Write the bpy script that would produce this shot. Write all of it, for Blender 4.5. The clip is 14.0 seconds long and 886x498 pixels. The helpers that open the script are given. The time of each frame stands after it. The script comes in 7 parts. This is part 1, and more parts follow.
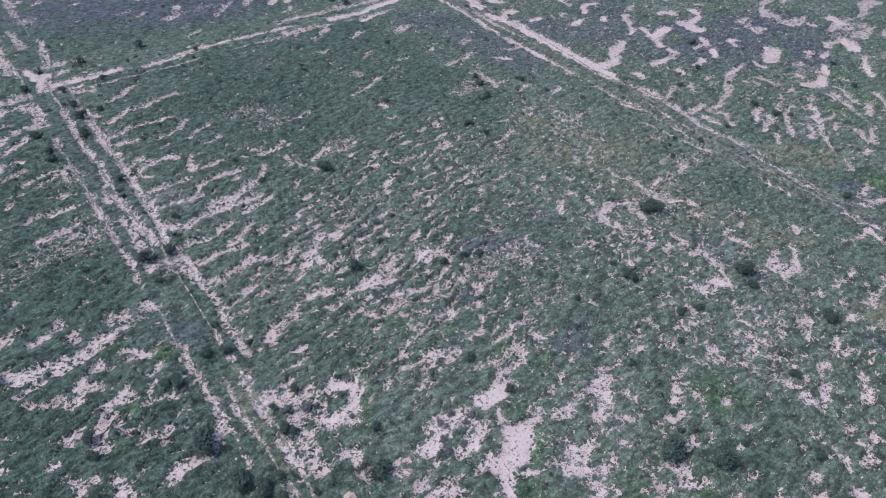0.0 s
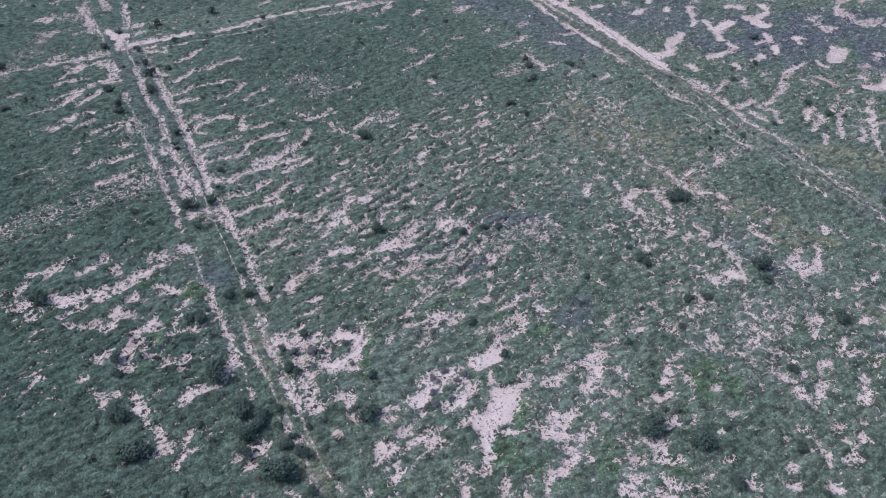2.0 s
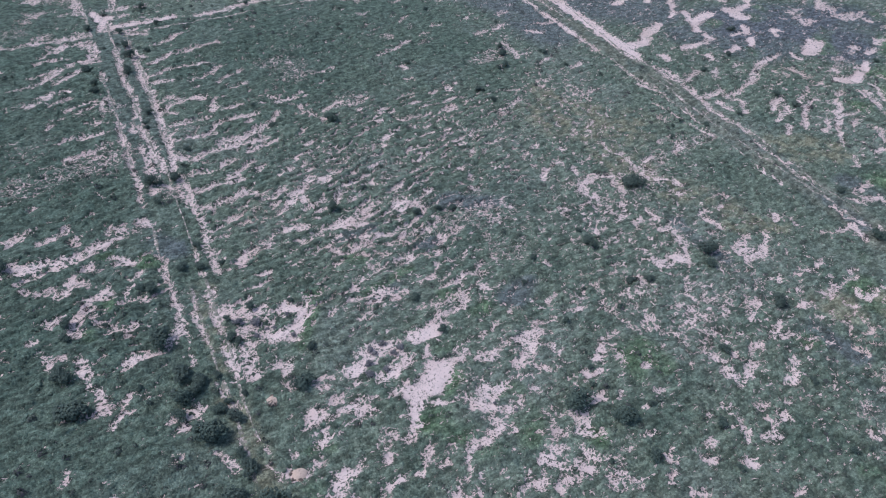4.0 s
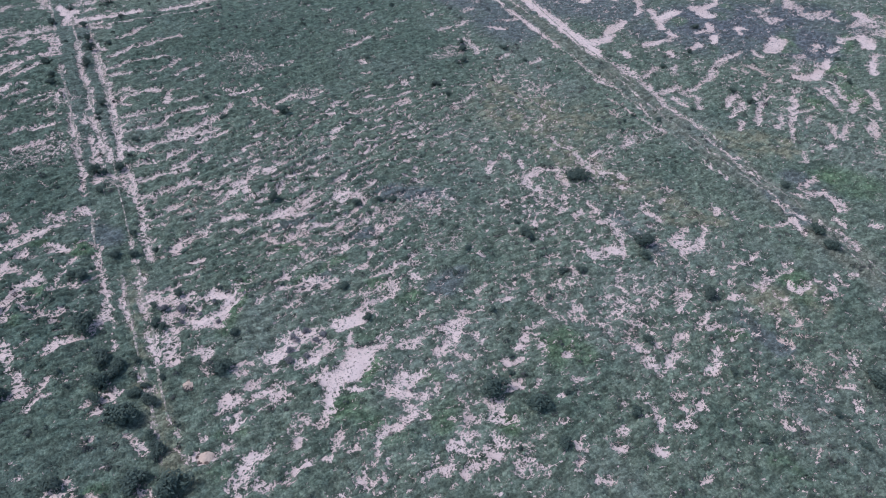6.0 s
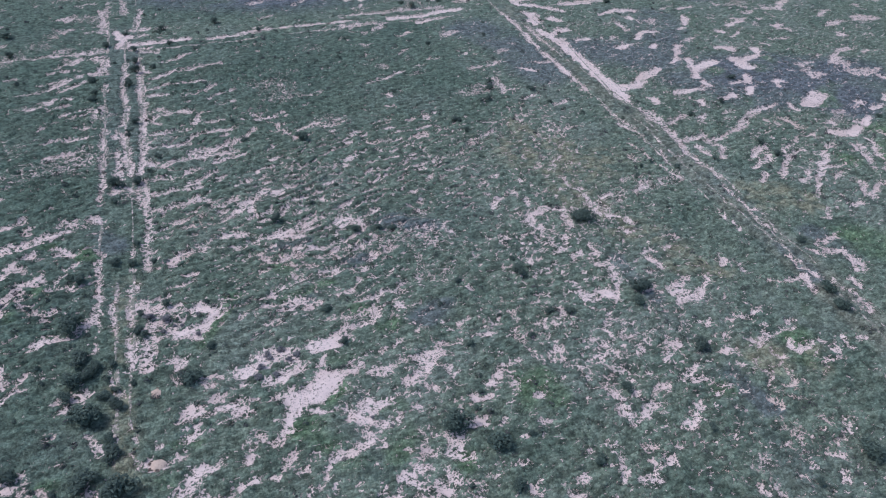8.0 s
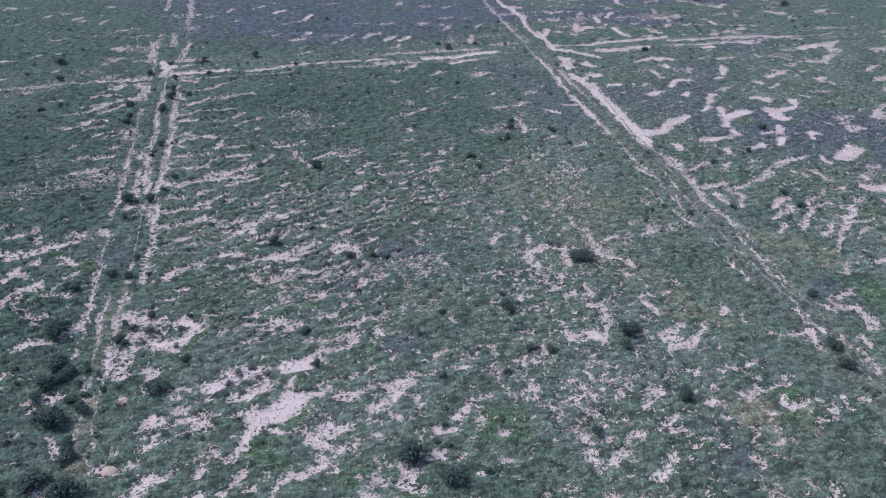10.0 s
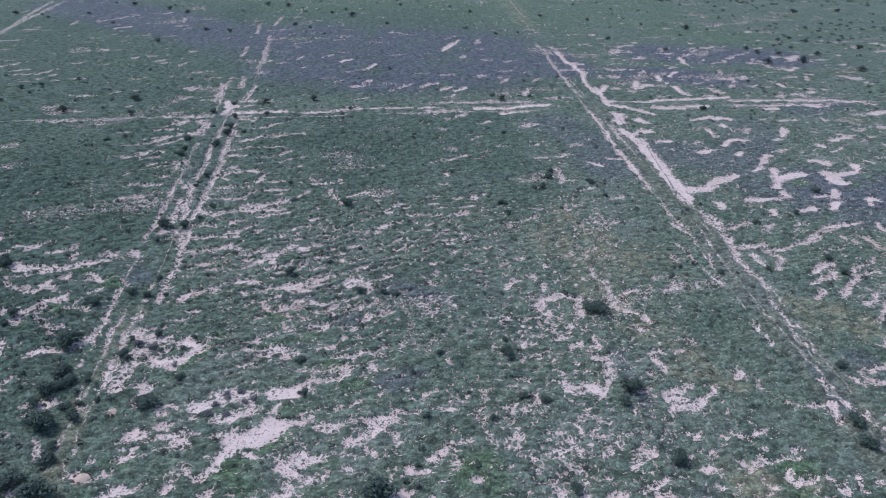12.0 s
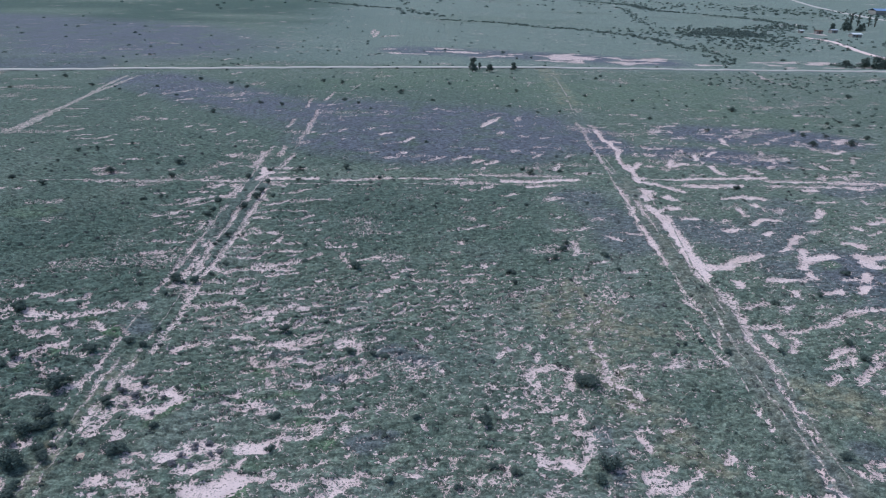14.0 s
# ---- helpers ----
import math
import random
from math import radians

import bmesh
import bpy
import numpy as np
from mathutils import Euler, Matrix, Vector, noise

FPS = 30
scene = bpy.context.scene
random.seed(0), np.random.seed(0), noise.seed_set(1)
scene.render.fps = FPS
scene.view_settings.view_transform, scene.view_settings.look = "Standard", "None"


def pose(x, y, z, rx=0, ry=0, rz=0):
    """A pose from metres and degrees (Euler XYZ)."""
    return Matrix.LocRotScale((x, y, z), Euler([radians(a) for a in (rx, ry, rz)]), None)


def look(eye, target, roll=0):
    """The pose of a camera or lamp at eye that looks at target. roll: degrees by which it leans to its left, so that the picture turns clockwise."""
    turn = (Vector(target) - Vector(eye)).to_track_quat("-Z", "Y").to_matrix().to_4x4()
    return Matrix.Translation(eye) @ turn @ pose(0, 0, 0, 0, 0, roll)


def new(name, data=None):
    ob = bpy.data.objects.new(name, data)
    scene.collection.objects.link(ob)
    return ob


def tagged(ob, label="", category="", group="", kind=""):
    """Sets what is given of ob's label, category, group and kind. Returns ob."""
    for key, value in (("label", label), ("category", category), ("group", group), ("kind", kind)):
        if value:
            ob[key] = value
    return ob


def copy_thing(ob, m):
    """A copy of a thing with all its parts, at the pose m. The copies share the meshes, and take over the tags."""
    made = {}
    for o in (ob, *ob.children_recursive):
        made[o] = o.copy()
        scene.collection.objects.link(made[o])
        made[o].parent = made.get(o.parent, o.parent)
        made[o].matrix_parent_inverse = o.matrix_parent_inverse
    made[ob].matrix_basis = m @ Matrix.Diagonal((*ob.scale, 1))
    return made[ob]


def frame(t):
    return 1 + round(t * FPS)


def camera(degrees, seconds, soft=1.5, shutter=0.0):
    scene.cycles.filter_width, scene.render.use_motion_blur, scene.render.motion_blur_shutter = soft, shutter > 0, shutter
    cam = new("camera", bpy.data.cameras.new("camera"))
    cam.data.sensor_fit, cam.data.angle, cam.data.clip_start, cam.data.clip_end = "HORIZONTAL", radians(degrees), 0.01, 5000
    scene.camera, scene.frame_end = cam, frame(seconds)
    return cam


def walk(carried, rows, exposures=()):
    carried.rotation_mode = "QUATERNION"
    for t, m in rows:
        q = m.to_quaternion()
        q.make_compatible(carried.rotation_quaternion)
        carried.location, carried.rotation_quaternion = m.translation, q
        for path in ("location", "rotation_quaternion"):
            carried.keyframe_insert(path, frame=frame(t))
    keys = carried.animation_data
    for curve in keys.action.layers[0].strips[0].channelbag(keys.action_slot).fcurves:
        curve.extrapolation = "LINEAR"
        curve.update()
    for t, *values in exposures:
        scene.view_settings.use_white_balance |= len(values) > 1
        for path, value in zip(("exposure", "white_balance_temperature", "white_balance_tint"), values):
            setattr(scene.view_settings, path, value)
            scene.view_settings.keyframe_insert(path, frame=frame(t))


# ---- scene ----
cam = camera(64.8, 14.0, soft=1.1)
PATH = [
    (0, (-10.017, -115.376, 46.221), (-9.075, -114.113, 44.989), 0.8),
    (0.5, (-9.435, -116.891, 46.332), (-8.544, -115.599, 45.093), 0.8),
    (1, (-8.794, -118.425, 46.452), (-7.956, -117.105, 45.205), 0.9),
    (1.5, (-8.042, -119.839, 46.523), (-7.256, -118.496, 45.267), 0.9),
    (2, (-7.265, -121.302, 46.566), (-6.505, -119.949, 45.304), 1.0),
    (2.5, (-6.348, -122.65, 46.585), (-5.599, -121.295, 45.318), 1.1),
    (5, (0.163, -128.395, 46.058), (0.886, -127.036, 44.781), 1.5),
    (5.5, (1.684, -129.417, 45.833), (2.409, -128.06, 44.555), 1.5),
    (6, (3.262, -130.329, 45.534), (3.982, -128.959, 44.267), 1.6),
    (6.5, (4.842, -131.227, 45.245), (5.55, -129.831, 44.001), 1.7),
    (7, (6.353, -132.037, 45.0), (7.002, -130.592, 43.778), 1.7),
    (7.5, (7.989, -132.782, 44.757), (8.594, -131.299, 43.558), 1.7),
    (8, (9.616, -133.513, 44.513), (10.208, -132.006, 43.338), 1.7),
    (10.5, (18.106, -136.46, 42.653), (18.511, -134.803, 41.61), 1.8),
    (11, (19.868, -136.957, 42.367), (20.223, -135.271, 41.352), 1.8),
    (11.5, (21.678, -137.372, 42.038), (21.981, -135.657, 41.055), 1.9),
    (12, (23.539, -137.709, 41.696), (23.789, -135.963, 40.754), 1.8),
    (12.5, (25.445, -138.021, 41.38), (25.641, -136.244, 40.483), 1.8),
    (13, (27.357, -138.255, 41.075), (27.503, -136.45, 40.225), 1.8),
    (13.5, (29.248, -138.447, 40.778), (29.357, -136.618, 39.978), 1.9),
    (14, (31.174, -138.692, 40.53), (31.253, -136.839, 39.782), 1.8),
]
walk(cam, [(t, look(eye, target, roll)) for t, eye, target, roll in PATH], [(0, 0.40, 5860, 9), (14, 0.40, 5660, 7)])

# ---- light ----
world = bpy.data.worlds.new("sky")
scene.world = world
world.use_nodes = True
wt = world.node_tree
sky = wt.nodes.new("ShaderNodeTexSky")
sky.sky_type = "NISHITA"
sky.sun_disc = False
SUN_UP, SUN_TURN = radians(56), radians(-62)
sky.sun_elevation, sky.sun_rotation = SUN_UP, SUN_TURN
sky.air_density, sky.dust_density = 1.2, 2.0
wt.nodes["Background"].inputs["Strength"].default_value = 0.115
wt.links.new(sky.outputs["Color"], wt.nodes["Background"].inputs["Color"])
sun = new("sun", bpy.data.lights.new("sun", "SUN"))
sun.data.energy, sun.data.angle, sun.data.color = 1.5, radians(10), (1.0, 0.96, 0.92)
way = Vector((math.sin(SUN_TURN) * math.cos(SUN_UP), math.cos(SUN_TURN) * math.cos(SUN_UP), math.sin(SUN_UP)))
sun.rotation_euler = way.to_track_quat("Z", "Y").to_euler()
sun.location = (0, 0, 80)

# ---- materials ----
class Nodes:
    """Short hand for a material's node tree."""

    def __init__(self, name, rough=0.9):
        self.mat = bpy.data.materials.new(name)
        self.mat.use_nodes = True
        self.tree = self.mat.node_tree
        self.bsdf = self.tree.nodes["Principled BSDF"]
        self.bsdf.inputs["Roughness"].default_value = rough
        self.bsdf.inputs["Specular IOR Level"].default_value = 0.2

    def node(self, kind, **given):
        n = self.tree.nodes.new(kind)
        for key, value in given.items():
            slot = n.inputs[key.replace("_", " ")]
            if isinstance(value, bpy.types.NodeSocket):
                self.tree.links.new(value, slot)
            else:
                slot.default_value = value
        return n

    def link(self, a, b):
        self.tree.links.new(a, b)

    def place(self):
        return self.node("ShaderNodeNewGeometry").outputs["Position"]

    def noise(self, scale, detail=3, rough=0.55, vector=None):
        n = self.node("ShaderNodeTexNoise", Scale=scale, Detail=detail, Roughness=rough)
        self.link(vector if vector is not None else self.place(), n.inputs["Vector"])
        return n.outputs["Fac"]

    def math(self, op, a, b=0.0, clamp=False):
        n = self.tree.nodes.new("ShaderNodeMath")
        n.operation, n.use_clamp = op, clamp
        for i, v in enumerate((a, b)):
            if isinstance(v, bpy.types.NodeSocket):
                self.link(v, n.inputs[i])
            else:
                n.inputs[i].default_value = v
        return n.outputs[0]

    def span(self, v, a, b, lo=0.0, hi=1.0):
        n = self.node("ShaderNodeMapRange", Value=v, From_Min=a, From_Max=b, To_Min=lo, To_Max=hi)
        n.interpolation_type = "SMOOTHSTEP"
        return n.outputs[0]

    def mix(self, fac, a, b, kind="MIX"):
        n = self.tree.nodes.new("ShaderNodeMix")
        n.data_type, n.blend_type = "RGBA", kind
        for slot, v in ((n.inputs[0], fac), (n.inputs[6], a), (n.inputs[7], b)):
            if isinstance(v, bpy.types.NodeSocket):
                self.link(v, slot)
            else:
                slot.default_value = v if isinstance(v, float) else (*v, 1.0)
        return n.outputs[2]

    def attr(self, name):
        n = self.tree.nodes.new("ShaderNodeAttribute")
        n.attribute_name = name
        return n.outputs["Fac"]

    def done(self, colour, height=None, strength=0.3, distance=0.05):
        self.link(colour, self.bsdf.inputs["Base Color"])
        if height is not None:
            b = self.node("ShaderNodeBump", Height=height, Strength=strength, Distance=distance)
            self.link(b.outputs["Normal"], self.bsdf.inputs["Normal"])
        return self.mat


GREEN_DARK, GREEN_MID, GREEN_GREY = (0.094, 0.121, 0.094), (0.166, 0.197, 0.153), (0.205, 0.222, 0.200)
LUSH_A, LUSH_B = (0.076, 0.125, 0.068), (0.132, 0.188, 0.104)
MAUVE_A, MAUVE_B = (0.094, 0.101, 0.120), (0.140, 0.147, 0.169)
SOIL_A, SOIL_B, SOIL_C = (0.70, 0.55, 0.52), (0.60, 0.455, 0.425), (0.59, 0.445, 0.40)


def plant_colour(m, seed):
    """Ground plants: grey-green, lush green where the rain gathers, dull mauve where they are dry. The colours also
    hold a far-left cloud shadow and far haze.
    """
    fine = m.noise(2.3, 5, 0.65)
    wide = m.noise(0.09, 3, 0.5)
    green = m.mix(m.span(fine, 0.32, 0.68), GREEN_DARK, GREEN_MID)
    green = m.mix(m.math("MULTIPLY", m.span(wide, 0.45, 0.7), 0.35), green, GREEN_GREY)
    lush = m.mix(m.span(fine, 0.35, 0.65), LUSH_A, LUSH_B)
    mauve = m.mix(m.span(fine, 0.35, 0.7), MAUVE_A, MAUVE_B)
    deep = m.span(m.noise(0.16, 3, 0.55), 0.48, 0.68, 0.0, 0.5)
    green = m.mix(m.math("MAXIMUM", m.attr("dense_and_shade"), deep), green, m.mix(m.span(fine, 0.32, 0.68), (0.042, 0.069, 0.055), (0.087, 0.124, 0.098)))
    # aerial haze over the far grass, put into the plant colour
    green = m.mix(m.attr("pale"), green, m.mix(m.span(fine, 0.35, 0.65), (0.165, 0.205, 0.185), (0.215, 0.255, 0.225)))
    green = m.mix(m.attr("straw"), green, (0.26, 0.235, 0.16))
    out = m.mix(m.attr("lush"), green, lush)
    out = m.mix(m.attr("mauve"), out, mauve)
    turn = m.node("ShaderNodeMapping", Vector=m.place(), Rotation=(0, 0, -0.30), Scale=(0.5, 1.0, 1.0))
    micro = m.span(m.noise(5.5, 4, 0.7, turn.outputs["Vector"]), 0.34, 0.66, 0.76, 1.26)
    micro = m.math("MULTIPLY", micro, m.span(m.noise(1.7, 3, 0.6, turn.outputs["Vector"]), 0.36, 0.64, 0.64, 1.34))
    return m.mix(1.0, out, micro, "MULTIPLY")


def soil_colour(m):
    a = m.mix(m.span(m.noise(0.25, 4), 0.35, 0.7), SOIL_A, SOIL_B)
    a = m.mix(m.span(m.noise(0.06, 2), 0.55, 0.75), a, SOIL_C)
    a = m.mix(m.span(m.noise(3.5, 6, 0.7), 0.54, 0.70, 0.0, 0.6), a, (0.27, 0.225, 0.20))
    litter = m.math("MULTIPLY", m.span(m.noise(7.0, 4, 0.7), 0.55, 0.63), m.span(m.noise(0.45, 3), 0.42, 0.62))
    return m.mix(m.math("MULTIPLY", litter, 0.8), a, (0.15, 0.135, 0.13))


def mounds(m, scale, seed):
    """Round plants growing side by side: the distance from each one's middle, in widths, and its chance number."""
    flat = m.node("ShaderNodeMapping", Vector=m.place(), Location=(seed, seed * 0.7, 0), Scale=(1.0, 1.0, 0.0)).outputs["Vector"]
    sway = m.node("ShaderNodeTexNoise", Vector=flat, Scale=scale * 0.9, Detail=2.0)
    shift = m.node("ShaderNodeVectorMath")
    shift.operation = "MULTIPLY_ADD"
    m.link(sway.outputs["Color"], shift.inputs[0])
    shift.inputs[1].default_value = (0.55 / scale, 0.55 / scale, 0)
    m.link(flat, shift.inputs[2])
    v = m.tree.nodes.new("ShaderNodeTexVoronoi")
    v.voronoi_dimensions = "2D"
    v.inputs["Scale"].default_value = scale
    m.link(shift.outputs[0], v.inputs["Vector"])
    chance_here = m.node("ShaderNodeSeparateColor", Color=v.outputs["Color"]).outputs[0]
    return v.outputs["Distance"], chance_here


m = Nodes("steppe_ground", 0.95)
big, big_chance = mounds(m, 2.6, 3.0)
small, small_chance = mounds(m, 6.5, 11.0)
# a plant is as wide as the soil lets it grow; between the plants the soil shows in threads
wide_gap, thin_gap = m.noise(1.5, 3, 0.6), m.noise(4.4, 4, 0.65)
thread = m.math("SUBTRACT", 0.10, m.math("ABSOLUTE", m.math("SUBTRACT", wide_gap, 0.5)))
thread = m.math("ADD", thread, m.math("SUBTRACT", 0.07, m.math("ABSOLUTE", m.math("SUBTRACT", thin_gap, 0.5))))
spare = m.math("ADD", m.math("MULTIPLY", big, 0.28), m.math("MULTIPLY", small, 0.26))
spare = m.math("SUBTRACT", spare, m.math("MULTIPLY", m.math("ADD", big_chance, small_chance), 0.10))
spare = m.math("ADD", spare, m.math("MULTIPLY", thread, 3.3))
spare = m.math("ADD", spare, m.math("MULTIPLY", m.math("SUBTRACT", m.noise(13.0, 3, 0.7), 0.5), 0.30))
edge = m.math("ADD", m.math("MULTIPLY", m.attr("bare"), 0.50), m.math("SUBTRACT", spare, 0.375))
soil_here = m.span(edge, -0.01, 0.05)
# thin lips of soil along the small steps of the land
turned = m.node("ShaderNodeMapping", Vector=m.place(), Rotation=(0, 0, -0.30), Scale=(0.5, 1.0, 0.0)).outputs["Vector"]
lip = m.math("SUBTRACT", 0.018, m.math("ABSOLUTE", m.math("SUBTRACT", m.noise(0.85, 4, 0.6, turned), 0.5)))
lip = m.math("MULTIPLY", lip, 12.0)
lip = m.math("ADD", lip, m.math("MULTIPLY", m.math("SUBTRACT", m.attr("veins"), 1.0), 0.45))
lip = m.math("ADD", lip, m.math("MULTIPLY", m.math("SUBTRACT", m.noise(1.1, 2, 0.5), 0.62), 2.2))
lip = m.math("ADD", lip, m.math("MULTIPLY", m.math("SUBTRACT", m.noise(8.0, 3, 0.7), 0.5), 0.5))
soil_here = m.math("MAXIMUM", soil_here, m.span(lip, 0.0, 0.06))
tint = m.math("ADD", m.math("MULTIPLY", big_chance, 0.4), m.math("MULTIPLY", small_chance, 0.6))
plants_here = m.mix(1.0, plant_colour(m, 1), m.span(tint, 0.15, 0.85, 0.84, 1.20), "MULTIPLY")
ground_colour = m.mix(soil_here, plants_here, soil_colour(m))
dome = m.math("SUBTRACT", 1.0, m.math("ADD", m.math("MULTIPLY", m.math("MULTIPLY", big, big), 0.5), m.math("MULTIPLY", m.math("MULTIPLY", small, small), 0.5)))
leafy = m.math("ADD", dome, m.math("MULTIPLY", m.noise(9.0, 4, 0.7), 0.9))
leafy = m.math("MULTIPLY", leafy, m.math("SUBTRACT", 1.0, m.math("MULTIPLY", soil_here, 0.9)))
MAT_GROUND = m.done(ground_colour, leafy, 0.9, 0.16)

m = Nodes("ground_plants", 0.85)
tuft = m.node("ShaderNodeNewGeometry").outputs["Random Per Island"]
c = m.mix(m.span(tuft, 0.0, 0.45, 0.45, 0.0), plant_colour(m, 2), (0.040, 0.055, 0.046))
c = m.mix(m.span(tuft, 0.72, 1.0, 0.0, 0.45), c, (0.30, 0.31, 0.25))
MAT_TUFT = m.done(c)

m = Nodes("mounded_plants", 0.9)
tuft = m.node("ShaderNodeNewGeometry").outputs["Random Per Island"]
c = m.mix(1.0, plant_colour(m, 3), m.span(tuft, 0.0, 1.0, 0.78, 1.40), "MULTIPLY")
MAT_MOUND = m.done(c, m.noise(11.0, 4, 0.7), 0.9, 0.12)

m = Nodes("cushion_plants", 0.9)
tuft = m.node("ShaderNodeNewGeometry").outputs["Random Per Island"]
c = m.mix(m.span(tuft, 0.0, 1.0), (0.055, 0.068, 0.060), (0.130, 0.145, 0.122))
MAT_CUSHION = m.done(m.mix(m.span(m.noise(0.12, 2), 0.45, 0.65), c, (0.085, 0.080, 0.085)))

m = Nodes("track_soil", 0.95)
worn = m.mix(m.span(m.noise(2.2, 5, 0.7), 0.46, 0.62), (0.19, 0.185, 0.155), soil_colour(m))
MAT_TRACK = m.done(worn, m.noise(4.0, 5, 0.7), 0.6, 0.08)

m = Nodes("drive_soil", 0.95)
MAT_DRIVE = m.done(soil_colour(m), m.noise(4.0, 5, 0.7), 0.6, 0.08)

m = Nodes("gravel_road", 0.95)
c = m.mix(m.noise(0.4, 5, 0.6), (0.40, 0.36, 0.33), (0.52, 0.47, 0.43))
MAT_ROAD = m.done(c, m.noise(6.0, 4), 0.4, 0.03)

m = Nodes("shrub_leaves", 0.8)
leaf = m.node("ShaderNodeNewGeometry").outputs["Random Per Island"]
each = m.node("ShaderNodeObjectInfo").outputs["Random"]
c = m.mix(m.span(leaf, 0.0, 1.0), (0.046, 0.066, 0.056), (0.108, 0.142, 0.118))
c = m.mix(m.math("MULTIPLY", each, 0.6), c, (0.076, 0.094, 0.081))
MAT_SHRUB = m.done(c)

# far shrubs, their leaf colour lightened to hold the haze of distance
m = Nodes("hazy_shrub_leaves", 0.85)
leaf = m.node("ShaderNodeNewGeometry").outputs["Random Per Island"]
MAT_HAZY_SHRUB = m.done(m.mix(m.span(leaf, 0.0, 1.0), (0.082, 0.108, 0.095), (0.132, 0.160, 0.138)))

m = Nodes("dry_shrub_leaves", 0.85)
leaf = m.node("ShaderNodeNewGeometry").outputs["Random Per Island"]
c = m.mix(m.span(leaf, 0.0, 1.0), (0.11, 0.105, 0.115), (0.25, 0.235, 0.245))
MAT_DRY = m.done(c)

m = Nodes("bark", 0.9)
MAT_BARK = m.done(m.mix(m.noise(9.0, 4), (0.05, 0.038, 0.028), (0.11, 0.09, 0.07)), m.noise(30.0, 3), 0.5, 0.02)

def plain(name, a, b, scale, rough=0.7):
    n = Nodes(name, rough)
    return n.done(n.mix(n.noise(scale, 4), a, b), n.noise(scale * 3, 3), 0.2, 0.02)


MAT_PLASTER = plain("plaster", (0.22, 0.20, 0.19), (0.30, 0.28, 0.26), 0.8)
MAT_WHITE_ROOF = plain("white_metal_roof", (0.58, 0.59, 0.60), (0.70, 0.70, 0.71), 0.3, 0.45)
MAT_BLUE_ROOF = plain("blue_metal_roof", (0.16, 0.24, 0.42), (0.24, 0.32, 0.50), 0.2, 0.45)
MAT_GREY_ROOF = plain("grey_metal_roof", (0.30, 0.32, 0.36), (0.40, 0.42, 0.46), 0.3, 0.5)
MAT_DOOR = plain("brown_door", (0.10, 0.06, 0.04), (0.16, 0.10, 0.07), 2.0)
MAT_PANE = plain("dark_pane", (0.03, 0.04, 0.05), (0.05, 0.06, 0.07), 1.0, 0.15)
MAT_HEAP = plain("reddish_soil", (0.50, 0.36, 0.29), (0.60, 0.46, 0.39), 2.5, 0.95)
MAT_CLOD = plain("dark_clods", (0.10, 0.075, 0.065), (0.20, 0.15, 0.13), 3.0, 0.95)

# ---- the lie of the land ----
def lattice(seed):
    return np.random.RandomState(seed).rand(256, 256).astype(np.float32)


def value_noise(x, y, size, seed):
    """Smooth noise from 0 to 1 with features of that many metres."""
    t = lattice(seed)
    u, v = x / size + 1000.0, y / size + 1000.0
    i, j = np.floor(u).astype(np.int32), np.floor(v).astype(np.int32)
    a, b = u - i, v - j
    a, b = a * a * (3 - 2 * a), b * b * (3 - 2 * b)
    i0, i1, j0, j1 = i & 255, (i + 1) & 255, j & 255, (j + 1) & 255
    return (t[i0, j0] * (1 - a) + t[i1, j0] * a) * (1 - b) + (t[i0, j1] * (1 - a) + t[i1, j1] * a) * b


def layered(x, y, size, seed, layers=3):
    total, weight, out = 0.0, 1.0, 0.0
    for k in range(layers):
        out = out + weight * value_noise(x, y, size / 2 ** k, seed + k)
        total, weight = total + weight, weight * 0.55
    return out / total


def spread(start, end, first, growth):
    """Steps that grow from the first by a constant factor, from start to end."""
    places, step, at = [], first, start
    while abs(at - start) < abs(end - start):
        step *= growth
        at += step if end > start else -step
        places.append(at)
    return places


fine_x, fine_y = 0.27, 0.20
xs = list(np.arange(-24.0, 78.0, fine_x))
east, west_end = spread(xs[-1], 310, fine_x, 1.010), spread(xs[0], -140, fine_x, 1.012)
east += spread(east[-1], 3500, east[-1] - east[-2], 1.07)
west_end += spread(west_end[-1], -3500, west_end[-2] - west_end[-1], 1.07)
xs = sorted(west_end) + xs + east
ys = list(np.arange(-116.0, -64.0, fine_y))
south = spread(ys[0], -210, fine_y, 1.04)
ys = sorted(south + spread(south[-1], -600, south[-2] - south[-1], 1.2)) + ys + spread(ys[-1], 24, fine_y, 1.0052)
ys = ys + spread(ys[-1], 4500, ys[-1] - ys[-2], 1.0135)
xs, ys = np.array(xs), np.array(ys)
NX, NY = len(xs), len(ys)
GX, GY = np.meshgrid(xs, ys)

# where the soil lies bare: -1 under plants, +1 on open soil
east_land = np.clip((GX - 77) / 4, 0, 1)
warp_x = GX + east_land * (layered(GX, GY, 5, 15, 2) - 0.5) * 1.0 + (layered(GX, GY, 1.5, 11, 3) - 0.5) * 1.15
warp_y = GY + east_land * (layered(GX, GY, 5, 25, 2) - 0.5) * 1.0 + (layered(GX, GY, 1.5, 21, 3) - 0.5) * 1.15
bare = np.full(GX.shape, -1.0)
SPECK = np.full(GX.shape, 0.52) * np.clip((260 - GY) / 120, 0, 1)


def terraces(x, y):
    """Low steps that the rain has cut across the fall of the land, from 0 behind a step's edge to 1 below the next."""
    u, v = 0.955 * x + 0.295 * y, -0.295 * x + 0.955 * y
    p = v / 1.5 + 2.4 * layered(u * 0.55, v, 5.0, 31, 2) + 1.5 * layered(u * 0.8, v, 1.5, 35, 2)
    return p - np.floor(p)


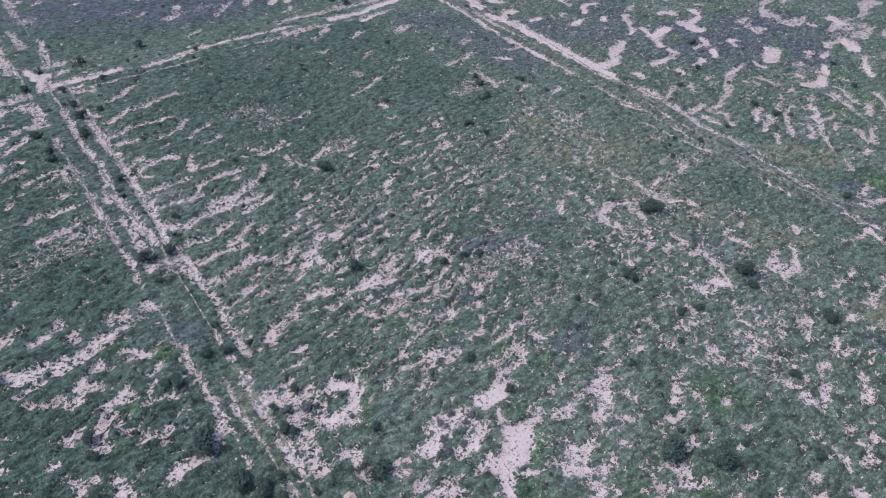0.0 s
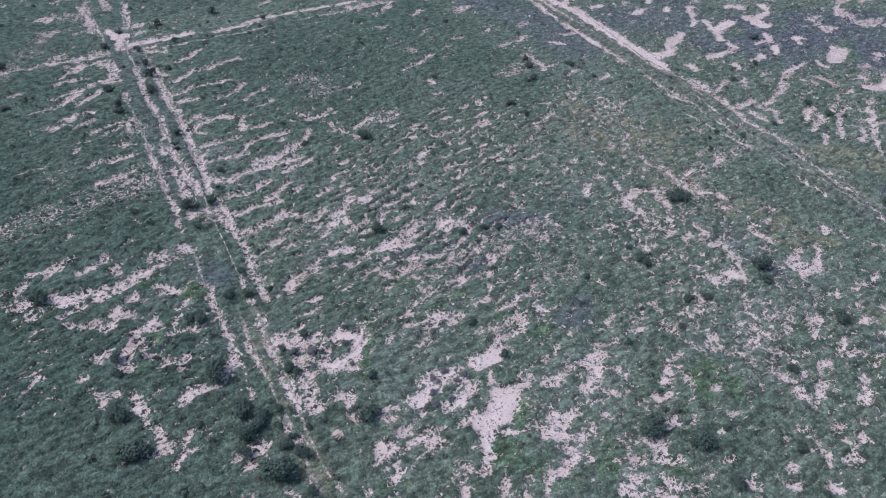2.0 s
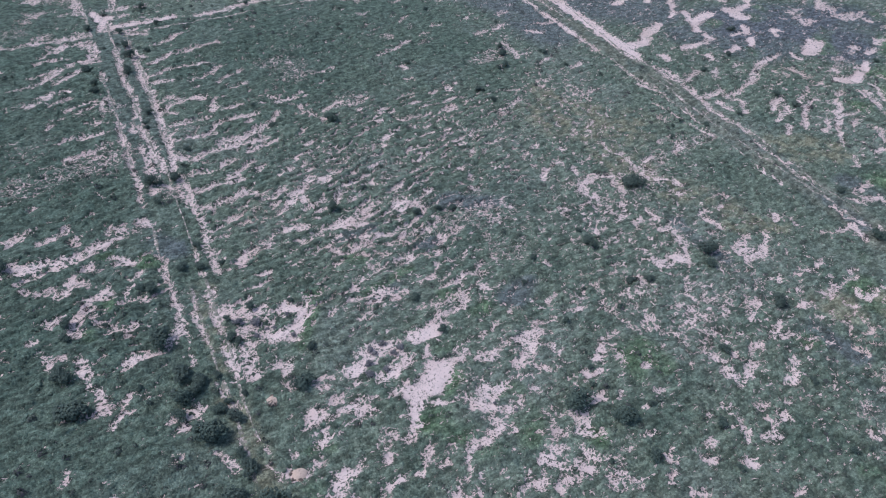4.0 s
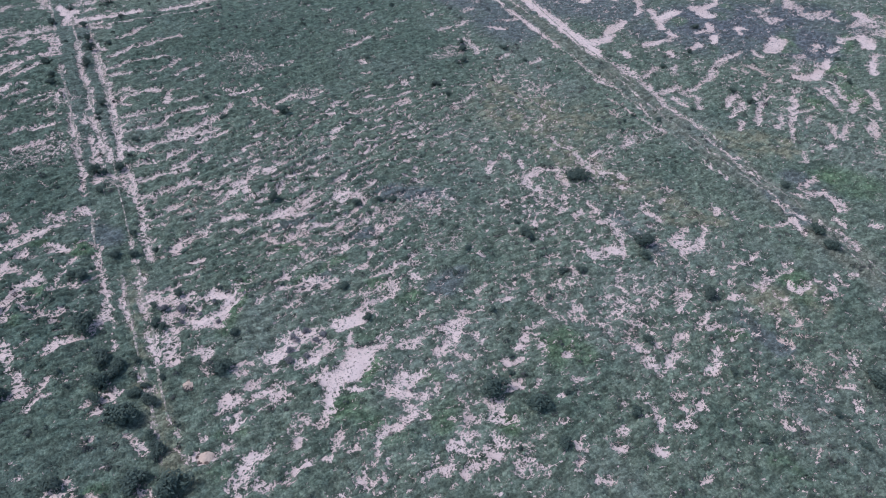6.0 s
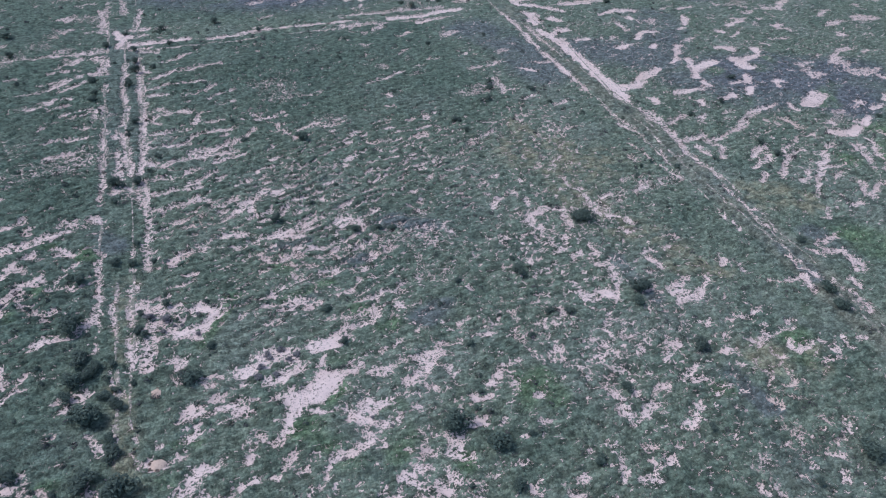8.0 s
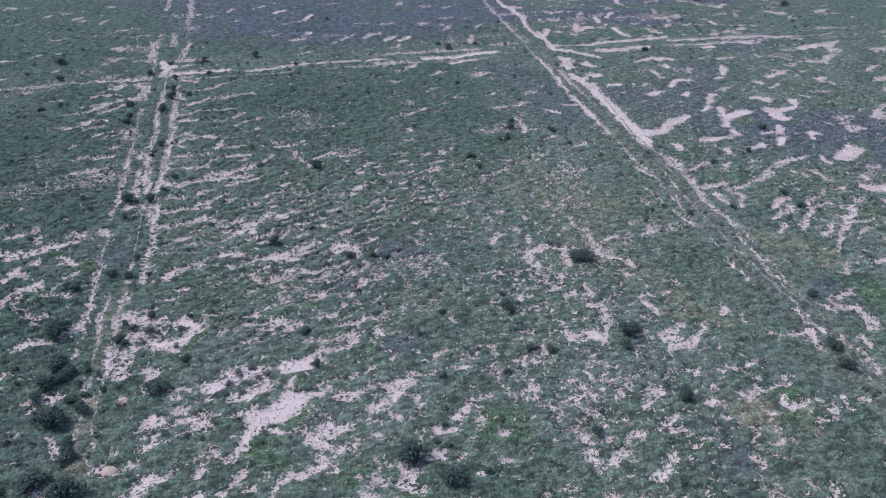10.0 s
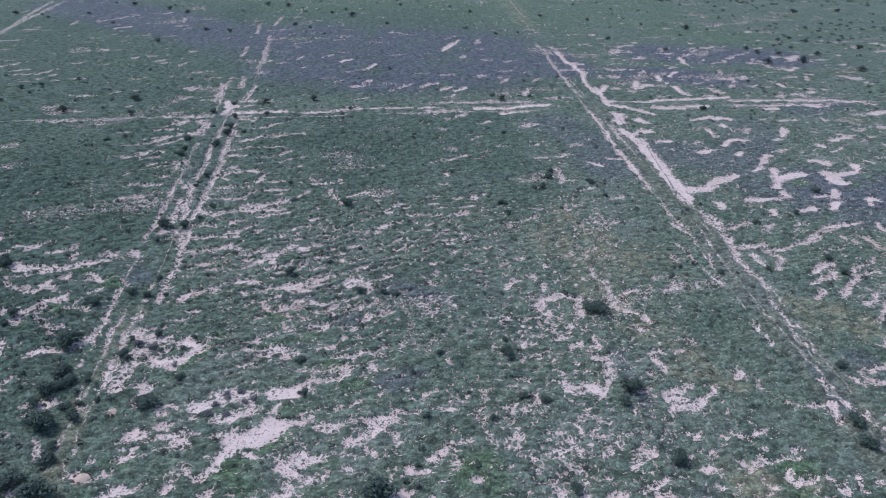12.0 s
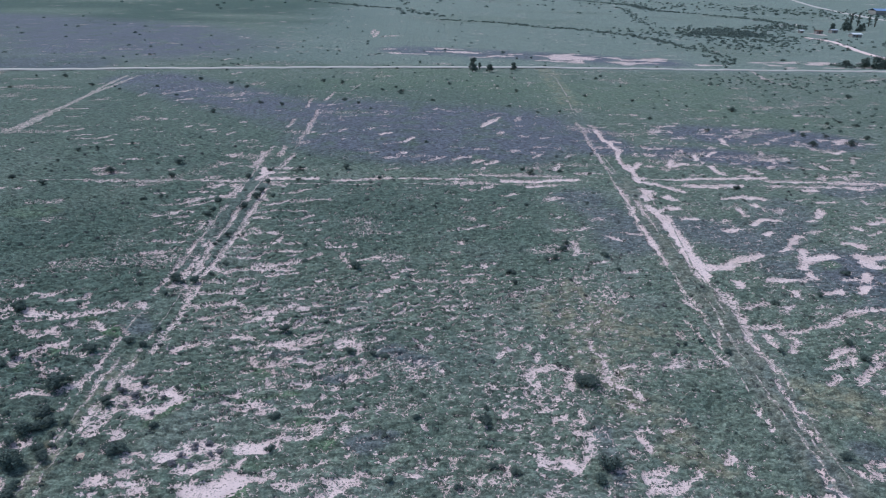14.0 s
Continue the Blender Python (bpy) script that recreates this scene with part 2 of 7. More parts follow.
# clumps of plants that break up the streaks, longer across the fall than along it
along, over = 0.955 * GX + 0.295 * GY, -0.295 * GX + 0.955 * GY
clumps = np.clip((layered(along * 0.55, over, 1.0, 91, 2) - 0.45) * 4.5, 0, 1.3)
LUSH, MAUVE, DENSE_AND_SHADE, STRAW, DULL = (np.zeros(GX.shape) for _ in range(5))


def near(line, reach):
    """The part of the land round a line, and its distances from that line."""
    px, py = line[0::2], line[1::2]
    i0, i1 = np.searchsorted(xs, (min(px) - reach, max(px) + reach))
    j0, j1 = np.searchsorted(ys, (min(py) - reach, max(py) + reach))
    part = (slice(j0, j1), slice(i0, i1))
    x, y = warp_x[part], warp_y[part]
    d = np.full(x.shape, 1e9)
    for ax, ay, bx, by in zip(px, py, px[1:], py[1:]):
        ux, uy = bx - ax, by - ay
        k = np.clip(((x - ax) * ux + (y - ay) * uy) / max(ux * ux + uy * uy, 1e-6), 0, 1)
        d = np.minimum(d, np.hypot(x - ax - k * ux, y - ay - k * uy))
    return part, d


def soil(width, *line, most=0.42, fade=None, clumped=0.5):
    """A bare patch or streak of soil of that width along a line of x, y, with bits of plants on it."""
    part, d = near(line, width / 2 + 2.5)
    half = width / 2
    fade = fade or 0.40 * half + 0.26
    bare[part] = np.maximum(bare[part], np.clip(np.minimum((half * 0.94 + 0.08 - d) / fade, most + 0.3) - (np.maximum(0.15 * east_land[part], np.clip(1.6 * d / half - 0.55, 0, 0.9)) if most > 0.5 else clumped) * clumps[part], -1, most))
    SPECK[part] = np.maximum(SPECK[part], 0.85 * np.clip(1 - (d - half) / 2.4, 0, 1))


def broken(width, *line):
    """Open soil dotted with plants."""
    soil(width * 0.82, *line, most=0.46, clumped=0.38)


def streak(width, *line):
    """An unbroken thread of soil below a step of the land."""
    soil(width * 1.08, *line, most=0.5, clumped=0.10)


def pan(width, *line):
    """A clear pan of soil, swept by rain."""
    soil(width, *line, most=0.95, fade=0.6)


def zone(kind, width, *line):
    """Greener or duller plants along a line."""
    part, d = near(line, width)
    kind[part] = np.maximum(kind[part], np.clip((width / 2 - d) / (0.35 * width) + 0.5, 0, 1))



# greener and duller stretches
zone(LUSH, 3, 107, -55, 104, -59)
zone(LUSH, 2, 111, -63, 104, -69)
zone(LUSH, 4, 100, -73, 98, -76)
zone(LUSH, 6, 79, -91, 78, -90)
zone(LUSH, 2, 41, -115, 41, -116)
zone(LUSH, 23, 125, 101, 131, 77, 145, 70)
zone(LUSH, 50, 66, 129, 95, 109, 130, 126)
zone(LUSH, 45, 31, 154, 66, 129)
zone(LUSH, 26, 3, 120, 23, 123)
zone(MAUVE, 37, -137, 156, -111, 157)
zone(MAUVE, 17, 98, -45, 107, -48, 117, -52)
zone(MAUVE, 13, 106, -44, 107, -59)
zone(MAUVE, 6, 73, -90, 68, -90)
zone(MAUVE, 5, 67, -89, 68, -95)
zone(SPECK, 20, 43, -85, 44, -101, 49, -110)
zone(SPECK, 17, 15, -74, 22, -88, 23, -102)
zone(SPECK, 10, 7, -34, 9, -58, 12, -70)
zone(SPECK, 15, 38, -67, 39, -80)
zone(SPECK, 26, 92, -70, 90, -82)
zone(SPECK, 52, 92, 39, 119, 19)
zone(SPECK, 23, 23, -72, 36, -61, 42, -69)
zone(SPECK, 19, 41, -47, 52, -54)
zone(STRAW, 4, 53, -79, 56, -81)
zone(STRAW, 5, 76, -79, 78, -81)
zone(STRAW, 3, 59, -89, 55, -87)
zone(STRAW, 10, 51, -58, 57, -64)
zone(STRAW, 3, 53, -66, 52, -73)
zone(STRAW, 4, 54, -101, 58, -103)
zone(STRAW, 4, 72, -78, 74, -80)
zone(MAUVE, 2, 68, -81, 68, -89, 68, -99)
zone(DENSE_AND_SHADE, 12, 25, -74, 34, -70)
zone(DENSE_AND_SHADE, 22, 21, -21, 33, -30)
zone(DENSE_AND_SHADE, 4, 47, -107, 49, -111)
zone(DENSE_AND_SHADE, 5, 49, -115, 48, -118)
zone(DENSE_AND_SHADE, 2, 0, -62, -0, -72)
zone(STRAW, 3, 53, -69, 53, -74, 53, -78)
zone(STRAW, 3, 53, -79, 55, -79)
zone(STRAW, 3, 56, -85, 58, -85)
zone(STRAW, 5, 73, -77, 76, -78)
zone(STRAW, 2, -0, -71, -0, -77, -1, -86, -0, -92, 0, -97)
zone(STRAW, 3, 53, -50, 52, -62, 50, -75)
zone(MAUVE, 2, 49, -80, 49, -90, 49, -97, 48, -106, 48, -113)
zone(SPECK, 5, 54, -48, 53, -61, 51, -74)
zone(LUSH, 2, 111, -53, 102, -59)
zone(LUSH, 2, 122, -55, 110, -65)
zone(SPECK, 6, 13, -103, 19, -101, 24, -100)
zone(SPECK, 4, 20, -103, 26, -107, 30, -109)
zone(SPECK, 9, 19, -73, 28, -75, 32, -80)
zone(SPECK, 6, 22, -80, 28, -87, 33, -87)
zone(STRAW, 7, 87, 176, 84, 130, 81, 90)

# bare soil, from the near end to the far one
soil(0.24, 43.5, -116.1, 45.3, -115.3)
soil(0.4, 34.1, -113.8, 35.1, -113.5)
soil(0.58, 51.4, -113.4, 51.1, -114.2)
soil(0.45, 45.2, -112.7, 45.2, -113.8)
soil(0.41, 44.4, -112.0, 44.0, -113.0)
soil(0.89, 51.6, -111.5, 52.7, -112.4)
soil(0.57, 53.1, -110.9, 55.3, -110.2)
soil(0.87, 27.4, -110.2, 28.6, -110.0)
soil(0.78, 55.4, -109.5, 55.0, -110.7)
soil(0.71, 53.4, -108.2, 54.2, -109.3)
soil(0.47, 61.6, -108.1, 63.8, -107.5)
soil(0.35, 62.6, -106.9, 64.6, -106.3)
soil(0.38, -13.7, -89.0, -13.1, -87.7)
soil(1.2, 116.2, -31.6, 119.4, -32.8)
pan(1.8, 122.2, -27.0, 123.3, -28.7)
pan(2.4, 122.2, -25.4, 124.4, -25.0)
soil(1.6, 121.9, -21.4, 122.4, -21.4)
soil(0.83, 126.0, -19.7, 127.4, -22.0)
soil(2, 126.3, -18.3, 126.6, -18.4)
soil(1.7, 129.2, -13.8, 129.1, -15.7)
pan(2.6, 132.7, -7.5, 136.1, -6.6, 140.0, -4.8)
soil(1.1, 145.2, 1.3, 149.0, 2.4)
soil(1.6, 146.9, 7.4, 153.8, 6.8)
soil(0.87, -58.2, 17.2, -57.7, 18.8)
soil(0.92, -63.0, 20.4, -62.4, 20.5)
soil(1.1, -68.3, 34.0, -71.0, 53.2)
soil(1.1, -70.2, 35.0, -71.0, 47.2, -71.1, 61.2)
soil(2, -40.2, 138.8, -38.6, 144.3)
soil(2.4, -46.1, 165.9, -37.1, 164.6)
soil(3.9, 227.8, 166.0, 233.7, 168.7)
soil(2.3, -54.6, 183.7, -52.6, 185.5)
soil(2.1, 185.2, 188.2, 181.4, 166.6, 179.0, 152.7)
soil(2.8, 3.8, 305.2, 4.5, 345.9)
soil(5.2, 10.4, 313.4, 18.4, 322.4)
soil(2.4, 1.4, 323.9, 1.1, 360.0)
soil(5.7, 309.2, 342.6, 313.9, 343.9)
soil(8.1, 317.2, 382.5, 322.3, 384.0)
soil(8.1, 347.3, 439.1, 347.5, 422.3)
soil(8.1, 367.5, 531.7, 392.0, 540.6)

# pans, streaks and threads of soil beside the overgrown track
soil(0.8, -9.7, -68.9, -10.4, -70.5, -11.2, -72.2)
soil(0.5, -8.8, -71.5, -9.4, -72.1)
soil(0.5, -5.7, -73.3, -6.7, -74.4, -8.3, -74.2)
soil(0.8, -2.6, -75.9, -3.5, -76.7, -4.1, -77.7, -5.0, -78.4, -6.4, -78.5, -7.8, -78.7, -8.0, -79.2)
soil(1, -2.8, -76.1, -3.8, -77.2)
soil(0.5, -2.7, -73.8, -2.6, -76.8, -2.4, -79.3, -2.8, -81.3)
soil(0.6, -1.0, -73.2, -1.1, -77.5, -0.8, -79.2)
soil(1, 0.5, -72.9, 0.5, -76.4, 0.4, -80.4, 0.3, -84.1)
soil(0.7, -1.2, -84.2, -0.9, -87.0)
pan(1.8, 6.5, -77.9, 7.8, -78.9, 7.3, -80.1)
pan(1.7, 4.7, -80.8, 5.9, -81.5, 7.5, -79.9)
broken(2.6, 1.5, -75.8, 2.9, -76.9, 4.6, -77.9)
broken(2.8, 1.9, -79.1, 3.1, -79.1, 4.4, -81.2)
broken(2, 1.7, -81.0, 1.7, -82.5, 1.6, -84.6)
soil(0.9, 3.0, -84.1, 4.2, -84.4)
soil(0.9, 4.1, -85.6, 5.0, -84.2)
soil(0.7, 3.8, -87.5, 5.2, -87.6)
soil(1.1, -11.2, -76.6, -10.6, -79.7, -10.0, -82.7)
soil(0.6, -9.7, -84.7, -8.5, -83.9)
soil(0.8, -8.6, -82.7, -8.4, -82.5)
broken(1.2, -5.6, -86.4, -4.3, -86.0, -3.0, -86.2)
pan(1.7, 4.2, -91.1, 5.1, -90.9)
soil(0.6, -5.2, -87.5, -4.7, -87.3)
soil(0.7, -2.6, -91.2, -2.3, -93.0)
soil(0.6, -1.1, -93.5, -1.0, -94.7)
soil(0.8, 2.3, -93.8, 2.4, -94.0)
broken(1.5, 1.8, -95.5, 2.7, -95.9)
soil(0.6, 3.0, -95.5, 4.0, -95.3)
soil(0.4, -1.1, -90.4, -1.1, -91.8)
soil(0.4, 0.1, -90.9, 0.7, -93.2)
soil(0.4, 0.2, -93.5, 0.9, -95.3)
soil(0.8, -8.6, -93.4, -7.2, -93.7)
soil(0.9, -8.8, -94.0, -6.8, -95.0, -5.7, -95.7)
soil(0.6, -7.9, -93.1, -7.2, -92.9)
broken(1.2, -3.1, -96.4, -2.5, -97.1)
soil(0.5, -3.2, -95.8, -2.8, -95.5)
soil(0.4, -6.3, -90.2, -5.8, -90.1)
soil(0.6, 3.9, -93.0, 4.9, -92.5, 5.5, -92.5)
soil(0.9, 4.1, -93.7, 5.2, -93.5, 6.1, -93.3)
broken(1.2, 3.4, -98.8, 3.5, -99.6)
soil(0.6, 10.1, -80.7, 10.6, -79.6)
soil(0.8, 12.7, -81.2, 13.3, -81.9, 14.2, -80.6, 15.4, -80.1)
soil(0.8, 15.4, -79.2, 16.2, -80.4, 17.2, -80.9)
soil(0.4, 12.9, -81.3, 12.4, -82.4)
soil(0.9, 10.3, -76.8, 9.3, -77.7, 8.5, -77.9)
soil(0.6, 17.6, -83.2, 19.4, -83.9, 19.9, -83.2)
soil(0.7, 19.5, -79.9, 20.9, -80.0)
soil(0.4, 21.1, -81.1, 22.5, -80.6)
pan(1.8, 9.3, -87.9, 10.1, -87.7, 11.2, -87.4)
broken(2.4, 10.9, -86.6, 13.0, -86.6)
broken(2.2, 13.7, -86.5, 14.0, -88.5, 12.2, -89.6)
pan(2.2, 15.9, -86.8, 16.8, -86.8, 18.3, -86.4)
pan(1, 16.3, -88.0, 15.8, -88.9)
broken(1.4, 19.1, -85.5, 20.5, -84.8)
soil(0.8, 20.7, -84.0, 22.1, -83.3)
broken(1.2, 11.0, -89.5, 11.5, -89.7)
pan(2.9, 13.0, -92.8, 14.2, -92.1, 15.9, -91.1)
pan(1.2, 12.3, -93.8, 11.5, -95.3)
pan(1.2, 16.6, -90.8, 18.8, -90.7)
soil(1, 18.9, -90.1, 19.4, -89.6)
pan(0.8, 11.1, -91.6, 12.8, -91.2)
soil(0.6, 3.7, -86.9, 6.4, -87.6, 7.5, -87.7)
broken(1.2, 6.4, -88.6, 5.8, -88.1)
soil(0.8, 6.8, -90.2, 8.3, -89.8)
pan(0.9, 8.8, -89.7, 9.2, -89.1)
soil(0.6, 9.6, -91.4, 10.1, -91.3)
broken(1.2, 6.4, -91.6, 7.5, -91.4, 8.9, -91.3)
broken(1.2, 8.1, -92.3, 8.9, -92.4)
soil(0.7, 7.0, -93.1, 7.7, -92.7, 8.1, -92.3)
soil(0.6, 5.5, -93.0, 6.2, -93.7)
pan(0.9, 8.9, -95.8, 8.8, -96.7, 8.2, -97.3)
broken(1.2, 9.7, -95.3, 10.6, -96.0)
soil(0.4, 10.9, -96.7, 11.6, -95.8)
pan(1.2, 7.7, -99.5, 8.6, -99.2)
soil(0.6, 8.7, -99.4, 10.3, -99.2, 10.9, -98.7)
soil(0.6, 11.0, -98.2, 11.6, -98.2, 12.0, -97.5)
soil(0.7, 13.0, -98.7, 13.5, -98.6)
soil(0.7, 11.1, -98.5, 12.4, -99.3)
pan(1.2, 14.6, -99.4, 15.7, -99.0, 17.3, -98.4, 17.9, -98.1)
soil(0.6, 14.3, -99.8, 13.4, -101.1, 12.7, -101.6)
broken(1.2, 12.0, -102.2, 12.3, -102.8)
pan(1.4, 4.3, -97.8, 5.2, -96.9, 6.1, -97.0)
soil(1, 4.7, -97.8, 3.7, -98.7)
soil(0.5, 6.5, -96.6, 7.0, -96.3)
broken(1.4, 4.8, -99.6, 5.3, -100.2)
soil(0.4, 5.5, -100.1, 7.5, -100.2)
soil(0.8, 14.6, -94.3, 16.2, -94.7)
broken(1.9, 17.0, -95.2, 18.1, -96.3)
broken(2.2, 17.3, -95.7, 19.0, -95.1)
broken(1.6, 18.9, -97.3, 20.6, -97.3)
broken(1.2, 17.7, -97.4, 18.7, -98.4)
soil(0.6, 18.1, -94.4, 18.4, -94.2)
soil(0.8, 22.2, -96.5, 22.6, -96.1)
broken(1.3, 21.9, -98.8, 22.0, -99.5)
soil(0.8, 22.8, -98.8, 22.9, -99.5)
broken(1.4, 23.8, -100.1, 23.7, -100.8)
soil(0.9, 25.1, -100.4, 24.6, -101.1, 23.6, -101.9)
broken(1.2, 21.5, -101.0, 22.0, -101.5)
soil(1, 23.1, -102.0, 24.7, -102.6)
broken(1.2, 22.7, -103.2, 23.0, -104.2, 23.1, -104.8)
pan(1.3, 21.4, -104.6, 21.8, -104.8)
soil(0.8, 21.0, -103.9, 21.9, -104.0)
broken(1.6, 19.6, -102.8, 20.5, -102.3, 20.5, -101.8)
soil(0.8, 20.0, -103.5, 20.5, -103.4)
soil(0.9, 23.6, -104.7, 24.1, -105.2)
soil(0.5, 23.1, -105.8, 22.7, -106.2)
broken(1.5, 16.5, -104.4, 17.5, -104.0)
soil(0.7, 17.6, -104.3, 18.6, -104.0)
broken(1.4, 19.0, -105.3, 20.4, -105.2)
soil(1, 23.3, -106.4, 22.8, -106.5)
broken(1.2, 24.7, -107.7, 24.5, -107.2)
soil(0.6, 23.8, -106.3, 23.5, -107.3)
pan(0.8, 25.7, -105.0, 26.0, -104.9)
pan(1.7, 26.3, -99.6, 26.6, -99.8)
pan(1.1, 27.1, -97.0, 27.5, -97.5, 28.6, -97.3)
soil(1.1, 29.2, -96.4, 29.2, -96.1)
pan(1.1, 27.8, -106.9, 28.3, -106.9)
pan(0.9, 26.8, -108.4, 27.0, -108.4)
soil(0.5, 28.8, -106.5, 29.1, -106.1)
soil(0.5, 27.7, -104.4, 28.7, -104.5)
soil(0.7, 31.6, -101.4, 32.2, -101.4)
soil(0.5, 27.6, -100.5, 28.4, -100.5)
soil(0.5, 20.9, -81.9, 23.4, -81.5, 24.4, -81.2)
soil(0.8, 24.2, -84.1, 25.1, -84.0)
soil(0.7, 22.5, -83.9, 21.1, -85.0)
soil(0.8, 21.4, -89.2, 23.0, -88.7, 23.4, -88.2)
broken(1.2, 18.5, -89.9, 19.6, -89.7)
soil(1, 20.1, -91.3, 21.3, -91.7, 22.8, -91.3)
broken(1.5, 24.1, -91.4, 26.2, -91.1)
broken(1.5, 23.7, -93.1, 25.3, -91.9)
broken(1.3, 22.5, -93.4, 23.7, -93.1)
broken(1.2, 24.3, -94.8, 23.7, -94.2)
soil(0.5, 22.1, -94.3, 21.0, -94.5, 19.8, -95.0)
soil(1, 25.9, -92.9, 26.8, -94.0)
soil(0.9, 26.3, -89.6, 28.0, -90.3)
soil(0.8, 30.2, -87.4, 29.5, -88.4)
soil(0.7, 30.8, -90.2, 31.7, -90.1)
soil(0.5, 32.7, -89.2, 33.7, -87.8)
soil(0.7, 34.7, -88.2, 34.8, -89.2)
soil(1, 33.9, -90.4, 34.7, -91.0, 36.2, -92.2)
soil(0.7, 30.9, -96.4, 30.7, -97.7)
soil(0.8, 30.7, -95.2, 30.3, -95.4)
soil(0.6, 32.5, -94.0, 30.8, -94.5)
soil(0.7, 37.9, -90.9, 39.6, -89.7, 37.8, -89.5)
soil(0.7, 32.2, -98.9, 32.8, -98.7)
soil(0.5, 34.3, -92.8, 34.5, -94.1)
soil(0.4, 36.7, -93.7, 36.4, -94.7)
zone(LUSH, 1.6, 9.7, -77.4, 8.2, -79.5, 6.4, -82.8)
zone(LUSH, 1.2, 16.6, -88.6, 18.4, -89.2)
zone(LUSH, 1.2, 16.9, -92.5, 15.7, -93.7)
zone(LUSH, 2.2, 12.6, -95.3, 15.3, -95.8)
zone(LUSH, 1.6, 15.3, -100.2, 16.7, -100.0)
zone(LUSH, 0.8, 3.2, -93.9, 5.2, -94.4)
zone(LUSH, 1.8, 19.5, -98.4, 20.8, -98.7)
zone(LUSH, 1.2, 19.7, -95.3, 20.9, -95.3)
zone(LUSH, 2, 31.6, -96.7, 31.2, -99.3)
zone(LUSH, 1.2, -6.0, -94.9, -5.3, -95.0)
zone(LUSH, 1.4, 24.4, -102.2, 24.3, -103.3)
zone(LUSH, 1.5, 2.3, -97.6, 2.7, -97.2)

# soil and greener or duller plants about the middle of the plain
soil(0.5, 39.3, -80.4, 40.7, -80.6)
broken(1.2, 42.5, -88.5, 43.1, -89.4)
soil(0.7, 42.1, -92.8, 43.0, -92.6, 43.8, -91.9)
broken(0.6, 42.6, -94.7, 44.5, -94.8, 45.1, -94.6)
soil(0.4, 46.1, -93.4, 46.1, -94.2)
soil(0.5, 45.4, -95.2, 45.8, -95.0)
soil(0.5, 47.7, -95.3, 48.2, -94.9)
broken(1.3, 40.9, -95.8, 41.6, -96.6)
broken(1, 39.7, -97.0, 40.3, -98.1)
soil(0.8, 40.2, -98.4, 41.1, -97.9)
soil(0.7, 41.0, -99.5, 41.0, -100.1)
soil(0.8, 38.3, -99.6, 38.6, -100.9)
soil(0.9, 40.6, -100.6, 40.5, -101.5)
soil(0.6, 42.9, -99.1, 42.9, -99.8)
broken(1, 46.6, -97.1, 47.7, -97.0)
soil(0.7, 47.4, -95.9, 46.0, -98.4)
broken(0.9, 42.7, -101.3, 43.7, -101.2)
pan(1, 45.2, -101.1, 46.3, -101.0)
broken(0.8, 40.6, -102.9, 41.4, -103.1)
soil(0.9, 39.6, -103.6, 40.2, -103.3)
soil(0.8, 38.1, -102.8, 38.3, -103.9)
soil(0.5, 41.9, -102.0, 41.2, -102.6)
soil(0.8, 43.9, -104.8, 44.7, -104.2)
soil(0.6, 39.0, -96.2, 39.6, -96.0)
pan(1, 51.2, -99.4, 52.1, -99.6)
soil(0.5, 49.2, -96.2, 49.8, -95.9)
soil(0.5, 51.5, -95.3, 52.5, -95.5)
soil(0.5, 54.9, -95.6, 55.8, -95.6)
soil(0.5, 56.1, -96.0, 57.5, -95.9, 58.7, -95.5)
soil(0.5, 52.2, -97.9, 53.1, -97.8)
soil(0.5, 54.2, -98.7, 55.2, -99.6, 56.4, -99.1, 58.5, -98.7, 59.5, -98.9)
soil(0.4, 59.7, -98.2, 60.5, -98.2)
soil(0.4, 57.1, -97.5, 57.3, -97.6)
broken(0.7, 57.1, -101.2, 57.8, -101.3)
broken(0.8, 57.1, -100.9, 57.7, -100.6)
soil(0.5, 57.6, -101.6, 58.4, -101.2)
soil(0.6, 55.4, -100.9, 55.8, -101.6)
broken(0.8, 52.8, -102.7, 53.7, -102.8)
soil(0.5, 54.1, -102.3, 55.3, -102.3)
broken(0.6, 54.9, -103.3, 54.8, -104.2)
soil(0.6, 52.6, -101.4, 52.7, -102.0)
soil(0.5, 51.7, -102.5, 52.4, -102.0)
soil(0.6, 52.4, -104.1, 53.2, -103.6)
soil(0.6, 52.5, -104.7, 52.0, -104.3)
soil(0.7, 53.4, -104.8, 54.5, -104.6)
broken(0.6, 53.1, -105.6, 53.5, -106.2, 54.1, -106.4)
soil(0.5, 55.5, -104.3, 55.6, -104.9)
soil(0.6, 51.0, -105.5, 51.2, -106.1)
soil(0.7, 59.2, -101.5, 59.9, -101.0)
soil(0.7, 60.5, -101.3, 60.7, -101.8)
soil(0.8, 60.9, -102.5, 61.9, -102.3)
soil(0.5, 61.6, -101.6, 61.7, -101.8)
soil(0.6, 63.0, -101.5, 62.6, -102.8)
broken(0.9, 64.5, -102.1, 65.0, -102.8)
soil(0.5, 60.0, -103.4, 61.2, -103.5)
soil(0.5, 59.4, -103.5, 58.7, -104.3)
soil(0.4, 60.6, -104.3, 60.3, -104.5)
soil(0.4, 56.9, -105.1, 58.2, -104.5)
soil(0.5, 47.1, -103.2, 47.9, -102.9)
soil(1, 46.1, -101.8, 47.1, -101.8)
soil(0.9, 46.6, -100.7, 47.5, -100.5)
soil(0.8, 44.9, -104.2, 44.8, -104.7)
pan(0.8, 9.7, -66.6, 11.5, -66.3)
soil(0.5, 11.5, -66.4, 12.8, -67.1)
pan(0.7, 14.4, -68.5, 15.9, -68.4, 18.1, -68.2)
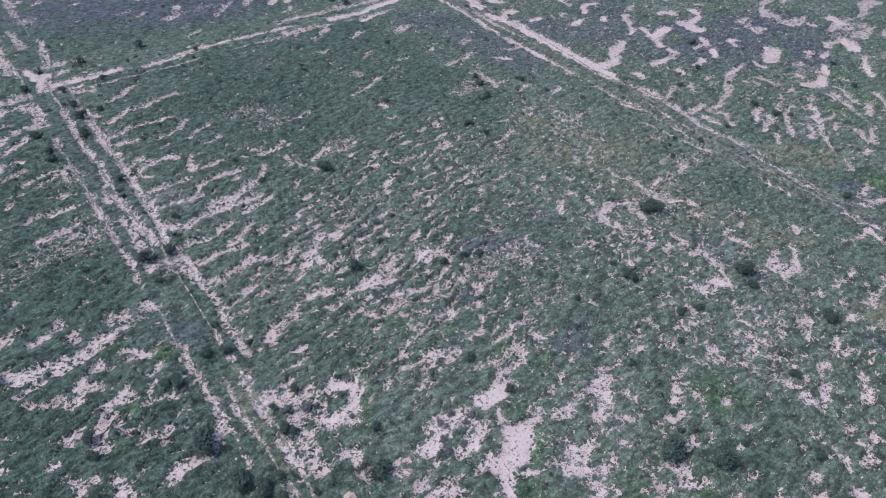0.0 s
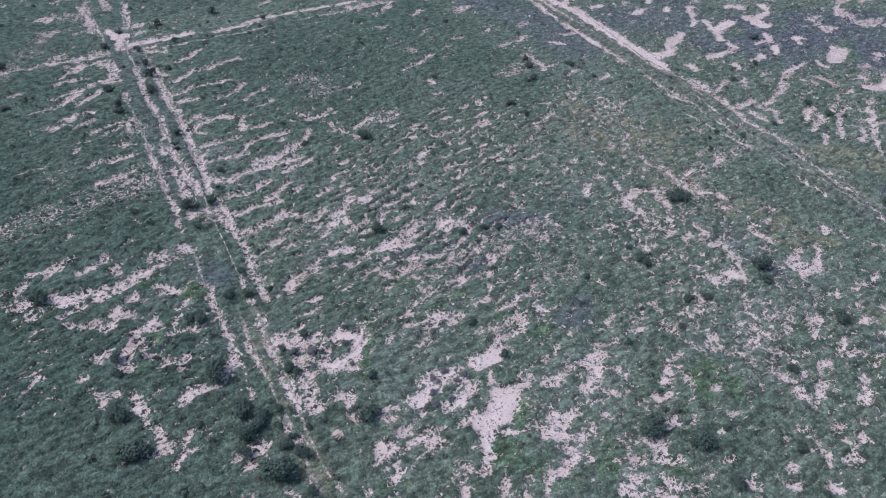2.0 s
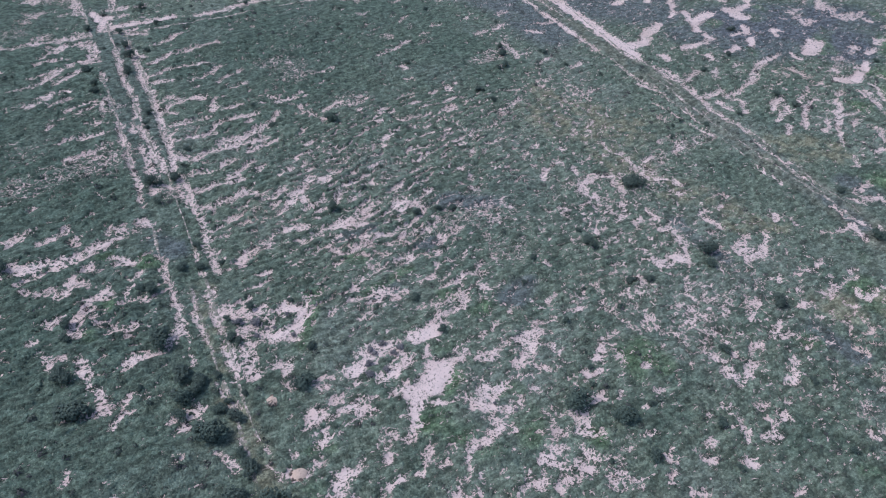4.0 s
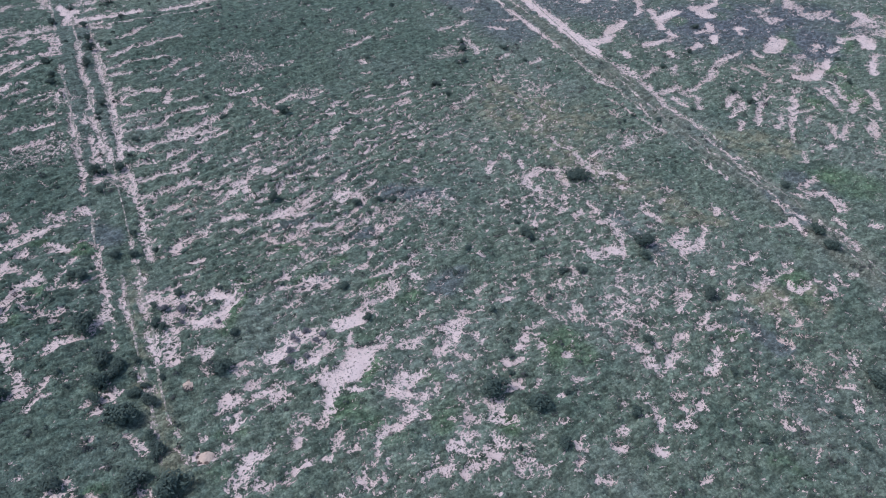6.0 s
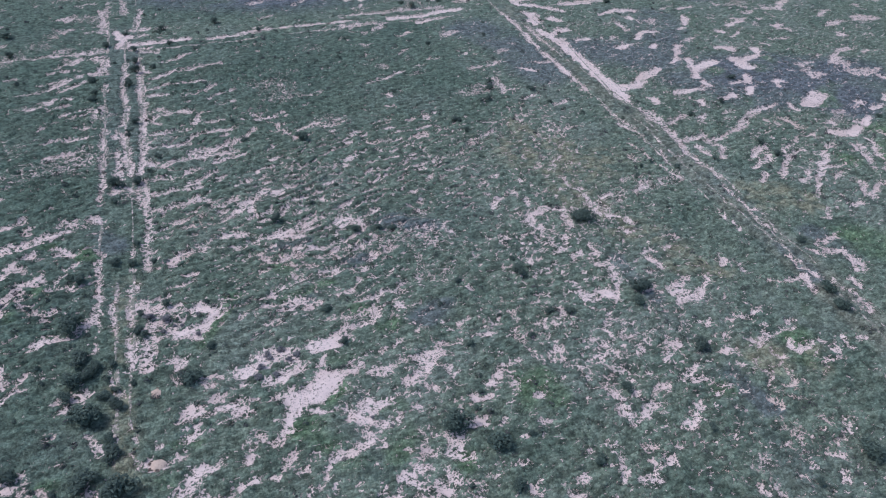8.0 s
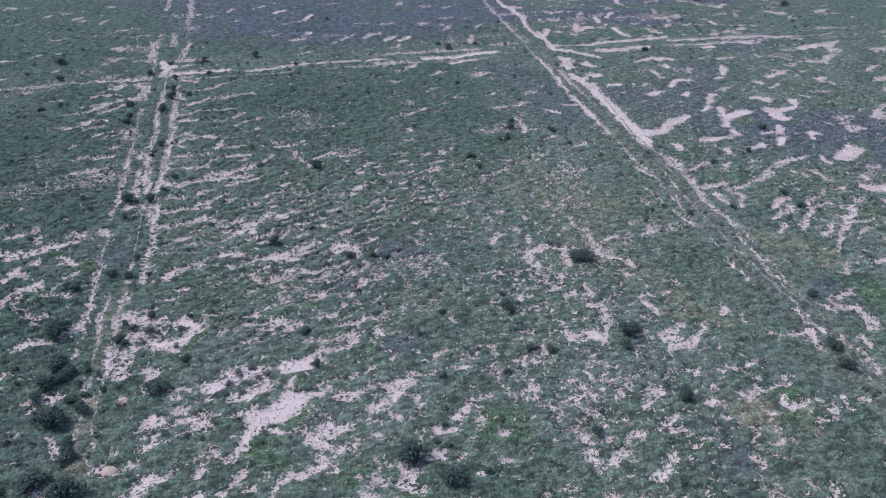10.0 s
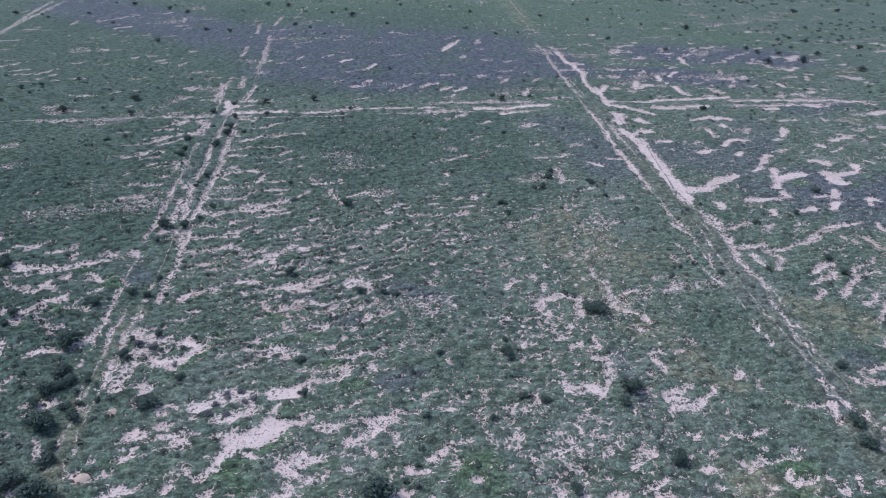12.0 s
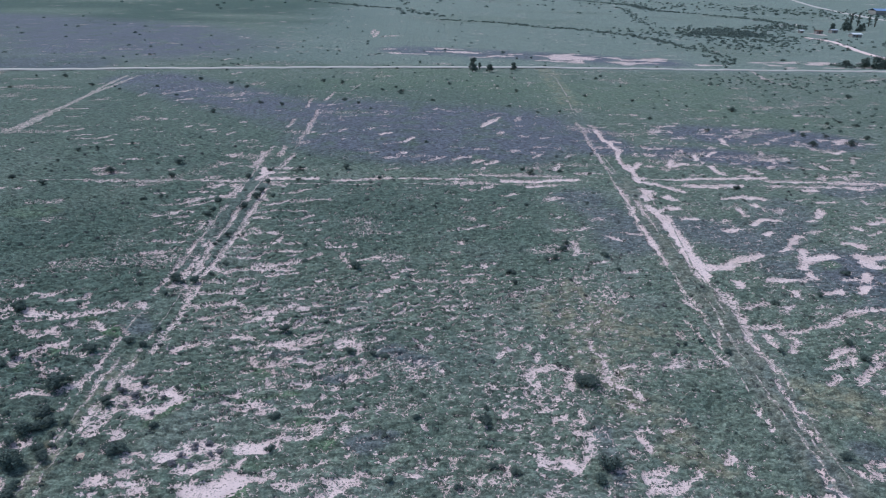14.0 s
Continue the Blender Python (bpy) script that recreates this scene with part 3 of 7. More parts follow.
broken(1.2, 13.2, -68.9, 15.0, -69.8)
broken(1, 13.5, -71.8, 14.1, -72.2)
pan(0.9, 15.3, -72.7, 16.8, -72.6)
soil(0.6, 12.3, -71.1, 14.1, -71.0)
broken(0.8, 17.1, -71.8, 17.7, -71.1)
soil(0.5, 18.4, -71.5, 21.4, -72.5)
soil(0.5, 20.7, -73.2, 22.2, -73.2)
soil(0.5, 16.5, -75.0, 17.1, -74.0)
soil(0.8, 17.4, -75.3, 18.0, -74.7)
soil(0.5, 19.8, -74.4, 20.4, -74.0)
pan(0.7, 14.0, -77.3, 15.1, -76.8, 16.5, -76.7)
soil(0.5, 17.1, -76.6, 18.5, -76.3)
soil(0.5, 19.1, -75.9, 20.6, -76.1)
broken(1.6, 14.1, -80.4, 16.0, -79.8, 16.8, -80.4)
soil(0.6, 16.0, -81.2, 17.3, -81.2)
soil(0.6, 13.1, -81.8, 13.8, -81.3)
soil(0.4, 12.3, -82.5, 13.1, -82.1)
soil(0.5, 10.9, -77.1, 10.4, -77.5)
soil(0.7, 20.1, -80.0, 21.2, -79.7)
soil(0.6, 21.5, -79.3, 22.2, -78.4)
soil(0.5, 23.6, -78.1, 23.8, -79.4)
soil(0.4, 24.4, -79.0, 25.3, -78.4)
soil(0.5, 24.3, -74.0, 24.8, -75.2)
broken(0.8, 26.1, -74.3, 28.0, -74.0)
soil(0.8, 23.8, -75.8, 24.5, -75.5)
soil(0.6, 25.6, -75.9, 26.5, -76.0)
soil(0.5, 25.1, -72.5, 25.7, -72.0)
soil(0.6, 24.4, -81.6, 25.8, -81.7)
soil(0.6, 25.9, -80.7, 26.6, -80.1)
soil(0.5, 21.4, -82.0, 22.7, -81.8)
soil(0.9, 18.1, -83.5, 19.6, -84.0)
soil(0.8, 24.5, -83.6, 25.0, -84.2)
soil(0.6, 22.3, -84.0, 23.4, -83.3)
soil(0.6, 22.0, -76.9, 23.2, -76.7)
broken(0.6, 3.9, -69.3, 5.6, -68.4, 7.6, -68.1)
soil(0.5, 7.3, -67.5, 8.7, -66.5)
broken(0.8, 1.9, -70.3, 2.9, -70.2)
soil(0.5, -2.8, -65.7, -2.6, -68.8, -2.5, -71.5, -2.4, -74.1, -2.3, -76.0)
soil(0.4, 0.7, -65.3, 0.6, -67.6, 0.6, -69.9)
soil(0.4, 2.3, -64.3, 2.0, -67.8)
pan(0.8, -5.9, -64.9, -5.0, -65.0)
soil(0.6, -9.6, -64.3, -8.7, -64.5)
soil(0.8, -10.9, -65.9, -10.6, -64.8)
soil(0.5, -12.6, -66.8, -11.4, -66.9)
soil(0.4, -10.1, -66.6, -9.7, -66.1)
broken(0.7, -12.2, -62.1, -10.7, -62.3, -9.5, -61.3, -7.8, -60.9, -6.7, -60.4)
soil(0.7, -8.3, -69.1, -8.0, -68.0)
soil(0.6, -14.5, -62.4, -14.1, -61.8)
soil(0.5, -9.6, -69.4, -10.7, -70.3, -11.3, -71.7)
zone(LUSH, 2, 62.9, -98.0, 63.6, -98.5)
zone(LUSH, 2.5, 58.4, -100.1, 59.3, -100.3)
zone(LUSH, 2, 57.3, -102.5, 58.0, -102.9)
zone(LUSH, 2.6, 33.4, -96.9, 33.8, -98.9)
zone(LUSH, 1.6, 14.5, -73.6, 15.7, -75.4)
zone(LUSH, 1.1, 14.3, -79.1, 19.3, -78.0)
zone(LUSH, 1.3, 20.2, -82.9, 21.3, -83.4)
zone(LUSH, 1.6, -4.3, -65.7, -3.9, -64.6)
zone(LUSH, 1.5, 22.1, -86.0, 23.2, -85.8)
zone(LUSH, 2, 47.9, -103.0, 48.8, -103.2)
zone(DULL, 1.8, 49.2, -83.6, 49.1, -87.3, 49.3, -90.8)
zone(DULL, 2, 49.3, -98.9, 49.7, -101.5, 50.0, -104.5, 50.4, -106.2)
zone(DULL, 2.4, 68.9, -86.7, 68.2, -90.4, 67.5, -93.7)
zone(DULL, 2.5, 26.3, -86.3, 28.7, -85.0)
zone(DULL, 3, 28.6, -69.4, 32.2, -71.2)
zone(DULL, 1.6, 14.7, -70.3, 18.4, -70.3)
zone(DULL, 1.2, 21.8, -75.3, 24.2, -75.1)
zone(DULL, 1.4, 14.9, -80.1, 16.8, -79.7)
zone(DULL, 2.4, -2.3, -62.3, -1.2, -65.0)

# soil of the fields about the cross track
pan(3, 77.5, -5.1, 76.2, -10.7)
pan(2.7, 80.3, -8.9, 81.4, -10.7)
pan(2.7, 76.6, -17.4, 79.4, -15.8)
pan(2.5, 74.8, -14.8, 75.4, -22.1, 75.3, -26.6)
pan(2.7, 75.9, -20.6, 75.2, -29.3, 74.1, -38.3, 73.6, -42.8, 73.5, -47.1)
pan(2, 74.6, -43.5, 77.6, -44.1, 81.4, -40.8, 83.8, -39.7, 85.3, -38.6)
pan(1.9, 74.5, -41.8, 75.3, -44.0)
pan(1.8, 72.7, -46.0, 73.1, -49.1)
pan(1.9, 78.9, -22.2, 81.4, -21.6)
pan(3.2, 96.6, -7.9, 99.1, -9.0)
pan(1.6, 92.0, -9.0, 96.4, -7.2)
pan(1.6, 96.1, -12.6, 96.2, -13.7)
pan(1.4, 92.2, -16.0, 91.8, -19.3)
pan(1.9, 91.1, -23.9, 94.8, -20.9, 96.7, -21.6)
soil(1.3, 98.7, -17.7, 100.6, -15.1)
pan(1.8, 84.6, -27.6, 87.1, -26.8)
pan(1.9, 90.4, -29.7, 92.4, -27.7)
soil(1.1, 85.3, -23.8, 87.0, -22.3)
soil(0.96, 87.5, -32.3, 88.2, -32.9)
pan(2.2, 92.8, -33.7, 95.7, -30.3, 97.0, -29.8)
pan(1.8, 89.6, -37.0, 92.1, -35.0)
pan(1.9, 93.4, -36.3, 92.3, -39.9, 90.3, -43.3)
pan(1.4, 91.1, -39.4, 92.5, -38.8)
pan(3, 93.2, -40.0, 96.8, -38.9)
pan(1.8, 90.0, -45.5, 89.9, -46.6)
pan(1.9, 77.3, -49.3, 77.3, -50.3)
pan(1.8, 82.6, -48.4, 86.3, -48.1)
soil(1.1, 87.4, -48.6, 90.1, -47.0)
pan(1.5, 84.1, -52.0, 83.8, -53.4)
pan(1.9, 88.5, -52.6, 91.2, -51.7)
pan(1.8, 110.0, -11.0, 113.4, -10.3)
pan(2.2, 105.1, -19.5, 107.5, -16.2)
pan(1.4, 102.1, -21.6, 104.2, -21.0)
soil(1.3, 99.1, -27.9, 101.7, -26.2)
soil(1.4, 106.4, -9.8, 109.2, -9.1)
soil(1.4, 109.5, -5.3, 112.0, -4.2)
pan(3.2, 103.6, -32.7, 104.8, -34.0)
pan(3.8, 101.6, -39.0, 101.2, -42.5)
pan(2, 103.5, -39.1, 107.3, -37.9)
pan(2.3, 98.2, -45.8, 97.2, -47.9)
pan(2.2, 108.5, -35.4, 108.6, -36.7)
pan(1.4, 94.1, -47.8, 96.2, -47.4)
pan(2, 95.9, -49.9, 94.2, -51.8)
pan(1.8, 112.6, -22.8, 117.5, -21.3)
pan(1.4, 116.3, -19.6, 119.3, -20.3)
pan(1.8, 109.0, -24.8, 109.0, -25.7)
pan(1.3, 109.3, -28.7, 111.8, -27.3)
soil(1.3, 124.4, -12.9, 124.8, -14.0)
soil(1.6, 111.9, -34.2, 112.4, -34.2)
pan(1.7, 100.8, -50.1, 100.5, -51.1)
soil(0.96, 119.5, -9.2, 119.6, -11.0)
pan(1.2, 88.5, -58.0, 90.4, -57.8, 92.6, -57.0, 94.6, -56.5)
pan(2.2, 79.0, 0.8, 85.3, -5.2)
pan(2.7, 86.8, -1.3, 93.0, -1.3, 98.5, -0.1)
pan(2, 88.9, 4.1, 98.3, 5.0, 106.7, 6.4)
soil(2.1, 106.7, 3.7, 117.1, 3.7, 127.2, 2.9)
soil(1.9, 106.0, -0.1, 117.5, -0.1)
pan(2.2, 111.0, -2.5, 113.6, -2.6)
pan(2.2, 121.9, -1.4, 123.8, -1.4)
soil(1.4, 127.1, 0.7, 132.9, 1.6, 137.4, 0.7)
soil(1.3, 129.6, -3.4, 130.1, -5.4)
pan(2.4, 49.3, 0.0, 55.8, 0.0, 64.7, 2.0)
pan(1.8, 53.9, -3.9, 60.0, -2.4)
soil(1.8, 40.2, 3.7, 50.6, 4.1, 61.5, 4.1)
soil(2.1, 39.6, -2.3, 47.2, -2.3)
soil(1.8, 65.7, 6.3, 70.7, 6.3)
soil(1.3, 43.2, -6.8, 45.7, -5.0, 47.2, -2.3)
soil(1.3, 48.4, -9.7, 50.8, -8.7)
pan(1.9, 98.7, 15.2, 98.3, 9.5, 99.0, 8.1)
pan(1.9, 112.9, 44.6, 111.3, 37.5)
soil(1.4, 120.6, 47.5, 124.0, 51.1)
soil(1.8, 117.5, 41.4, 118.0, 41.5)
soil(1.4, 119.2, 37.7, 121.0, 38.3)
soil(1.6, 126.5, 43.0, 131.4, 47.8, 135.9, 50.0)
pan(1.9, 98.8, 25.6, 97.1, 20.2)
pan(1.9, 101.3, 24.5, 104.7, 28.5)
soil(1.1, 103.0, 23.5, 105.9, 23.5)
soil(1.4, 108.8, 23.5, 110.1, 20.4)
soil(1.4, 117.2, 30.4, 115.7, 25.8)
soil(1.6, 114.5, 22.0, 115.3, 19.4)
soil(1.6, 112.1, 14.3, 113.5, 15.8)
soil(1.8, 105.4, 17.8, 105.9, 17.9)
soil(1.4, 107.7, 15.3, 108.2, 15.4)
soil(1.6, 120.3, 15.4, 116.9, 14.4)
soil(1.8, 132.9, 35.5, 132.4, 31.8)
pan(1.8, 135.5, 31.9, 136.4, 29.6, 139.8, 32.6)
pan(2, 125.4, 16.9, 125.3, 14.4)
soil(1.4, 121.9, 7.3, 121.8, 9.6)
soil(1.8, 146.3, 43.5, 143.5, 40.1)
soil(1.6, 128.1, 12.0, 128.6, 12.1)
soil(1.6, 131.6, 12.0, 132.1, 12.1)
soil(1.2, 137.5, 25.0, 135.5, 20.7)
soil(1.6, 134.4, 12.0, 134.9, 12.1)
soil(1.2, 150.1, 28.1, 151.2, 26.4)
soil(1.8, 121.1, 14.4, 121.6, 14.5)
soil(1.6, 146.6, 90.6, 149.7, 92.8)
soil(1.2, 139.8, 82.6, 142.8, 82.7)
soil(1.6, 150.2, 78.5, 153.6, 81.4)
soil(1.8, 118.2, 53.1, 119.9, 53.1)
pan(1.9, 49.0, 52.9, 52.2, 60.3, 55.4, 65.8)
soil(1.1, 51.6, 68.0, 55.4, 71.5)
soil(1.4, 53.2, 44.3, 54.1, 47.6)
soil(1.8, 59.8, 62.1, 61.3, 66.1)
soil(1.2, 53.2, 24.9, 55.5, 26.6, 54.4, 23.9)
soil(1.4, 63.7, 40.1, 66.2, 41.4)
soil(1.4, 60.2, 29.4, 63.2, 30.6)
soil(1.1, 58.4, 19.8, 61.0, 22.9)
soil(1.6, 45.3, 26.4, 48.2, 28.1)
pan(1.9, 43.9, 13.8, 46.0, 16.2)
pan(2, 46.9, 12.9, 49.1, 15.3)
soil(1.2, 41.6, 17.6, 43.9, 20.1)
soil(1.1, 43.7, 7.1, 45.9, 10.2)
soil(1.6, 57.5, 11.6, 57.8, 10.2)
soil(1.8, 61.4, 9.3, 63.7, 14.0)
soil(1.1, 66.4, 19.9, 68.8, 24.1)
soil(1.6, 92.3, 59.5, 92.8, 59.6)
soil(1.4, 89.7, 48.7, 90.2, 48.8)
soil(1.6, 95.0, 50.2, 97.6, 54.5)
soil(1.6, 93.7, 44.1, 94.2, 44.2)
soil(1.2, 99.4, 56.1, 101.9, 58.4)
soil(1.6, 96.2, 42.2, 97.8, 40.3)
soil(1.8, 88.4, 32.8, 88.9, 32.9)
soil(2.1, 86.6, 25.4, 88.1, 24.3)
soil(1.6, 83.1, 23.2, 84.5, 25.4)
pan(2.2, 90.7, 19.1, 89.1, 14.2, 93.2, 16.6)
soil(1.8, 87.3, 11.8, 86.3, 10.8)
pan(2, 80.1, 11.7, 82.7, 16.5)
soil(1.4, 95.1, 27.2, 97.0, 30.0)
pan(1.9, 80.3, 51.8, 79.9, 41.8, 80.4, 35.6, 80.2, 29.7)
pan(1.8, 80.9, 29.7, 78.3, 19.0, 78.1, 11.7)
soil(1.6, 80.5, 59.1, 80.3, 51.8)
soil(1.2, 76.9, 61.2, 77.0, 51.7, 75.2, 35.5, 74.3, 24.1, 73.5, 11.7, 74.1, 7.2)
soil(1.6, 74.7, 30.8, 79.9, 31.4)
pan(1.8, 79.5, 14.1, 78.6, 7.2, 77.7, 0.8)
pan(1.3, 72.2, -3.2, 71.7, -12.4, 70.2, -25.0, 69.8, -31.9, 69.4, -38.1, 69.1, -42.7)
soil(0.96, 73.4, -12.4, 72.8, -19.0, 72.7, -25.1)
soil(1.4, 42.1, -6.8, 42.6, -6.7)
soil(0.96, 40.3, -13.1, 42.0, -12.7)
soil(0.8, 39.5, -17.6, 40.0, -17.5)
soil(0.96, 45.4, -18.6, 47.1, -17.7)
soil(0.96, 49.2, -23.2, 50.5, -23.2)
soil(1.6, 55.6, -12.2, 58.6, -11.2)
soil(1.3, 56.0, -22.4, 56.5, -22.3)
soil(1.6, 62.4, -23.4, 64.1, -22.0)
soil(0.96, 65.8, -18.9, 66.8, -19.9)
pan(1.4, 63.0, -31.7, 65.0, -33.1)
soil(1.1, 66.6, -29.7, 70.0, -29.8)
soil(1.3, 54.9, -29.5, 56.5, -28.9)
soil(0.96, 57.8, -29.5, 60.8, -27.7)
soil(0.96, 57.1, -34.2, 58.3, -32.9)
pan(1.6, -43.1, 81.9, -39.8, 84.8)
soil(1.2, -48.7, 95.6, -45.0, 100.9, -42.1, 103.2)
soil(1.2, -34.2, 72.2, -31.5, 73.9)
soil(1.1, -24.2, 81.2, -20.0, 85.0)
soil(1.1, -30.7, 99.8, -30.2, 99.9)
soil(1.1, -46.7, 63.0, -45.0, 64.6)
soil(0.88, -36.2, 54.8, -31.6, 53.6)
soil(1.1, -29.0, 43.8, -27.6, 46.4)
pan(1.6, -22.6, 40.9, -21.1, 42.2)
soil(1.4, -16.4, 36.4, -15.4, 39.3)
soil(1.6, -12.8, 28.1, -9.8, 30.8)
soil(1.1, -85.8, 100.1, -83.8, 103.3)
soil(1.1, -52.7, 32.7, -49.4, 33.9)
soil(1.1, -51.6, 28.4, -47.4, 30.1)
soil(0.88, -45.5, 30.1, -42.8, 32.9)
soil(0.88, -44.2, 25.0, -41.9, 28.6)
soil(0.88, -55.0, 38.3, -53.5, 39.5)
soil(1.1, -57.0, 35.4, -56.3, 38.3)
soil(1.1, -31.4, 6.9, -30.9, 7.0)
soil(1.1, -36.4, 2.9, -33.5, 3.6)
soil(1.2, -19.6, 4.0, -19.1, 4.1)
soil(1.1, -25.3, 12.4, -24.1, 14.2)
soil(1.1, -57.0, 87.4, -57.5, 94.0)
soil(0.88, -16.2, 26.4, -15.7, 26.5)
soil(1.4, -8.8, 30.9, -8.3, 31.0)
soil(1.1, -8.2, 24.0, -5.3, 25.6)
soil(1.1, 18.3, 87.2, 20.9, 88.3)
soil(1.1, 22.7, 81.1, 26.2, 82.1)
soil(0.88, 10.9, 94.5, 15.3, 96.8)
soil(1.4, 14.7, 69.6, 16.3, 70.5)
soil(1.4, 9.6, 61.6, 13.3, 64.8)
soil(1.6, 19.6, 65.9, 22.0, 66.8)
pan(1.6, 21.9, 40.3, 24.5, 42.8)
soil(1.2, 18.6, 46.5, 19.7, 47.9)
soil(1.4, 10.8, 43.1, 12.1, 45.7)
soil(1.2, 22.2, 50.0, 22.7, 50.1)
pan(1.9, 28.3, 33.3, 30.1, 37.4)
soil(1.2, 23.1, 29.8, 27.2, 31.6)
soil(1.6, 23.9, 16.0, 26.4, 17.5, 28.4, 22.0)
soil(1.1, 24.5, 6.2, 27.5, 7.9)
soil(1.2, 32.5, 13.7, 37.3, 18.6)
soil(1.4, 36.3, 77.4, 38.9, 77.5)
soil(1.1, 32.7, 70.4, 33.2, 70.5)
soil(1.6, 36.3, 70.6, 36.8, 70.7)
soil(1.4, 7.6, 39.9, 6.3, 38.7)
soil(1.4, 3.2, 41.6, 4.3, 42.3)
soil(1.1, 20.6, 20.9, 21.9, 22.4)
soil(1.1, 19.2, 24.4, 19.7, 24.5)
soil(1.4, 6.9, 115.8, 9.6, 118.3)
soil(1.4, 2.5, 80.0, 7.3, 82.9)
soil(1.6, 39.6, 16.2, 41.7, 18.6)
soil(1.1, 39.4, 29.0, 39.9, 29.1)
soil(1.6, 1.6, 71.5, 2.4, 56.2, 2.4, 42.9, 2.0, 33.9)
soil(1.4, -0.2, 25.7, 0.1, 15.8)
soil(1.2, -2.8, 25.6, -3.1, 15.8, -3.4, 6.9)
soil(1.1, 3.1, 19.2, 2.6, 9.1)
soil(1.2, 3.0, 104.3, 1.6, 89.1)
soil(1.1, -2.7, 88.8, -2.5, 75.4)
soil(1.1, -3.1, 58.2, -3.2, 45.9)
pan(2.2, -0.8, 4.9, 1.2, 2.9)
pan(1.8, 1.2, -1.4, 6.7, -1.4, 11.1, -0.7)
soil(1.9, 2.3, -4.8, 5.2, -6.6)
soil(1.6, 1.7, 7.0, 4.0, 7.0)
soil(1.8, 2.9, 2.9, 3.4, 3.0)
soil(1.4, -33.2, -5.6, -23.4, -4.6, -13.3, -3.6, -4.8, -3.6)
soil(1.6, -7.7, -2.9, -4.0, -2.2)
soil(1.1, -22.5, -7.4, -20.5, -7.4)
soil(0.8, -17.4, -13.1, -15.7, -12.1)
soil(0.96, -13.6, -19.8, -12.0, -18.7)
soil(0.8, -12.7, -26.2, -12.0, -25.7)
soil(1.1, -17.1, -35.3, -15.1, -35.2)
soil(0.96, -30.2, -28.4, -28.6, -29.2)
soil(0.8, -26.0, -40.3, -25.5, -40.2)
soil(0.8, -21.7, -39.3, -21.2, -39.2)
soil(0.81, 1.6, -49.4, 1.6, -54.6, 2.3, -60.7, 2.3, -63.5, 2.1, -66.8, 2.0, -69.9)
soil(0.8, 9.6, -8.7, 11.7, -8.4)
soil(0.8, 17.1, -36.7, 18.0, -36.7)
pan(1.2, -21.3, -53.7, -20.8, -53.6)
soil(0.94, -16.5, -56.2, -14.6, -56.0)
soil(1.2, -18.9, -58.4, -18.4, -57.2)
soil(1.4, -18.9, -60.5, -18.6, -59.8)
soil(1.4, -16.3, -60.6, -15.1, -62.1)
soil(1.1, -13.3, -58.3, -12.1, -58.2)
soil(1.2, -12.3, -62.9, -10.0, -62.0, -8.5, -61.0, -6.6, -60.8)
soil(0.94, -14.3, -62.4, -13.8, -62.3)
soil(0.94, -6.7, -64.5, -5.2, -65.2)
soil(1.4, -11.2, -66.4, -10.9, -65.5)
soil(0.94, -9.7, -64.6, -8.9, -64.4)
soil(0.81, -12.3, -67.3, -11.4, -67.4)
soil(0.81, -8.8, -68.7, -8.1, -67.6)
soil(0.81, -5.7, -60.4, -3.9, -59.7)
soil(1.1, -3.5, -58.7, -2.8, -59.1)
soil(0.81, -2.6, -65.3, -2.8, -67.8)
soil(0.94, 3.0, -59.3, 5.5, -58.2)
soil(0.81, 5.0, -62.3, 6.6, -61.9)
soil(1.1, 4.4, -69.7, 5.6, -68.6, 7.7, -68.1)
soil(0.68, 3.5, -64.7, 4.8, -64.6)
soil(0.94, 6.6, -58.7, 8.0, -58.3)
soil(0.81, 8.6, -59.8, 9.9, -59.6)
soil(1.4, 10.0, -66.8, 11.6, -67.0)
pan(1.2, 15.0, -68.4, 18.2, -68.8)
soil(0.94, 13.7, -68.0, 14.2, -67.9)
soil(0.81, 20.8, -70.2, 21.7, -70.2)
zone(DULL, 30, -64.7, 121.8, -37.7, 96.3, -17.2, 78.9, -4.2, 67.2)
zone(DULL, 45, 6.8, 67.7, 32.3, 61.0, 54.4, 58.1)
zone(DULL, 30, 14.9, 34.2, 31.1, 26.2, 51.8, 29.2)
zone(DULL, 22, 59.8, 35.1, 73.0, 35.4)
zone(DULL, 14, 77.8, 48.3, 78.7, 29.7)
zone(DULL, 22, 108.4, 49.2, 129.9, 46.4, 139.7, 43.3)
zone(DULL, 16, 93.7, 27.2, 113.1, 22.0)
zone(DULL, 10, 62.7, -10.5, 66.4, -20.5, 66.0, -34.4)
zone(DULL, 13, 78.9, -26.6, 84.5, -32.2)
zone(DULL, 11, 101.0, -14.4, 88.2, -34.9)
zone(DULL, 10, 87.9, -44.4, 91.7, -48.7)
zone(DULL, 12, 96.2, -52.9, 93.6, -52.8)
zone(DULL, 9, 118.1, -3.4, 128.4, 0.7)
zone(LUSH, 2, 109.3, -16.2, 106.7, -19.5)
zone(LUSH, 2.5, 94.7, -42.3, 92.2, -43.4)
zone(LUSH, 4, 103.3, -43.7, 107.6, -40.4)
zone(LUSH, 2, 91.6, -54.6, 93.0, -53.7)
zone(LUSH, 2, 96.4, -14.4, 97.5, -12.6)
zone(LUSH, 2, 96.2, -22.5, 95.1, -24.0)
zone(LUSH, 6, -34.9, -24.4, -32.3, -24.5)
zone(STRAW, 1.8, 53.7, -53.2, 53.8, -58.3, 52.7, -65.9, 52.6, -68.6, 52.3, -71.8)
zone(STRAW, 3, 53.6, -63.0, 56.6, -62.8)

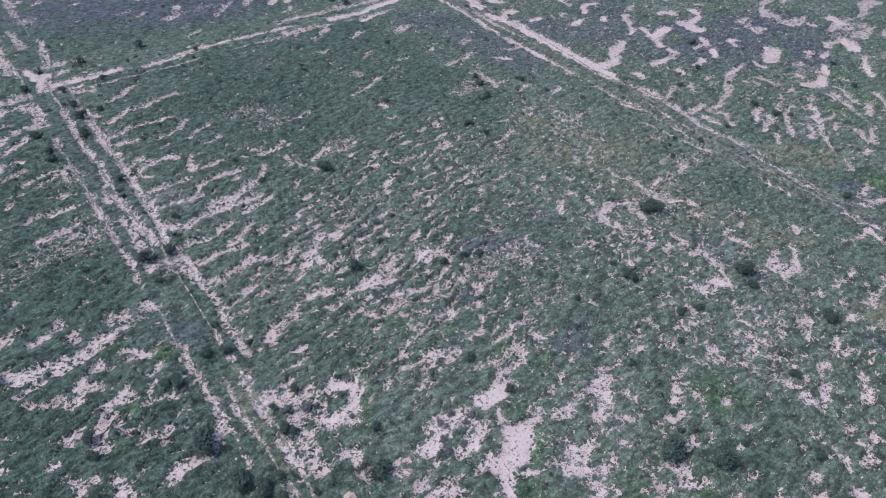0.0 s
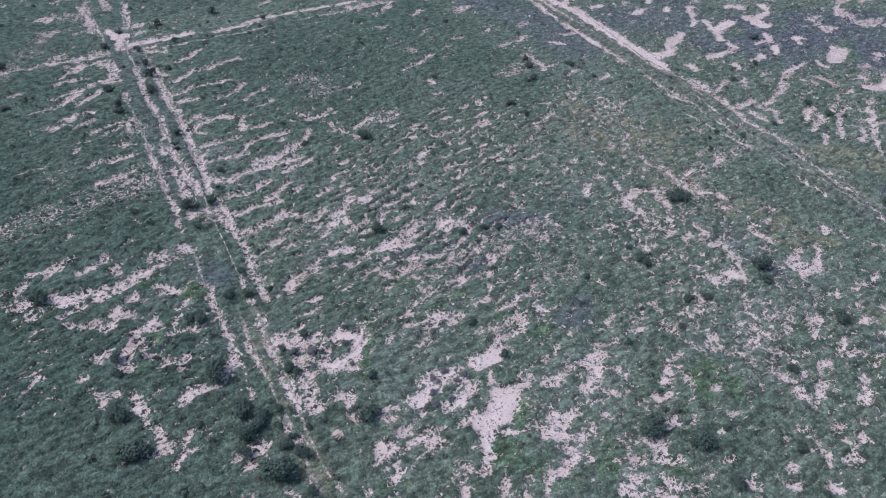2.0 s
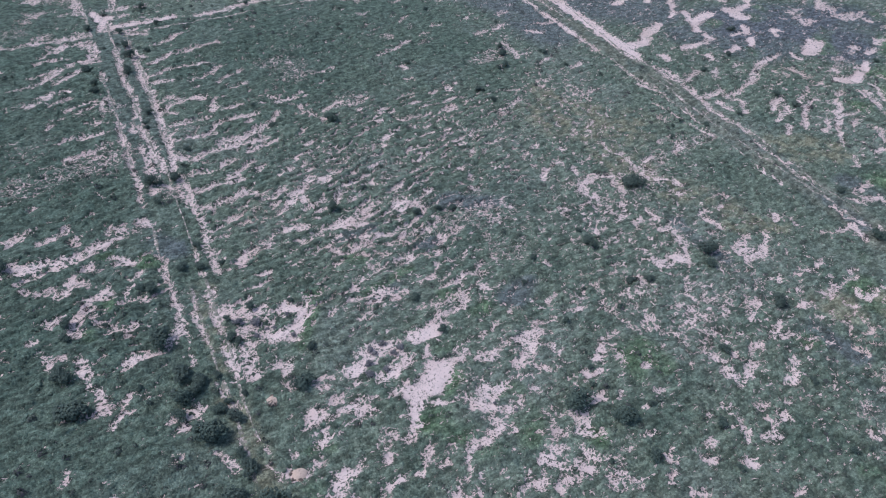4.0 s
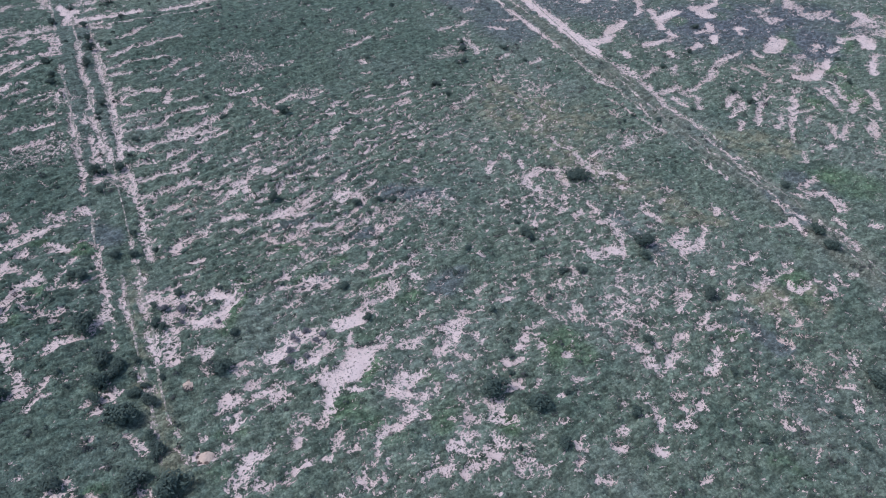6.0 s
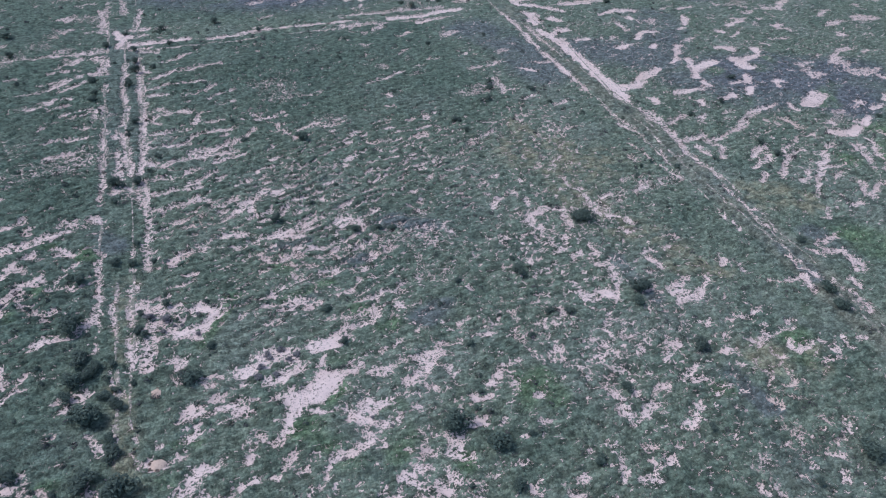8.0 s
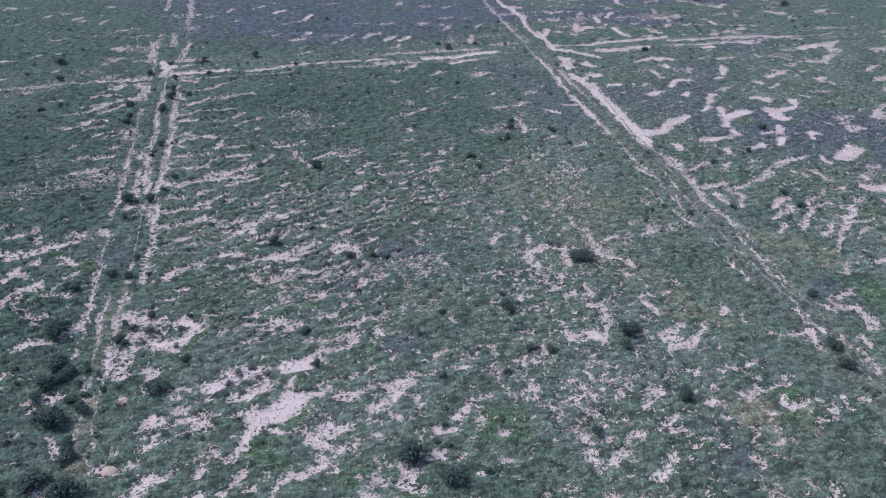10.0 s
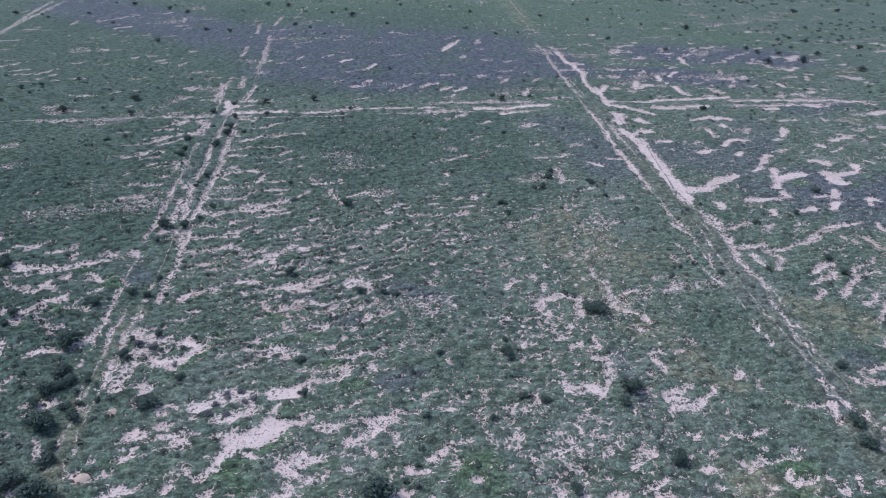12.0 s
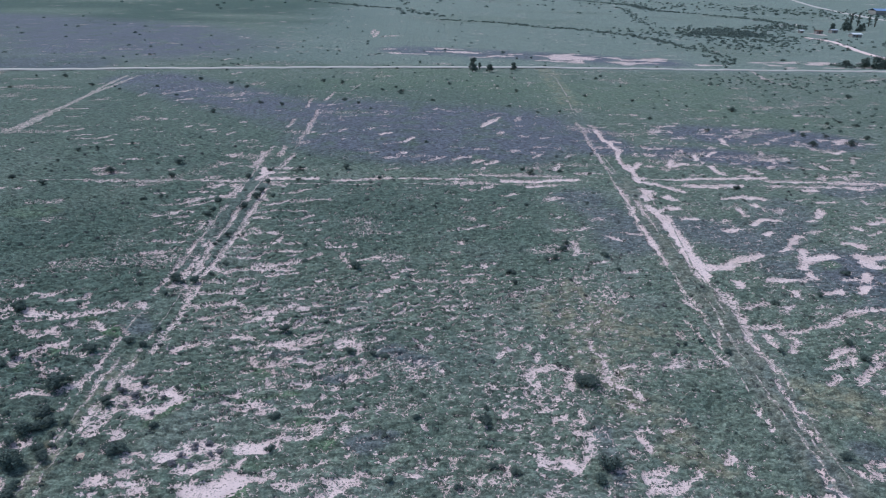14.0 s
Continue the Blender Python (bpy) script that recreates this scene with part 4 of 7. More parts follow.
pan(1.5, 106.7, 3.7, 117.1, 3.7, 127.2, 2.9, 138.3, 2.0)
pan(1.5, 106.0, -0.1, 117.5, -0.1, 125.5, 0.3)
pan(1.5, 78.7, 3.7, 88.6, 3.3)
pan(1.5, 14.5, -2.2, 24.5, 0.1, 32.5, 0.4, 41.8, 0.4)
# soil farther out on either hand, and past the gravel road
pan(2, 101.3, -49.3, 103.0, -49.3)
broken(3, 111.5, -44.5, 110.8, -47.1, 110.1, -49.7)
pan(1.8, 111.6, -49.0, 112.3, -49.2)
pan(1.4, 97.4, -57.0, 96.9, -59.2)
pan(2.8, 100.0, -58.2, 102.6, -56.9, 105.1, -55.5)
pan(1.6, 105.0, -54.2, 104.2, -54.3)
soil(1.2, 121.1, -45.7, 117.3, -48.6)
pan(1.9, 121.2, -51.8, 121.5, -53.4)
pan(1.4, 115.3, -58.8, 113.7, -60.7)
pan(1.9, 108.8, -59.7, 108.7, -60.9)
pan(2.1, 109.4, -62.5, 111.0, -62.0)
soil(1.5, 102.4, -61.7, 103.8, -61.6)
pan(3, 127.7, -53.2, 126.7, -55.7)
pan(2.9, 119.4, -60.7, 116.9, -63.4)
soil(0.75, -17.7, -55.9, -16.5, -56.1)
broken(1.2, -16.2, -55.9, -15.4, -55.6, -14.8, -56.1)
soil(0.75, -14.4, -55.3, -13.6, -55.3)
pan(1, -13.6, -57.9, -12.8, -58.0, -12.1, -57.7)
soil(0.75, -11.3, -57.2, -10.6, -56.1)
pan(1.2, -9.4, -60.7, -8.4, -60.6, -7.3, -60.5)
soil(0.62, -7.0, -60.5, -6.2, -60.4)
pan(1.1, -11.6, -61.6, -10.6, -61.5, -9.8, -61.1)
pan(0.88, -12.7, -61.8, -11.7, -62.0)
soil(1, -14.1, -61.4, -13.5, -61.1)
soil(0.75, -14.5, -62.4, -14.2, -61.7)
pan(1.5, -16.5, -60.2, -15.9, -60.7, -15.5, -61.4)
pan(1.2, -18.4, -57.9, -18.4, -57.5)
soil(1.2, -18.8, -59.4, -18.4, -60.4)
soil(0.88, -10.5, -59.6, -10.0, -58.7)
soil(0.75, -9.1, -58.0, -8.6, -57.9)
soil(0.88, -5.7, -59.6, -4.9, -59.6, -4.2, -59.8)
soil(0.75, -5.3, -58.9, -5.0, -58.8)
pan(0.88, -7.0, -63.7, -5.6, -64.5)
pan(1, -9.6, -64.1, -8.9, -64.1)
soil(0.62, -5.3, -67.3, -4.6, -67.4)
soil(0.62, -6.5, -58.1, -6.8, -59.4)
soil(0.62, -7.1, -50.8, -6.7, -51.7)
soil(0.75, -13.8, -51.2, -13.4, -51.1)
pan(1.1, -3.3, -58.3, -2.8, -58.3)
soil(0.88, -18.2, -62.6, -17.0, -62.1)
soil(0.75, -15.6, -63.8, -14.9, -63.6)
soil(0.62, -18.2, -64.9, -17.6, -64.5)
soil(0.75, -15.3, -65.2, -14.9, -65.4)
soil(0.75, -14.3, -66.1, -13.6, -66.1)
soil(0.75, -13.2, -66.0, -12.7, -65.9)
pan(1, -12.4, -66.9, -11.9, -66.8)
pan(1.2, -11.5, -65.6, -11.0, -65.8, -10.6, -65.2)
soil(0.88, -10.1, -66.7, -9.8, -66.2)
broken(1.5, -9.0, -68.9, -8.4, -68.5, -8.1, -67.9)
pan(1, -10.6, -69.9, -10.1, -69.4, -9.5, -69.0)
pan(1.2, -11.4, -71.2, -11.0, -70.8)
pan(1, -9.6, -71.6, -9.4, -71.3)
soil(0.75, -7.0, -70.6, -6.6, -69.2, -5.9, -68.6)
soil(0.88, -5.4, -71.1, -5.1, -71.1)
broken(1.2, -13.1, -70.9, -12.8, -70.4, -12.5, -70.2)
soil(0.75, -14.1, -70.3, -13.5, -70.6)
broken(1.5, -11.6, -72.2, -11.1, -73.1)
pan(0.88, -8.4, -74.3, -8.0, -74.0)
soil(0.75, -7.6, -74.6, -6.9, -74.7, -6.2, -73.6)
soil(0.75, -9.4, -72.8, -8.7, -72.8)
soil(0.75, -18.5, -70.9, -18.1, -70.7)
soil(0.88, -15.0, -72.8, -14.5, -72.7)
soil(0.75, -14.2, -74.3, -13.6, -75.9, -13.7, -76.8)
broken(1.1, -13.4, -75.7, -12.8, -75.8)
pan(1, -11.9, -77.8, -11.5, -77.8, -11.4, -78.4)
pan(1.1, 40.3, -102.6, 40.8, -102.9)
soil(0.62, 38.8, -103.4, 38.4, -103.6)
soil(0.75, 38.3, -102.4, 38.3, -103.0)
broken(0.88, 33.2, -105.0, 33.6, -105.3)
soil(0.75, 32.0, -107.0, 31.5, -107.2)
pan(1.1, 30.3, -108.2, 30.8, -108.3)
soil(0.62, 35.8, -105.0, 35.6, -106.2, 35.5, -107.0, 34.9, -107.9, 34.4, -108.5)
soil(0.75, 38.0, -106.3, 38.6, -106.1)
pan(0.75, 37.6, -107.3, 37.6, -107.8)
pan(1, 38.8, -107.8, 39.2, -107.7)
broken(1.2, 36.7, -108.6, 36.3, -108.7, 37.0, -109.1)
pan(1.6, 33.4, -109.8, 33.4, -110.3)
pan(1.6, 42.8, -105.2, 42.7, -105.8)
broken(1.2, 40.8, -106.7, 40.7, -107.3)
zone(LUSH, 2, 106.3, -40.7, 104.2, -42.8)
zone(LUSH, 2, 107.8, -54.1, 103.5, -58.5)
zone(LUSH, 2.5, 125.3, -52.2, 116.5, -59.4)
zone(LUSH, 2, 103.4, -67.8, 102.4, -68.4)
zone(LUSH, 2.5, 91.5, -74.4, 91.5, -75.3)
zone(DULL, 3, 73.6, -86.6, 74.0, -87.1)
zone(DULL, 8, 98.8, -51.4, 105.5, -46.2)
zone(DULL, 8, 113.7, -52.7, 120.0, -49.8)
zone(LUSH, 1.5, -7.9, -63.0, -7.3, -62.8)
zone(LUSH, 1.5, -4.0, -66.2, -3.4, -66.1)
zone(LUSH, 1.2, -8.3, -70.1, -8.2, -70.6)
zone(LUSH, 1.2, -10.3, -73.6, -10.2, -74.3)
zone(LUSH, 3, 14.7, -96.1, 14.8, -97.4)
zone(LUSH, 2, 19.2, -100.6, 20.3, -99.5)
zone(LUSH, 1.4, 16.9, -92.2, 16.2, -93.1)
zone(LUSH, 1.3, 17.7, -88.9, 17.1, -88.9)
zone(LUSH, 1.5, 21.1, -96.1, 21.3, -96.5)

# threads of soil along the steps beside the overgrown track
streak(0.9, 2.2, -14.1, 3.7, -15.5)
streak(0.9, 6.2, -11.8, 7.8, -11.1, 10.1, -9.0)
streak(0.9, 3.8, -18.3, 5.9, -17.4, 7.3, -16.4, 8.6, -16.3, 10.3, -16.1, 11.7, -15.2, 13.1, -14.9, 15.3, -14.8)
streak(0.9, 4.5, -22.5, 6.2, -21.5, 8.2, -21.3, 9.8, -21.6, 11.9, -21.4)
streak(0.8, 3.8, -25.3, 5.7, -25.5, 6.9, -25.0)
streak(0.8, 8.6, -26.8, 10.4, -25.9, 11.7, -25.1, 13.2, -23.6)
streak(0.8, 2.9, -22.8, 4.1, -22.7)
streak(0.7, 12.3, -28.5, 14.2, -27.2, 15.6, -26.2)
streak(1, 3.4, -31.3, 4.2, -30.8, 5.0, -30.5)
streak(1, 3.5, -33.7, 4.7, -32.8, 5.6, -31.9)
streak(0.9, 5.9, -32.4, 6.7, -31.9, 8.2, -32.0, 9.3, -32.5)
streak(0.8, 10.2, -33.5, 9.8, -35.1, 9.4, -36.8)
streak(0.7, 3.8, -34.6, 4.7, -35.5)
streak(0.7, 11.0, -33.8, 11.8, -33.2)
streak(1, 3.6, -38.5, 5.4, -38.5, 7.2, -38.4, 8.3, -38.4)
streak(1, 8.9, -40.9, 10.1, -40.6, 11.3, -40.3, 12.4, -39.9, 13.5, -40.4, 14.6, -40.5)
streak(0.7, 13.0, -31.2, 15.5, -30.9)
streak(0.7, 9.6, -37.2, 11.4, -37.3, 13.0, -37.0)
streak(0.8, 2.9, -41.0, 3.7, -40.2)
streak(1, 3.1, -42.8, 5.1, -42.9, 6.8, -43.2, 7.9, -42.9)
streak(1.1, 8.0, -46.1, 8.9, -45.3, 9.5, -45.7, 10.5, -46.0, 11.7, -45.4, 12.9, -44.9, 13.7, -44.3, 14.8, -44.4)
streak(1.2, 3.1, -47.2, 4.7, -47.9, 6.1, -47.5, 7.5, -47.1, 9.2, -47.2, 11.0, -47.2, 13.1, -46.9)
streak(0.9, 10.9, -49.0, 12.4, -48.9, 13.9, -48.5, 14.6, -48.4)
streak(1, 3.2, -51.5, 4.5, -51.1, 5.7, -51.7, 6.8, -51.5, 7.9, -50.6, 9.0, -50.3)
streak(0.9, 7.0, -53.9, 8.3, -54.0)
streak(0.9, 8.8, -53.1, 9.9, -52.2, 10.7, -51.8)
streak(0.8, 10.3, -53.8, 11.6, -53.2)
streak(0.8, 3.3, -55.5, 4.6, -55.2, 5.6, -54.4)
streak(1, 6.5, -58.6, 7.5, -57.8, 8.8, -58.0)
streak(0.7, 5.9, -54.9, 7.3, -55.0, 8.4, -55.0)
streak(0.8, 2.8, -58.5, 3.4, -58.4)
streak(1, 10.6, -59.9, 12.1, -59.0)
streak(1, 11.4, -62.1, 13.9, -59.9, 15.1, -58.7, 15.5, -58.2)
streak(0.8, 15.4, -43.5, 16.5, -42.1, 17.1, -41.1)
streak(0.7, 19.3, -38.5, 20.7, -37.8, 21.8, -36.7)
streak(0.7, 20.3, -40.8, 20.0, -42.5)
streak(0.6, 15.2, -37.6, 17.0, -38.4, 18.9, -38.5)
streak(0.7, -2.9, 7.7, -2.8, 4.8)
streak(0.7, -2.5, -7.3, -2.6, -10.8, -2.8, -14.2)
streak(0.7, -2.7, -18.7, -2.7, -20.8)
streak(0.8, -2.9, -26.6, -2.7, -29.5)
streak(0.8, -2.6, -34.8, -2.7, -39.7, -2.6, -43.5, -2.6, -46.5, -2.7, -49.8, -2.7, -53.1, -2.7, -55.6)
streak(1.5, -0.2, 5.0, 0.1, 0.7, 0.1, -2.6)
streak(1, 0.3, -10.9, 0.1, -15.5, -0.0, -20.9, 0.1, -26.0, 0.1, -29.9, -0.1, -34.2)
streak(0.7, -1.1, -35.5, -1.0, -38.0)
streak(1, -0.0, -36.8, 0.1, -40.2, 0.4, -43.4, 0.5, -46.4, 0.6, -49.3)
streak(0.8, -0.9, -42.1, -0.7, -45.9, -0.8, -48.7, -0.6, -50.8)
streak(1, 2.4, -8.2, 2.4, -14.3, 2.4, -17.7, 2.4, -22.0, 2.5, -26.1, 2.6, -30.0, 2.4, -35.4, 2.3, -39.5, 2.3, -43.5, 2.1, -46.4, 1.9, -49.2)
streak(0.8, 2.0, -51.3, 2.3, -53.5, 2.3, -57.3)
pan(1.3, -1.3, -52.5, -0.9, -53.5)
pan(1.3, -0.0, -52.4, 0.8, -53.4)
streak(0.9, -10.6, -9.2, -8.6, -8.2, -7.0, -7.2)
streak(0.9, -9.0, -6.1, -6.9, -5.6, -5.3, -5.8, -2.9, -5.9)
streak(0.7, -6.8, -13.5, -4.9, -13.7, -3.0, -14.1)
streak(0.9, -10.7, -18.2, -9.2, -16.4, -7.7, -14.9)
streak(0.8, -8.9, -19.0, -7.0, -17.8, -4.7, -16.7)
streak(0.8, -10.8, -24.0, -9.4, -22.7, -7.6, -22.6)
streak(0.6, -7.1, -30.2, -5.4, -29.2, -3.1, -27.4)
streak(0.7, -6.1, -37.3, -4.8, -36.8, -3.1, -36.6)
streak(0.6, -8.2, -41.4, -6.6, -41.0, -5.0, -40.6)
streak(0.6, -5.3, -34.1, -3.9, -34.2)
streak(0.6, -10.9, -31.1, -8.9, -30.8)
streak(0.6, -9.7, -37.3, -8.1, -36.4)
streak(1.1, -10.0, -3.2, -6.6, -3.1, -2.7, -3.3)
streak(1, -9.0, -7.0, -7.0, -6.1, -4.8, -6.1, -3.9, -7.5)
streak(0.92, -3.3, -6.4, -3.3, -10.7, -3.6, -13.2, -4.9, -13.1)
streak(0.92, -11.1, -11.7, -8.9, -11.2, -6.8, -11.5)
streak(1, -11.8, -16.4, -10.3, -15.5, -8.7, -14.6)
streak(0.92, -9.2, -19.8, -7.5, -17.8, -6.3, -16.8, -4.8, -16.4)
streak(0.92, -11.4, -23.2, -9.7, -22.6, -8.0, -22.4)
streak(0.8, -13.0, -25.4, -11.4, -25.1)
streak(0.8, -10.2, -26.0, -8.9, -25.9, -7.8, -25.0)
streak(0.69, -8.1, -28.6, -5.9, -27.6, -4.8, -27.1)
streak(0.8, -4.0, -28.0, -3.8, -30.5)
streak(0.69, -6.1, -33.6, -4.9, -33.7)
streak(0.92, -7.1, -36.9, -5.6, -36.9, -3.9, -36.6)
streak(0.92, -9.2, -41.3, -8.0, -41.4, -6.4, -40.9)
streak(0.69, -6.9, -43.1, -5.9, -42.8)
streak(0.69, -11.1, -33.3, -10.3, -32.4)
streak(0.92, -4.0, 20.0, -3.7, 17.7, -3.7, 14.8)
streak(1, -4.0, 11.4, -3.9, 6.8)
streak(1.1, 1.4, 7.1, 3.8, 6.4)
streak(0.92, 6.0, 6.4, 7.5, 6.8)
pan(1.5, 0.6, -0.7, 3.9, -0.8, 9.1, -1.0)
streak(1, 1.6, -3.7, 4.5, -3.7)
pan(1.7, -1.2, 6.9, -0.6, 1.4, -0.9, -2.1)

# threads and nets of soil over the middle field and along the straight track
streak(1, 73.3, -51.8, 72.9, -55.1, 73.4, -57.9, 72.7, -60.6)
streak(0.8, 74.1, -52.8, 73.8, -56.0)
streak(1, 72.7, -61.2, 72.4, -63.4, 71.8, -65.9, 71.6, -68.5, 71.7, -70.6, 71.7, -72.8)
streak(1.2, 72.7, -62.5, 75.0, -62.2, 77.3, -62.0)
streak(0.8, 74.3, -64.2, 74.1, -65.6, 74.4, -67.1)
streak(0.9, 76.4, -63.6, 78.4, -63.8, 80.6, -63.1, 82.7, -62.1, 85.4, -60.7)
streak(1, 76.8, -64.4, 77.5, -65.6, 76.4, -67.4, 75.6, -68.5)
streak(1.2, 83.1, -62.2, 85.8, -60.2, 87.9, -59.0, 89.6, -58.2, 91.2, -57.5)
streak(0.8, 74.4, -57.9, 76.4, -56.7, 79.0, -55.7)
streak(0.8, 79.1, -58.7, 82.2, -55.8)
streak(0.7, 85.0, -56.6, 86.5, -56.1)
streak(0.9, 79.9, -69.6, 82.4, -67.9, 83.8, -67.6, 83.4, -68.7)
streak(0.9, 78.1, -72.3, 79.8, -71.3, 81.3, -71.1, 82.2, -69.7)
streak(0.8, 76.6, -75.0, 78.7, -73.8)
streak(0.8, 79.9, -74.9, 82.3, -73.3, 84.7, -71.7, 87.0, -70.3, 88.2, -70.1)
streak(0.7, 85.6, -74.0, 82.9, -76.2, 81.5, -76.8)
streak(0.6, 89.2, -67.0, 84.3, -70.6)
pan(1, 91.1, -66.8, 93.2, -66.3)
streak(0.8, 89.6, -60.9, 90.5, -62.3)
streak(1, 92.8, -61.2, 92.5, -63.2, 92.5, -64.3)
streak(0.9, 90.9, -70.7, 89.3, -72.9, 86.4, -75.2, 83.6, -77.4, 80.7, -80.2)
streak(0.9, 92.0, -70.2, 93.9, -70.1)
streak(0.8, 86.6, -75.3, 88.6, -75.3, 90.3, -75.2)
streak(0.8, 86.3, -77.3, 87.9, -76.8)
pan(2.2, 97.0, -66.3, 96.9, -68.0, 98.6, -68.1, 101.0, -67.0)
pan(1.6, 102.3, -65.4, 102.7, -66.7, 105.8, -64.7)
pan(1.3, 98.6, -63.7, 98.6, -64.9)
streak(1, 96.6, -71.3, 95.1, -73.6, 94.3, -75.5, 93.4, -77.0)
streak(1, 99.4, -70.5, 98.2, -73.0, 96.3, -75.1)
pan(1.3, 103.5, -69.2, 102.9, -70.7)
streak(1, 94.4, -78.0, 97.2, -76.4, 98.6, -75.6)
streak(0.8, 88.4, -78.8, 88.2, -80.3, 86.6, -82.1)
streak(0.8, 86.7, -82.9, 89.2, -81.6, 91.7, -80.2)
pan(1.6, 111.6, -68.4, 108.3, -71.4, 113.5, -66.9)
streak(1.2, 102.8, -75.1, 101.0, -77.2, 98.9, -79.1)
streak(1, 92.8, -82.4, 91.5, -84.3, 94.5, -81.5)
streak(0.8, 82.9, -83.8, 84.4, -83.5)
streak(0.6, 79.9, -82.4, 78.8, -83.9, 78.0, -85.0)
streak(0.7, 88.6, -86.9, 88.5, -87.6)
streak(0.5, 70.8, -74.8, 70.4, -77.8, 70.3, -80.4)
broken(1.2, 70.9, -80.2, 71.2, -81.4)
streak(0.4, 69.6, -81.1, 69.6, -83.9, 70.0, -84.8)
streak(0.4, 65.6, -61.2, 65.7, -64.9, 66.1, -68.1, 66.8, -71.7)
streak(0.4, 67.5, -53.1, 68.1, -56.5, 68.2, -60.5, 68.2, -64.3, 67.5, -67.5)
streak(0.4, 68.3, -49.1, 68.3, -53.5, 68.9, -56.9)
streak(0.5, 67.4, -89.4, 67.5, -91.8, 67.9, -93.8, 68.8, -95.3)
streak(1, 72.5, -88.6, 73.9, -88.6, 75.5, -88.4)
streak(1.3, 72.3, -90.4, 74.0, -90.6, 74.4, -91.4, 73.9, -93.0, 73.1, -94.1)
broken(1.2, 70.7, -89.7, 71.2, -90.5)
streak(0.9, 68.2, -95.1, 68.9, -96.0, 68.9, -97.1, 68.9, -98.1, 68.5, -99.5)
streak(0.8, 66.4, -92.8, 66.2, -94.1, 65.8, -95.3)
streak(0.6, 62.5, -92.4, 64.1, -92.9, 65.7, -93.0)
streak(0.6, 70.8, -95.1, 70.8, -96.3)
streak(0.7, 74.1, -97.3, 74.2, -97.9)
streak(0.5, 66.3, -79.6, 66.2, -81.7, 66.3, -83.1)
streak(0.5, 57.5, -54.7, 60.0, -53.9, 61.7, -54.2)
streak(0.5, 67.0, -56.0, 68.3, -55.6)
streak(0.6, 63.5, -64.0, 63.7, -64.9, 63.8, -65.8)
streak(0.7, 52.0, -66.6, 51.7, -68.4, 52.1, -69.7, 53.4, -69.7)
streak(0.7, 52.5, -70.3, 52.5, -72.2, 52.4, -74.2, 52.5, -75.6, 53.6, -76.5)
streak(0.8, 46.1, -72.4, 47.2, -72.6, 48.3, -72.8)
streak(0.9, 48.0, -73.9, 48.2, -75.4, 47.9, -76.9)
streak(0.7, 43.6, -75.8, 44.7, -75.9)
streak(0.7, 42.9, -78.0, 43.9, -77.6)
streak(0.8, 59.0, -72.2, 60.2, -71.6)
streak(0.6, 54.0, -72.5, 55.5, -72.2)
streak(0.6, 52.7, -78.8, 53.1, -79.8, 54.8, -79.7)
streak(0.6, 54.4, -77.6, 55.0, -78.5)
pan(0.7, 56.8, -81.9, 57.5, -82.0)
streak(0.6, 57.9, -82.1, 58.0, -82.9)
streak(0.7, 53.7, -83.6, 52.6, -84.1)
streak(0.7, 56.1, -83.8, 55.2, -84.3)
streak(0.8, 52.4, -84.8, 52.9, -85.6, 53.4, -86.4)
streak(0.8, 51.6, -86.7, 51.9, -87.2)
streak(0.6, 60.3, -87.0, 59.8, -87.9)
streak(0.8, 59.9, -88.3, 61.1, -88.3)
streak(0.6, 61.6, -89.1, 61.4, -90.2)
streak(0.7, 45.7, -78.4, 46.5, -78.4)
streak(0.8, 44.6, -80.4, 43.7, -80.8)
streak(0.7, 47.9, -80.9, 47.8, -82.1)
streak(0.5, 45.2, -82.0, 46.2, -81.6)
streak(0.5, 40.1, -81.3, 41.7, -81.0)
streak(0.9, 46.5, -84.3, 47.7, -84.3, 47.9, -85.3)
streak(0.8, 47.6, -84.9, 47.5, -86.5, 47.0, -87.8, 45.9, -88.9, 45.2, -89.0)
pan(2, 45.2, -88.5, 45.6, -89.3)
streak(0.9, 42.8, -87.9, 43.4, -88.5)
streak(0.6, 48.8, -89.2, 50.4, -89.5)
streak(0.8, 51.5, -90.5, 52.9, -90.6)
streak(0.9, 51.3, -91.9, 52.7, -92.1, 54.5, -91.4)
streak(0.7, 52.4, -89.8, 54.5, -89.2)
streak(0.6, 56.5, -90.1, 53.5, -92.5)
streak(0.7, 36.6, -30.0, 38.8, -29.1, 41.3, -27.8, 43.2, -26.6)
streak(0.7, 38.5, -34.8, 38.7, -36.0)
broken(0.9, 37.1, -39.5, 38.0, -39.5)
streak(0.8, 56.1, -33.8, 57.0, -35.2, 56.7, -37.5, 55.8, -40.2)
streak(0.6, 56.7, -39.4, 58.9, -39.2)
streak(0.6, 58.0, -43.4, 60.3, -42.2)
pan(0.8, 63.8, -38.9, 65.0, -38.7)
streak(0.6, 61.9, -46.3, 63.6, -45.9)
streak(0.6, 51.3, -42.0, 52.9, -41.8)
pan(0.8, 53.7, -49.1, 54.3, -49.7)
streak(0.5, 47.6, -48.3, 50.4, -49.2)
streak(0.6, 47.6, -52.6, 49.3, -52.0)
streak(0.5, 44.0, -54.2, 44.8, -53.7)
streak(0.7, 21.0, -42.5, 21.4, -44.0, 21.3, -45.3, 21.9, -46.0)
streak(0.8, 23.1, -43.3, 24.1, -42.5, 25.6, -41.9)
streak(0.6, 27.9, -43.3, 29.5, -42.5)
streak(0.5, 26.8, -45.5, 28.6, -45.1)
streak(0.6, 29.3, -47.6, 30.4, -46.3)
streak(0.5, 27.3, -48.9, 28.8, -49.1)
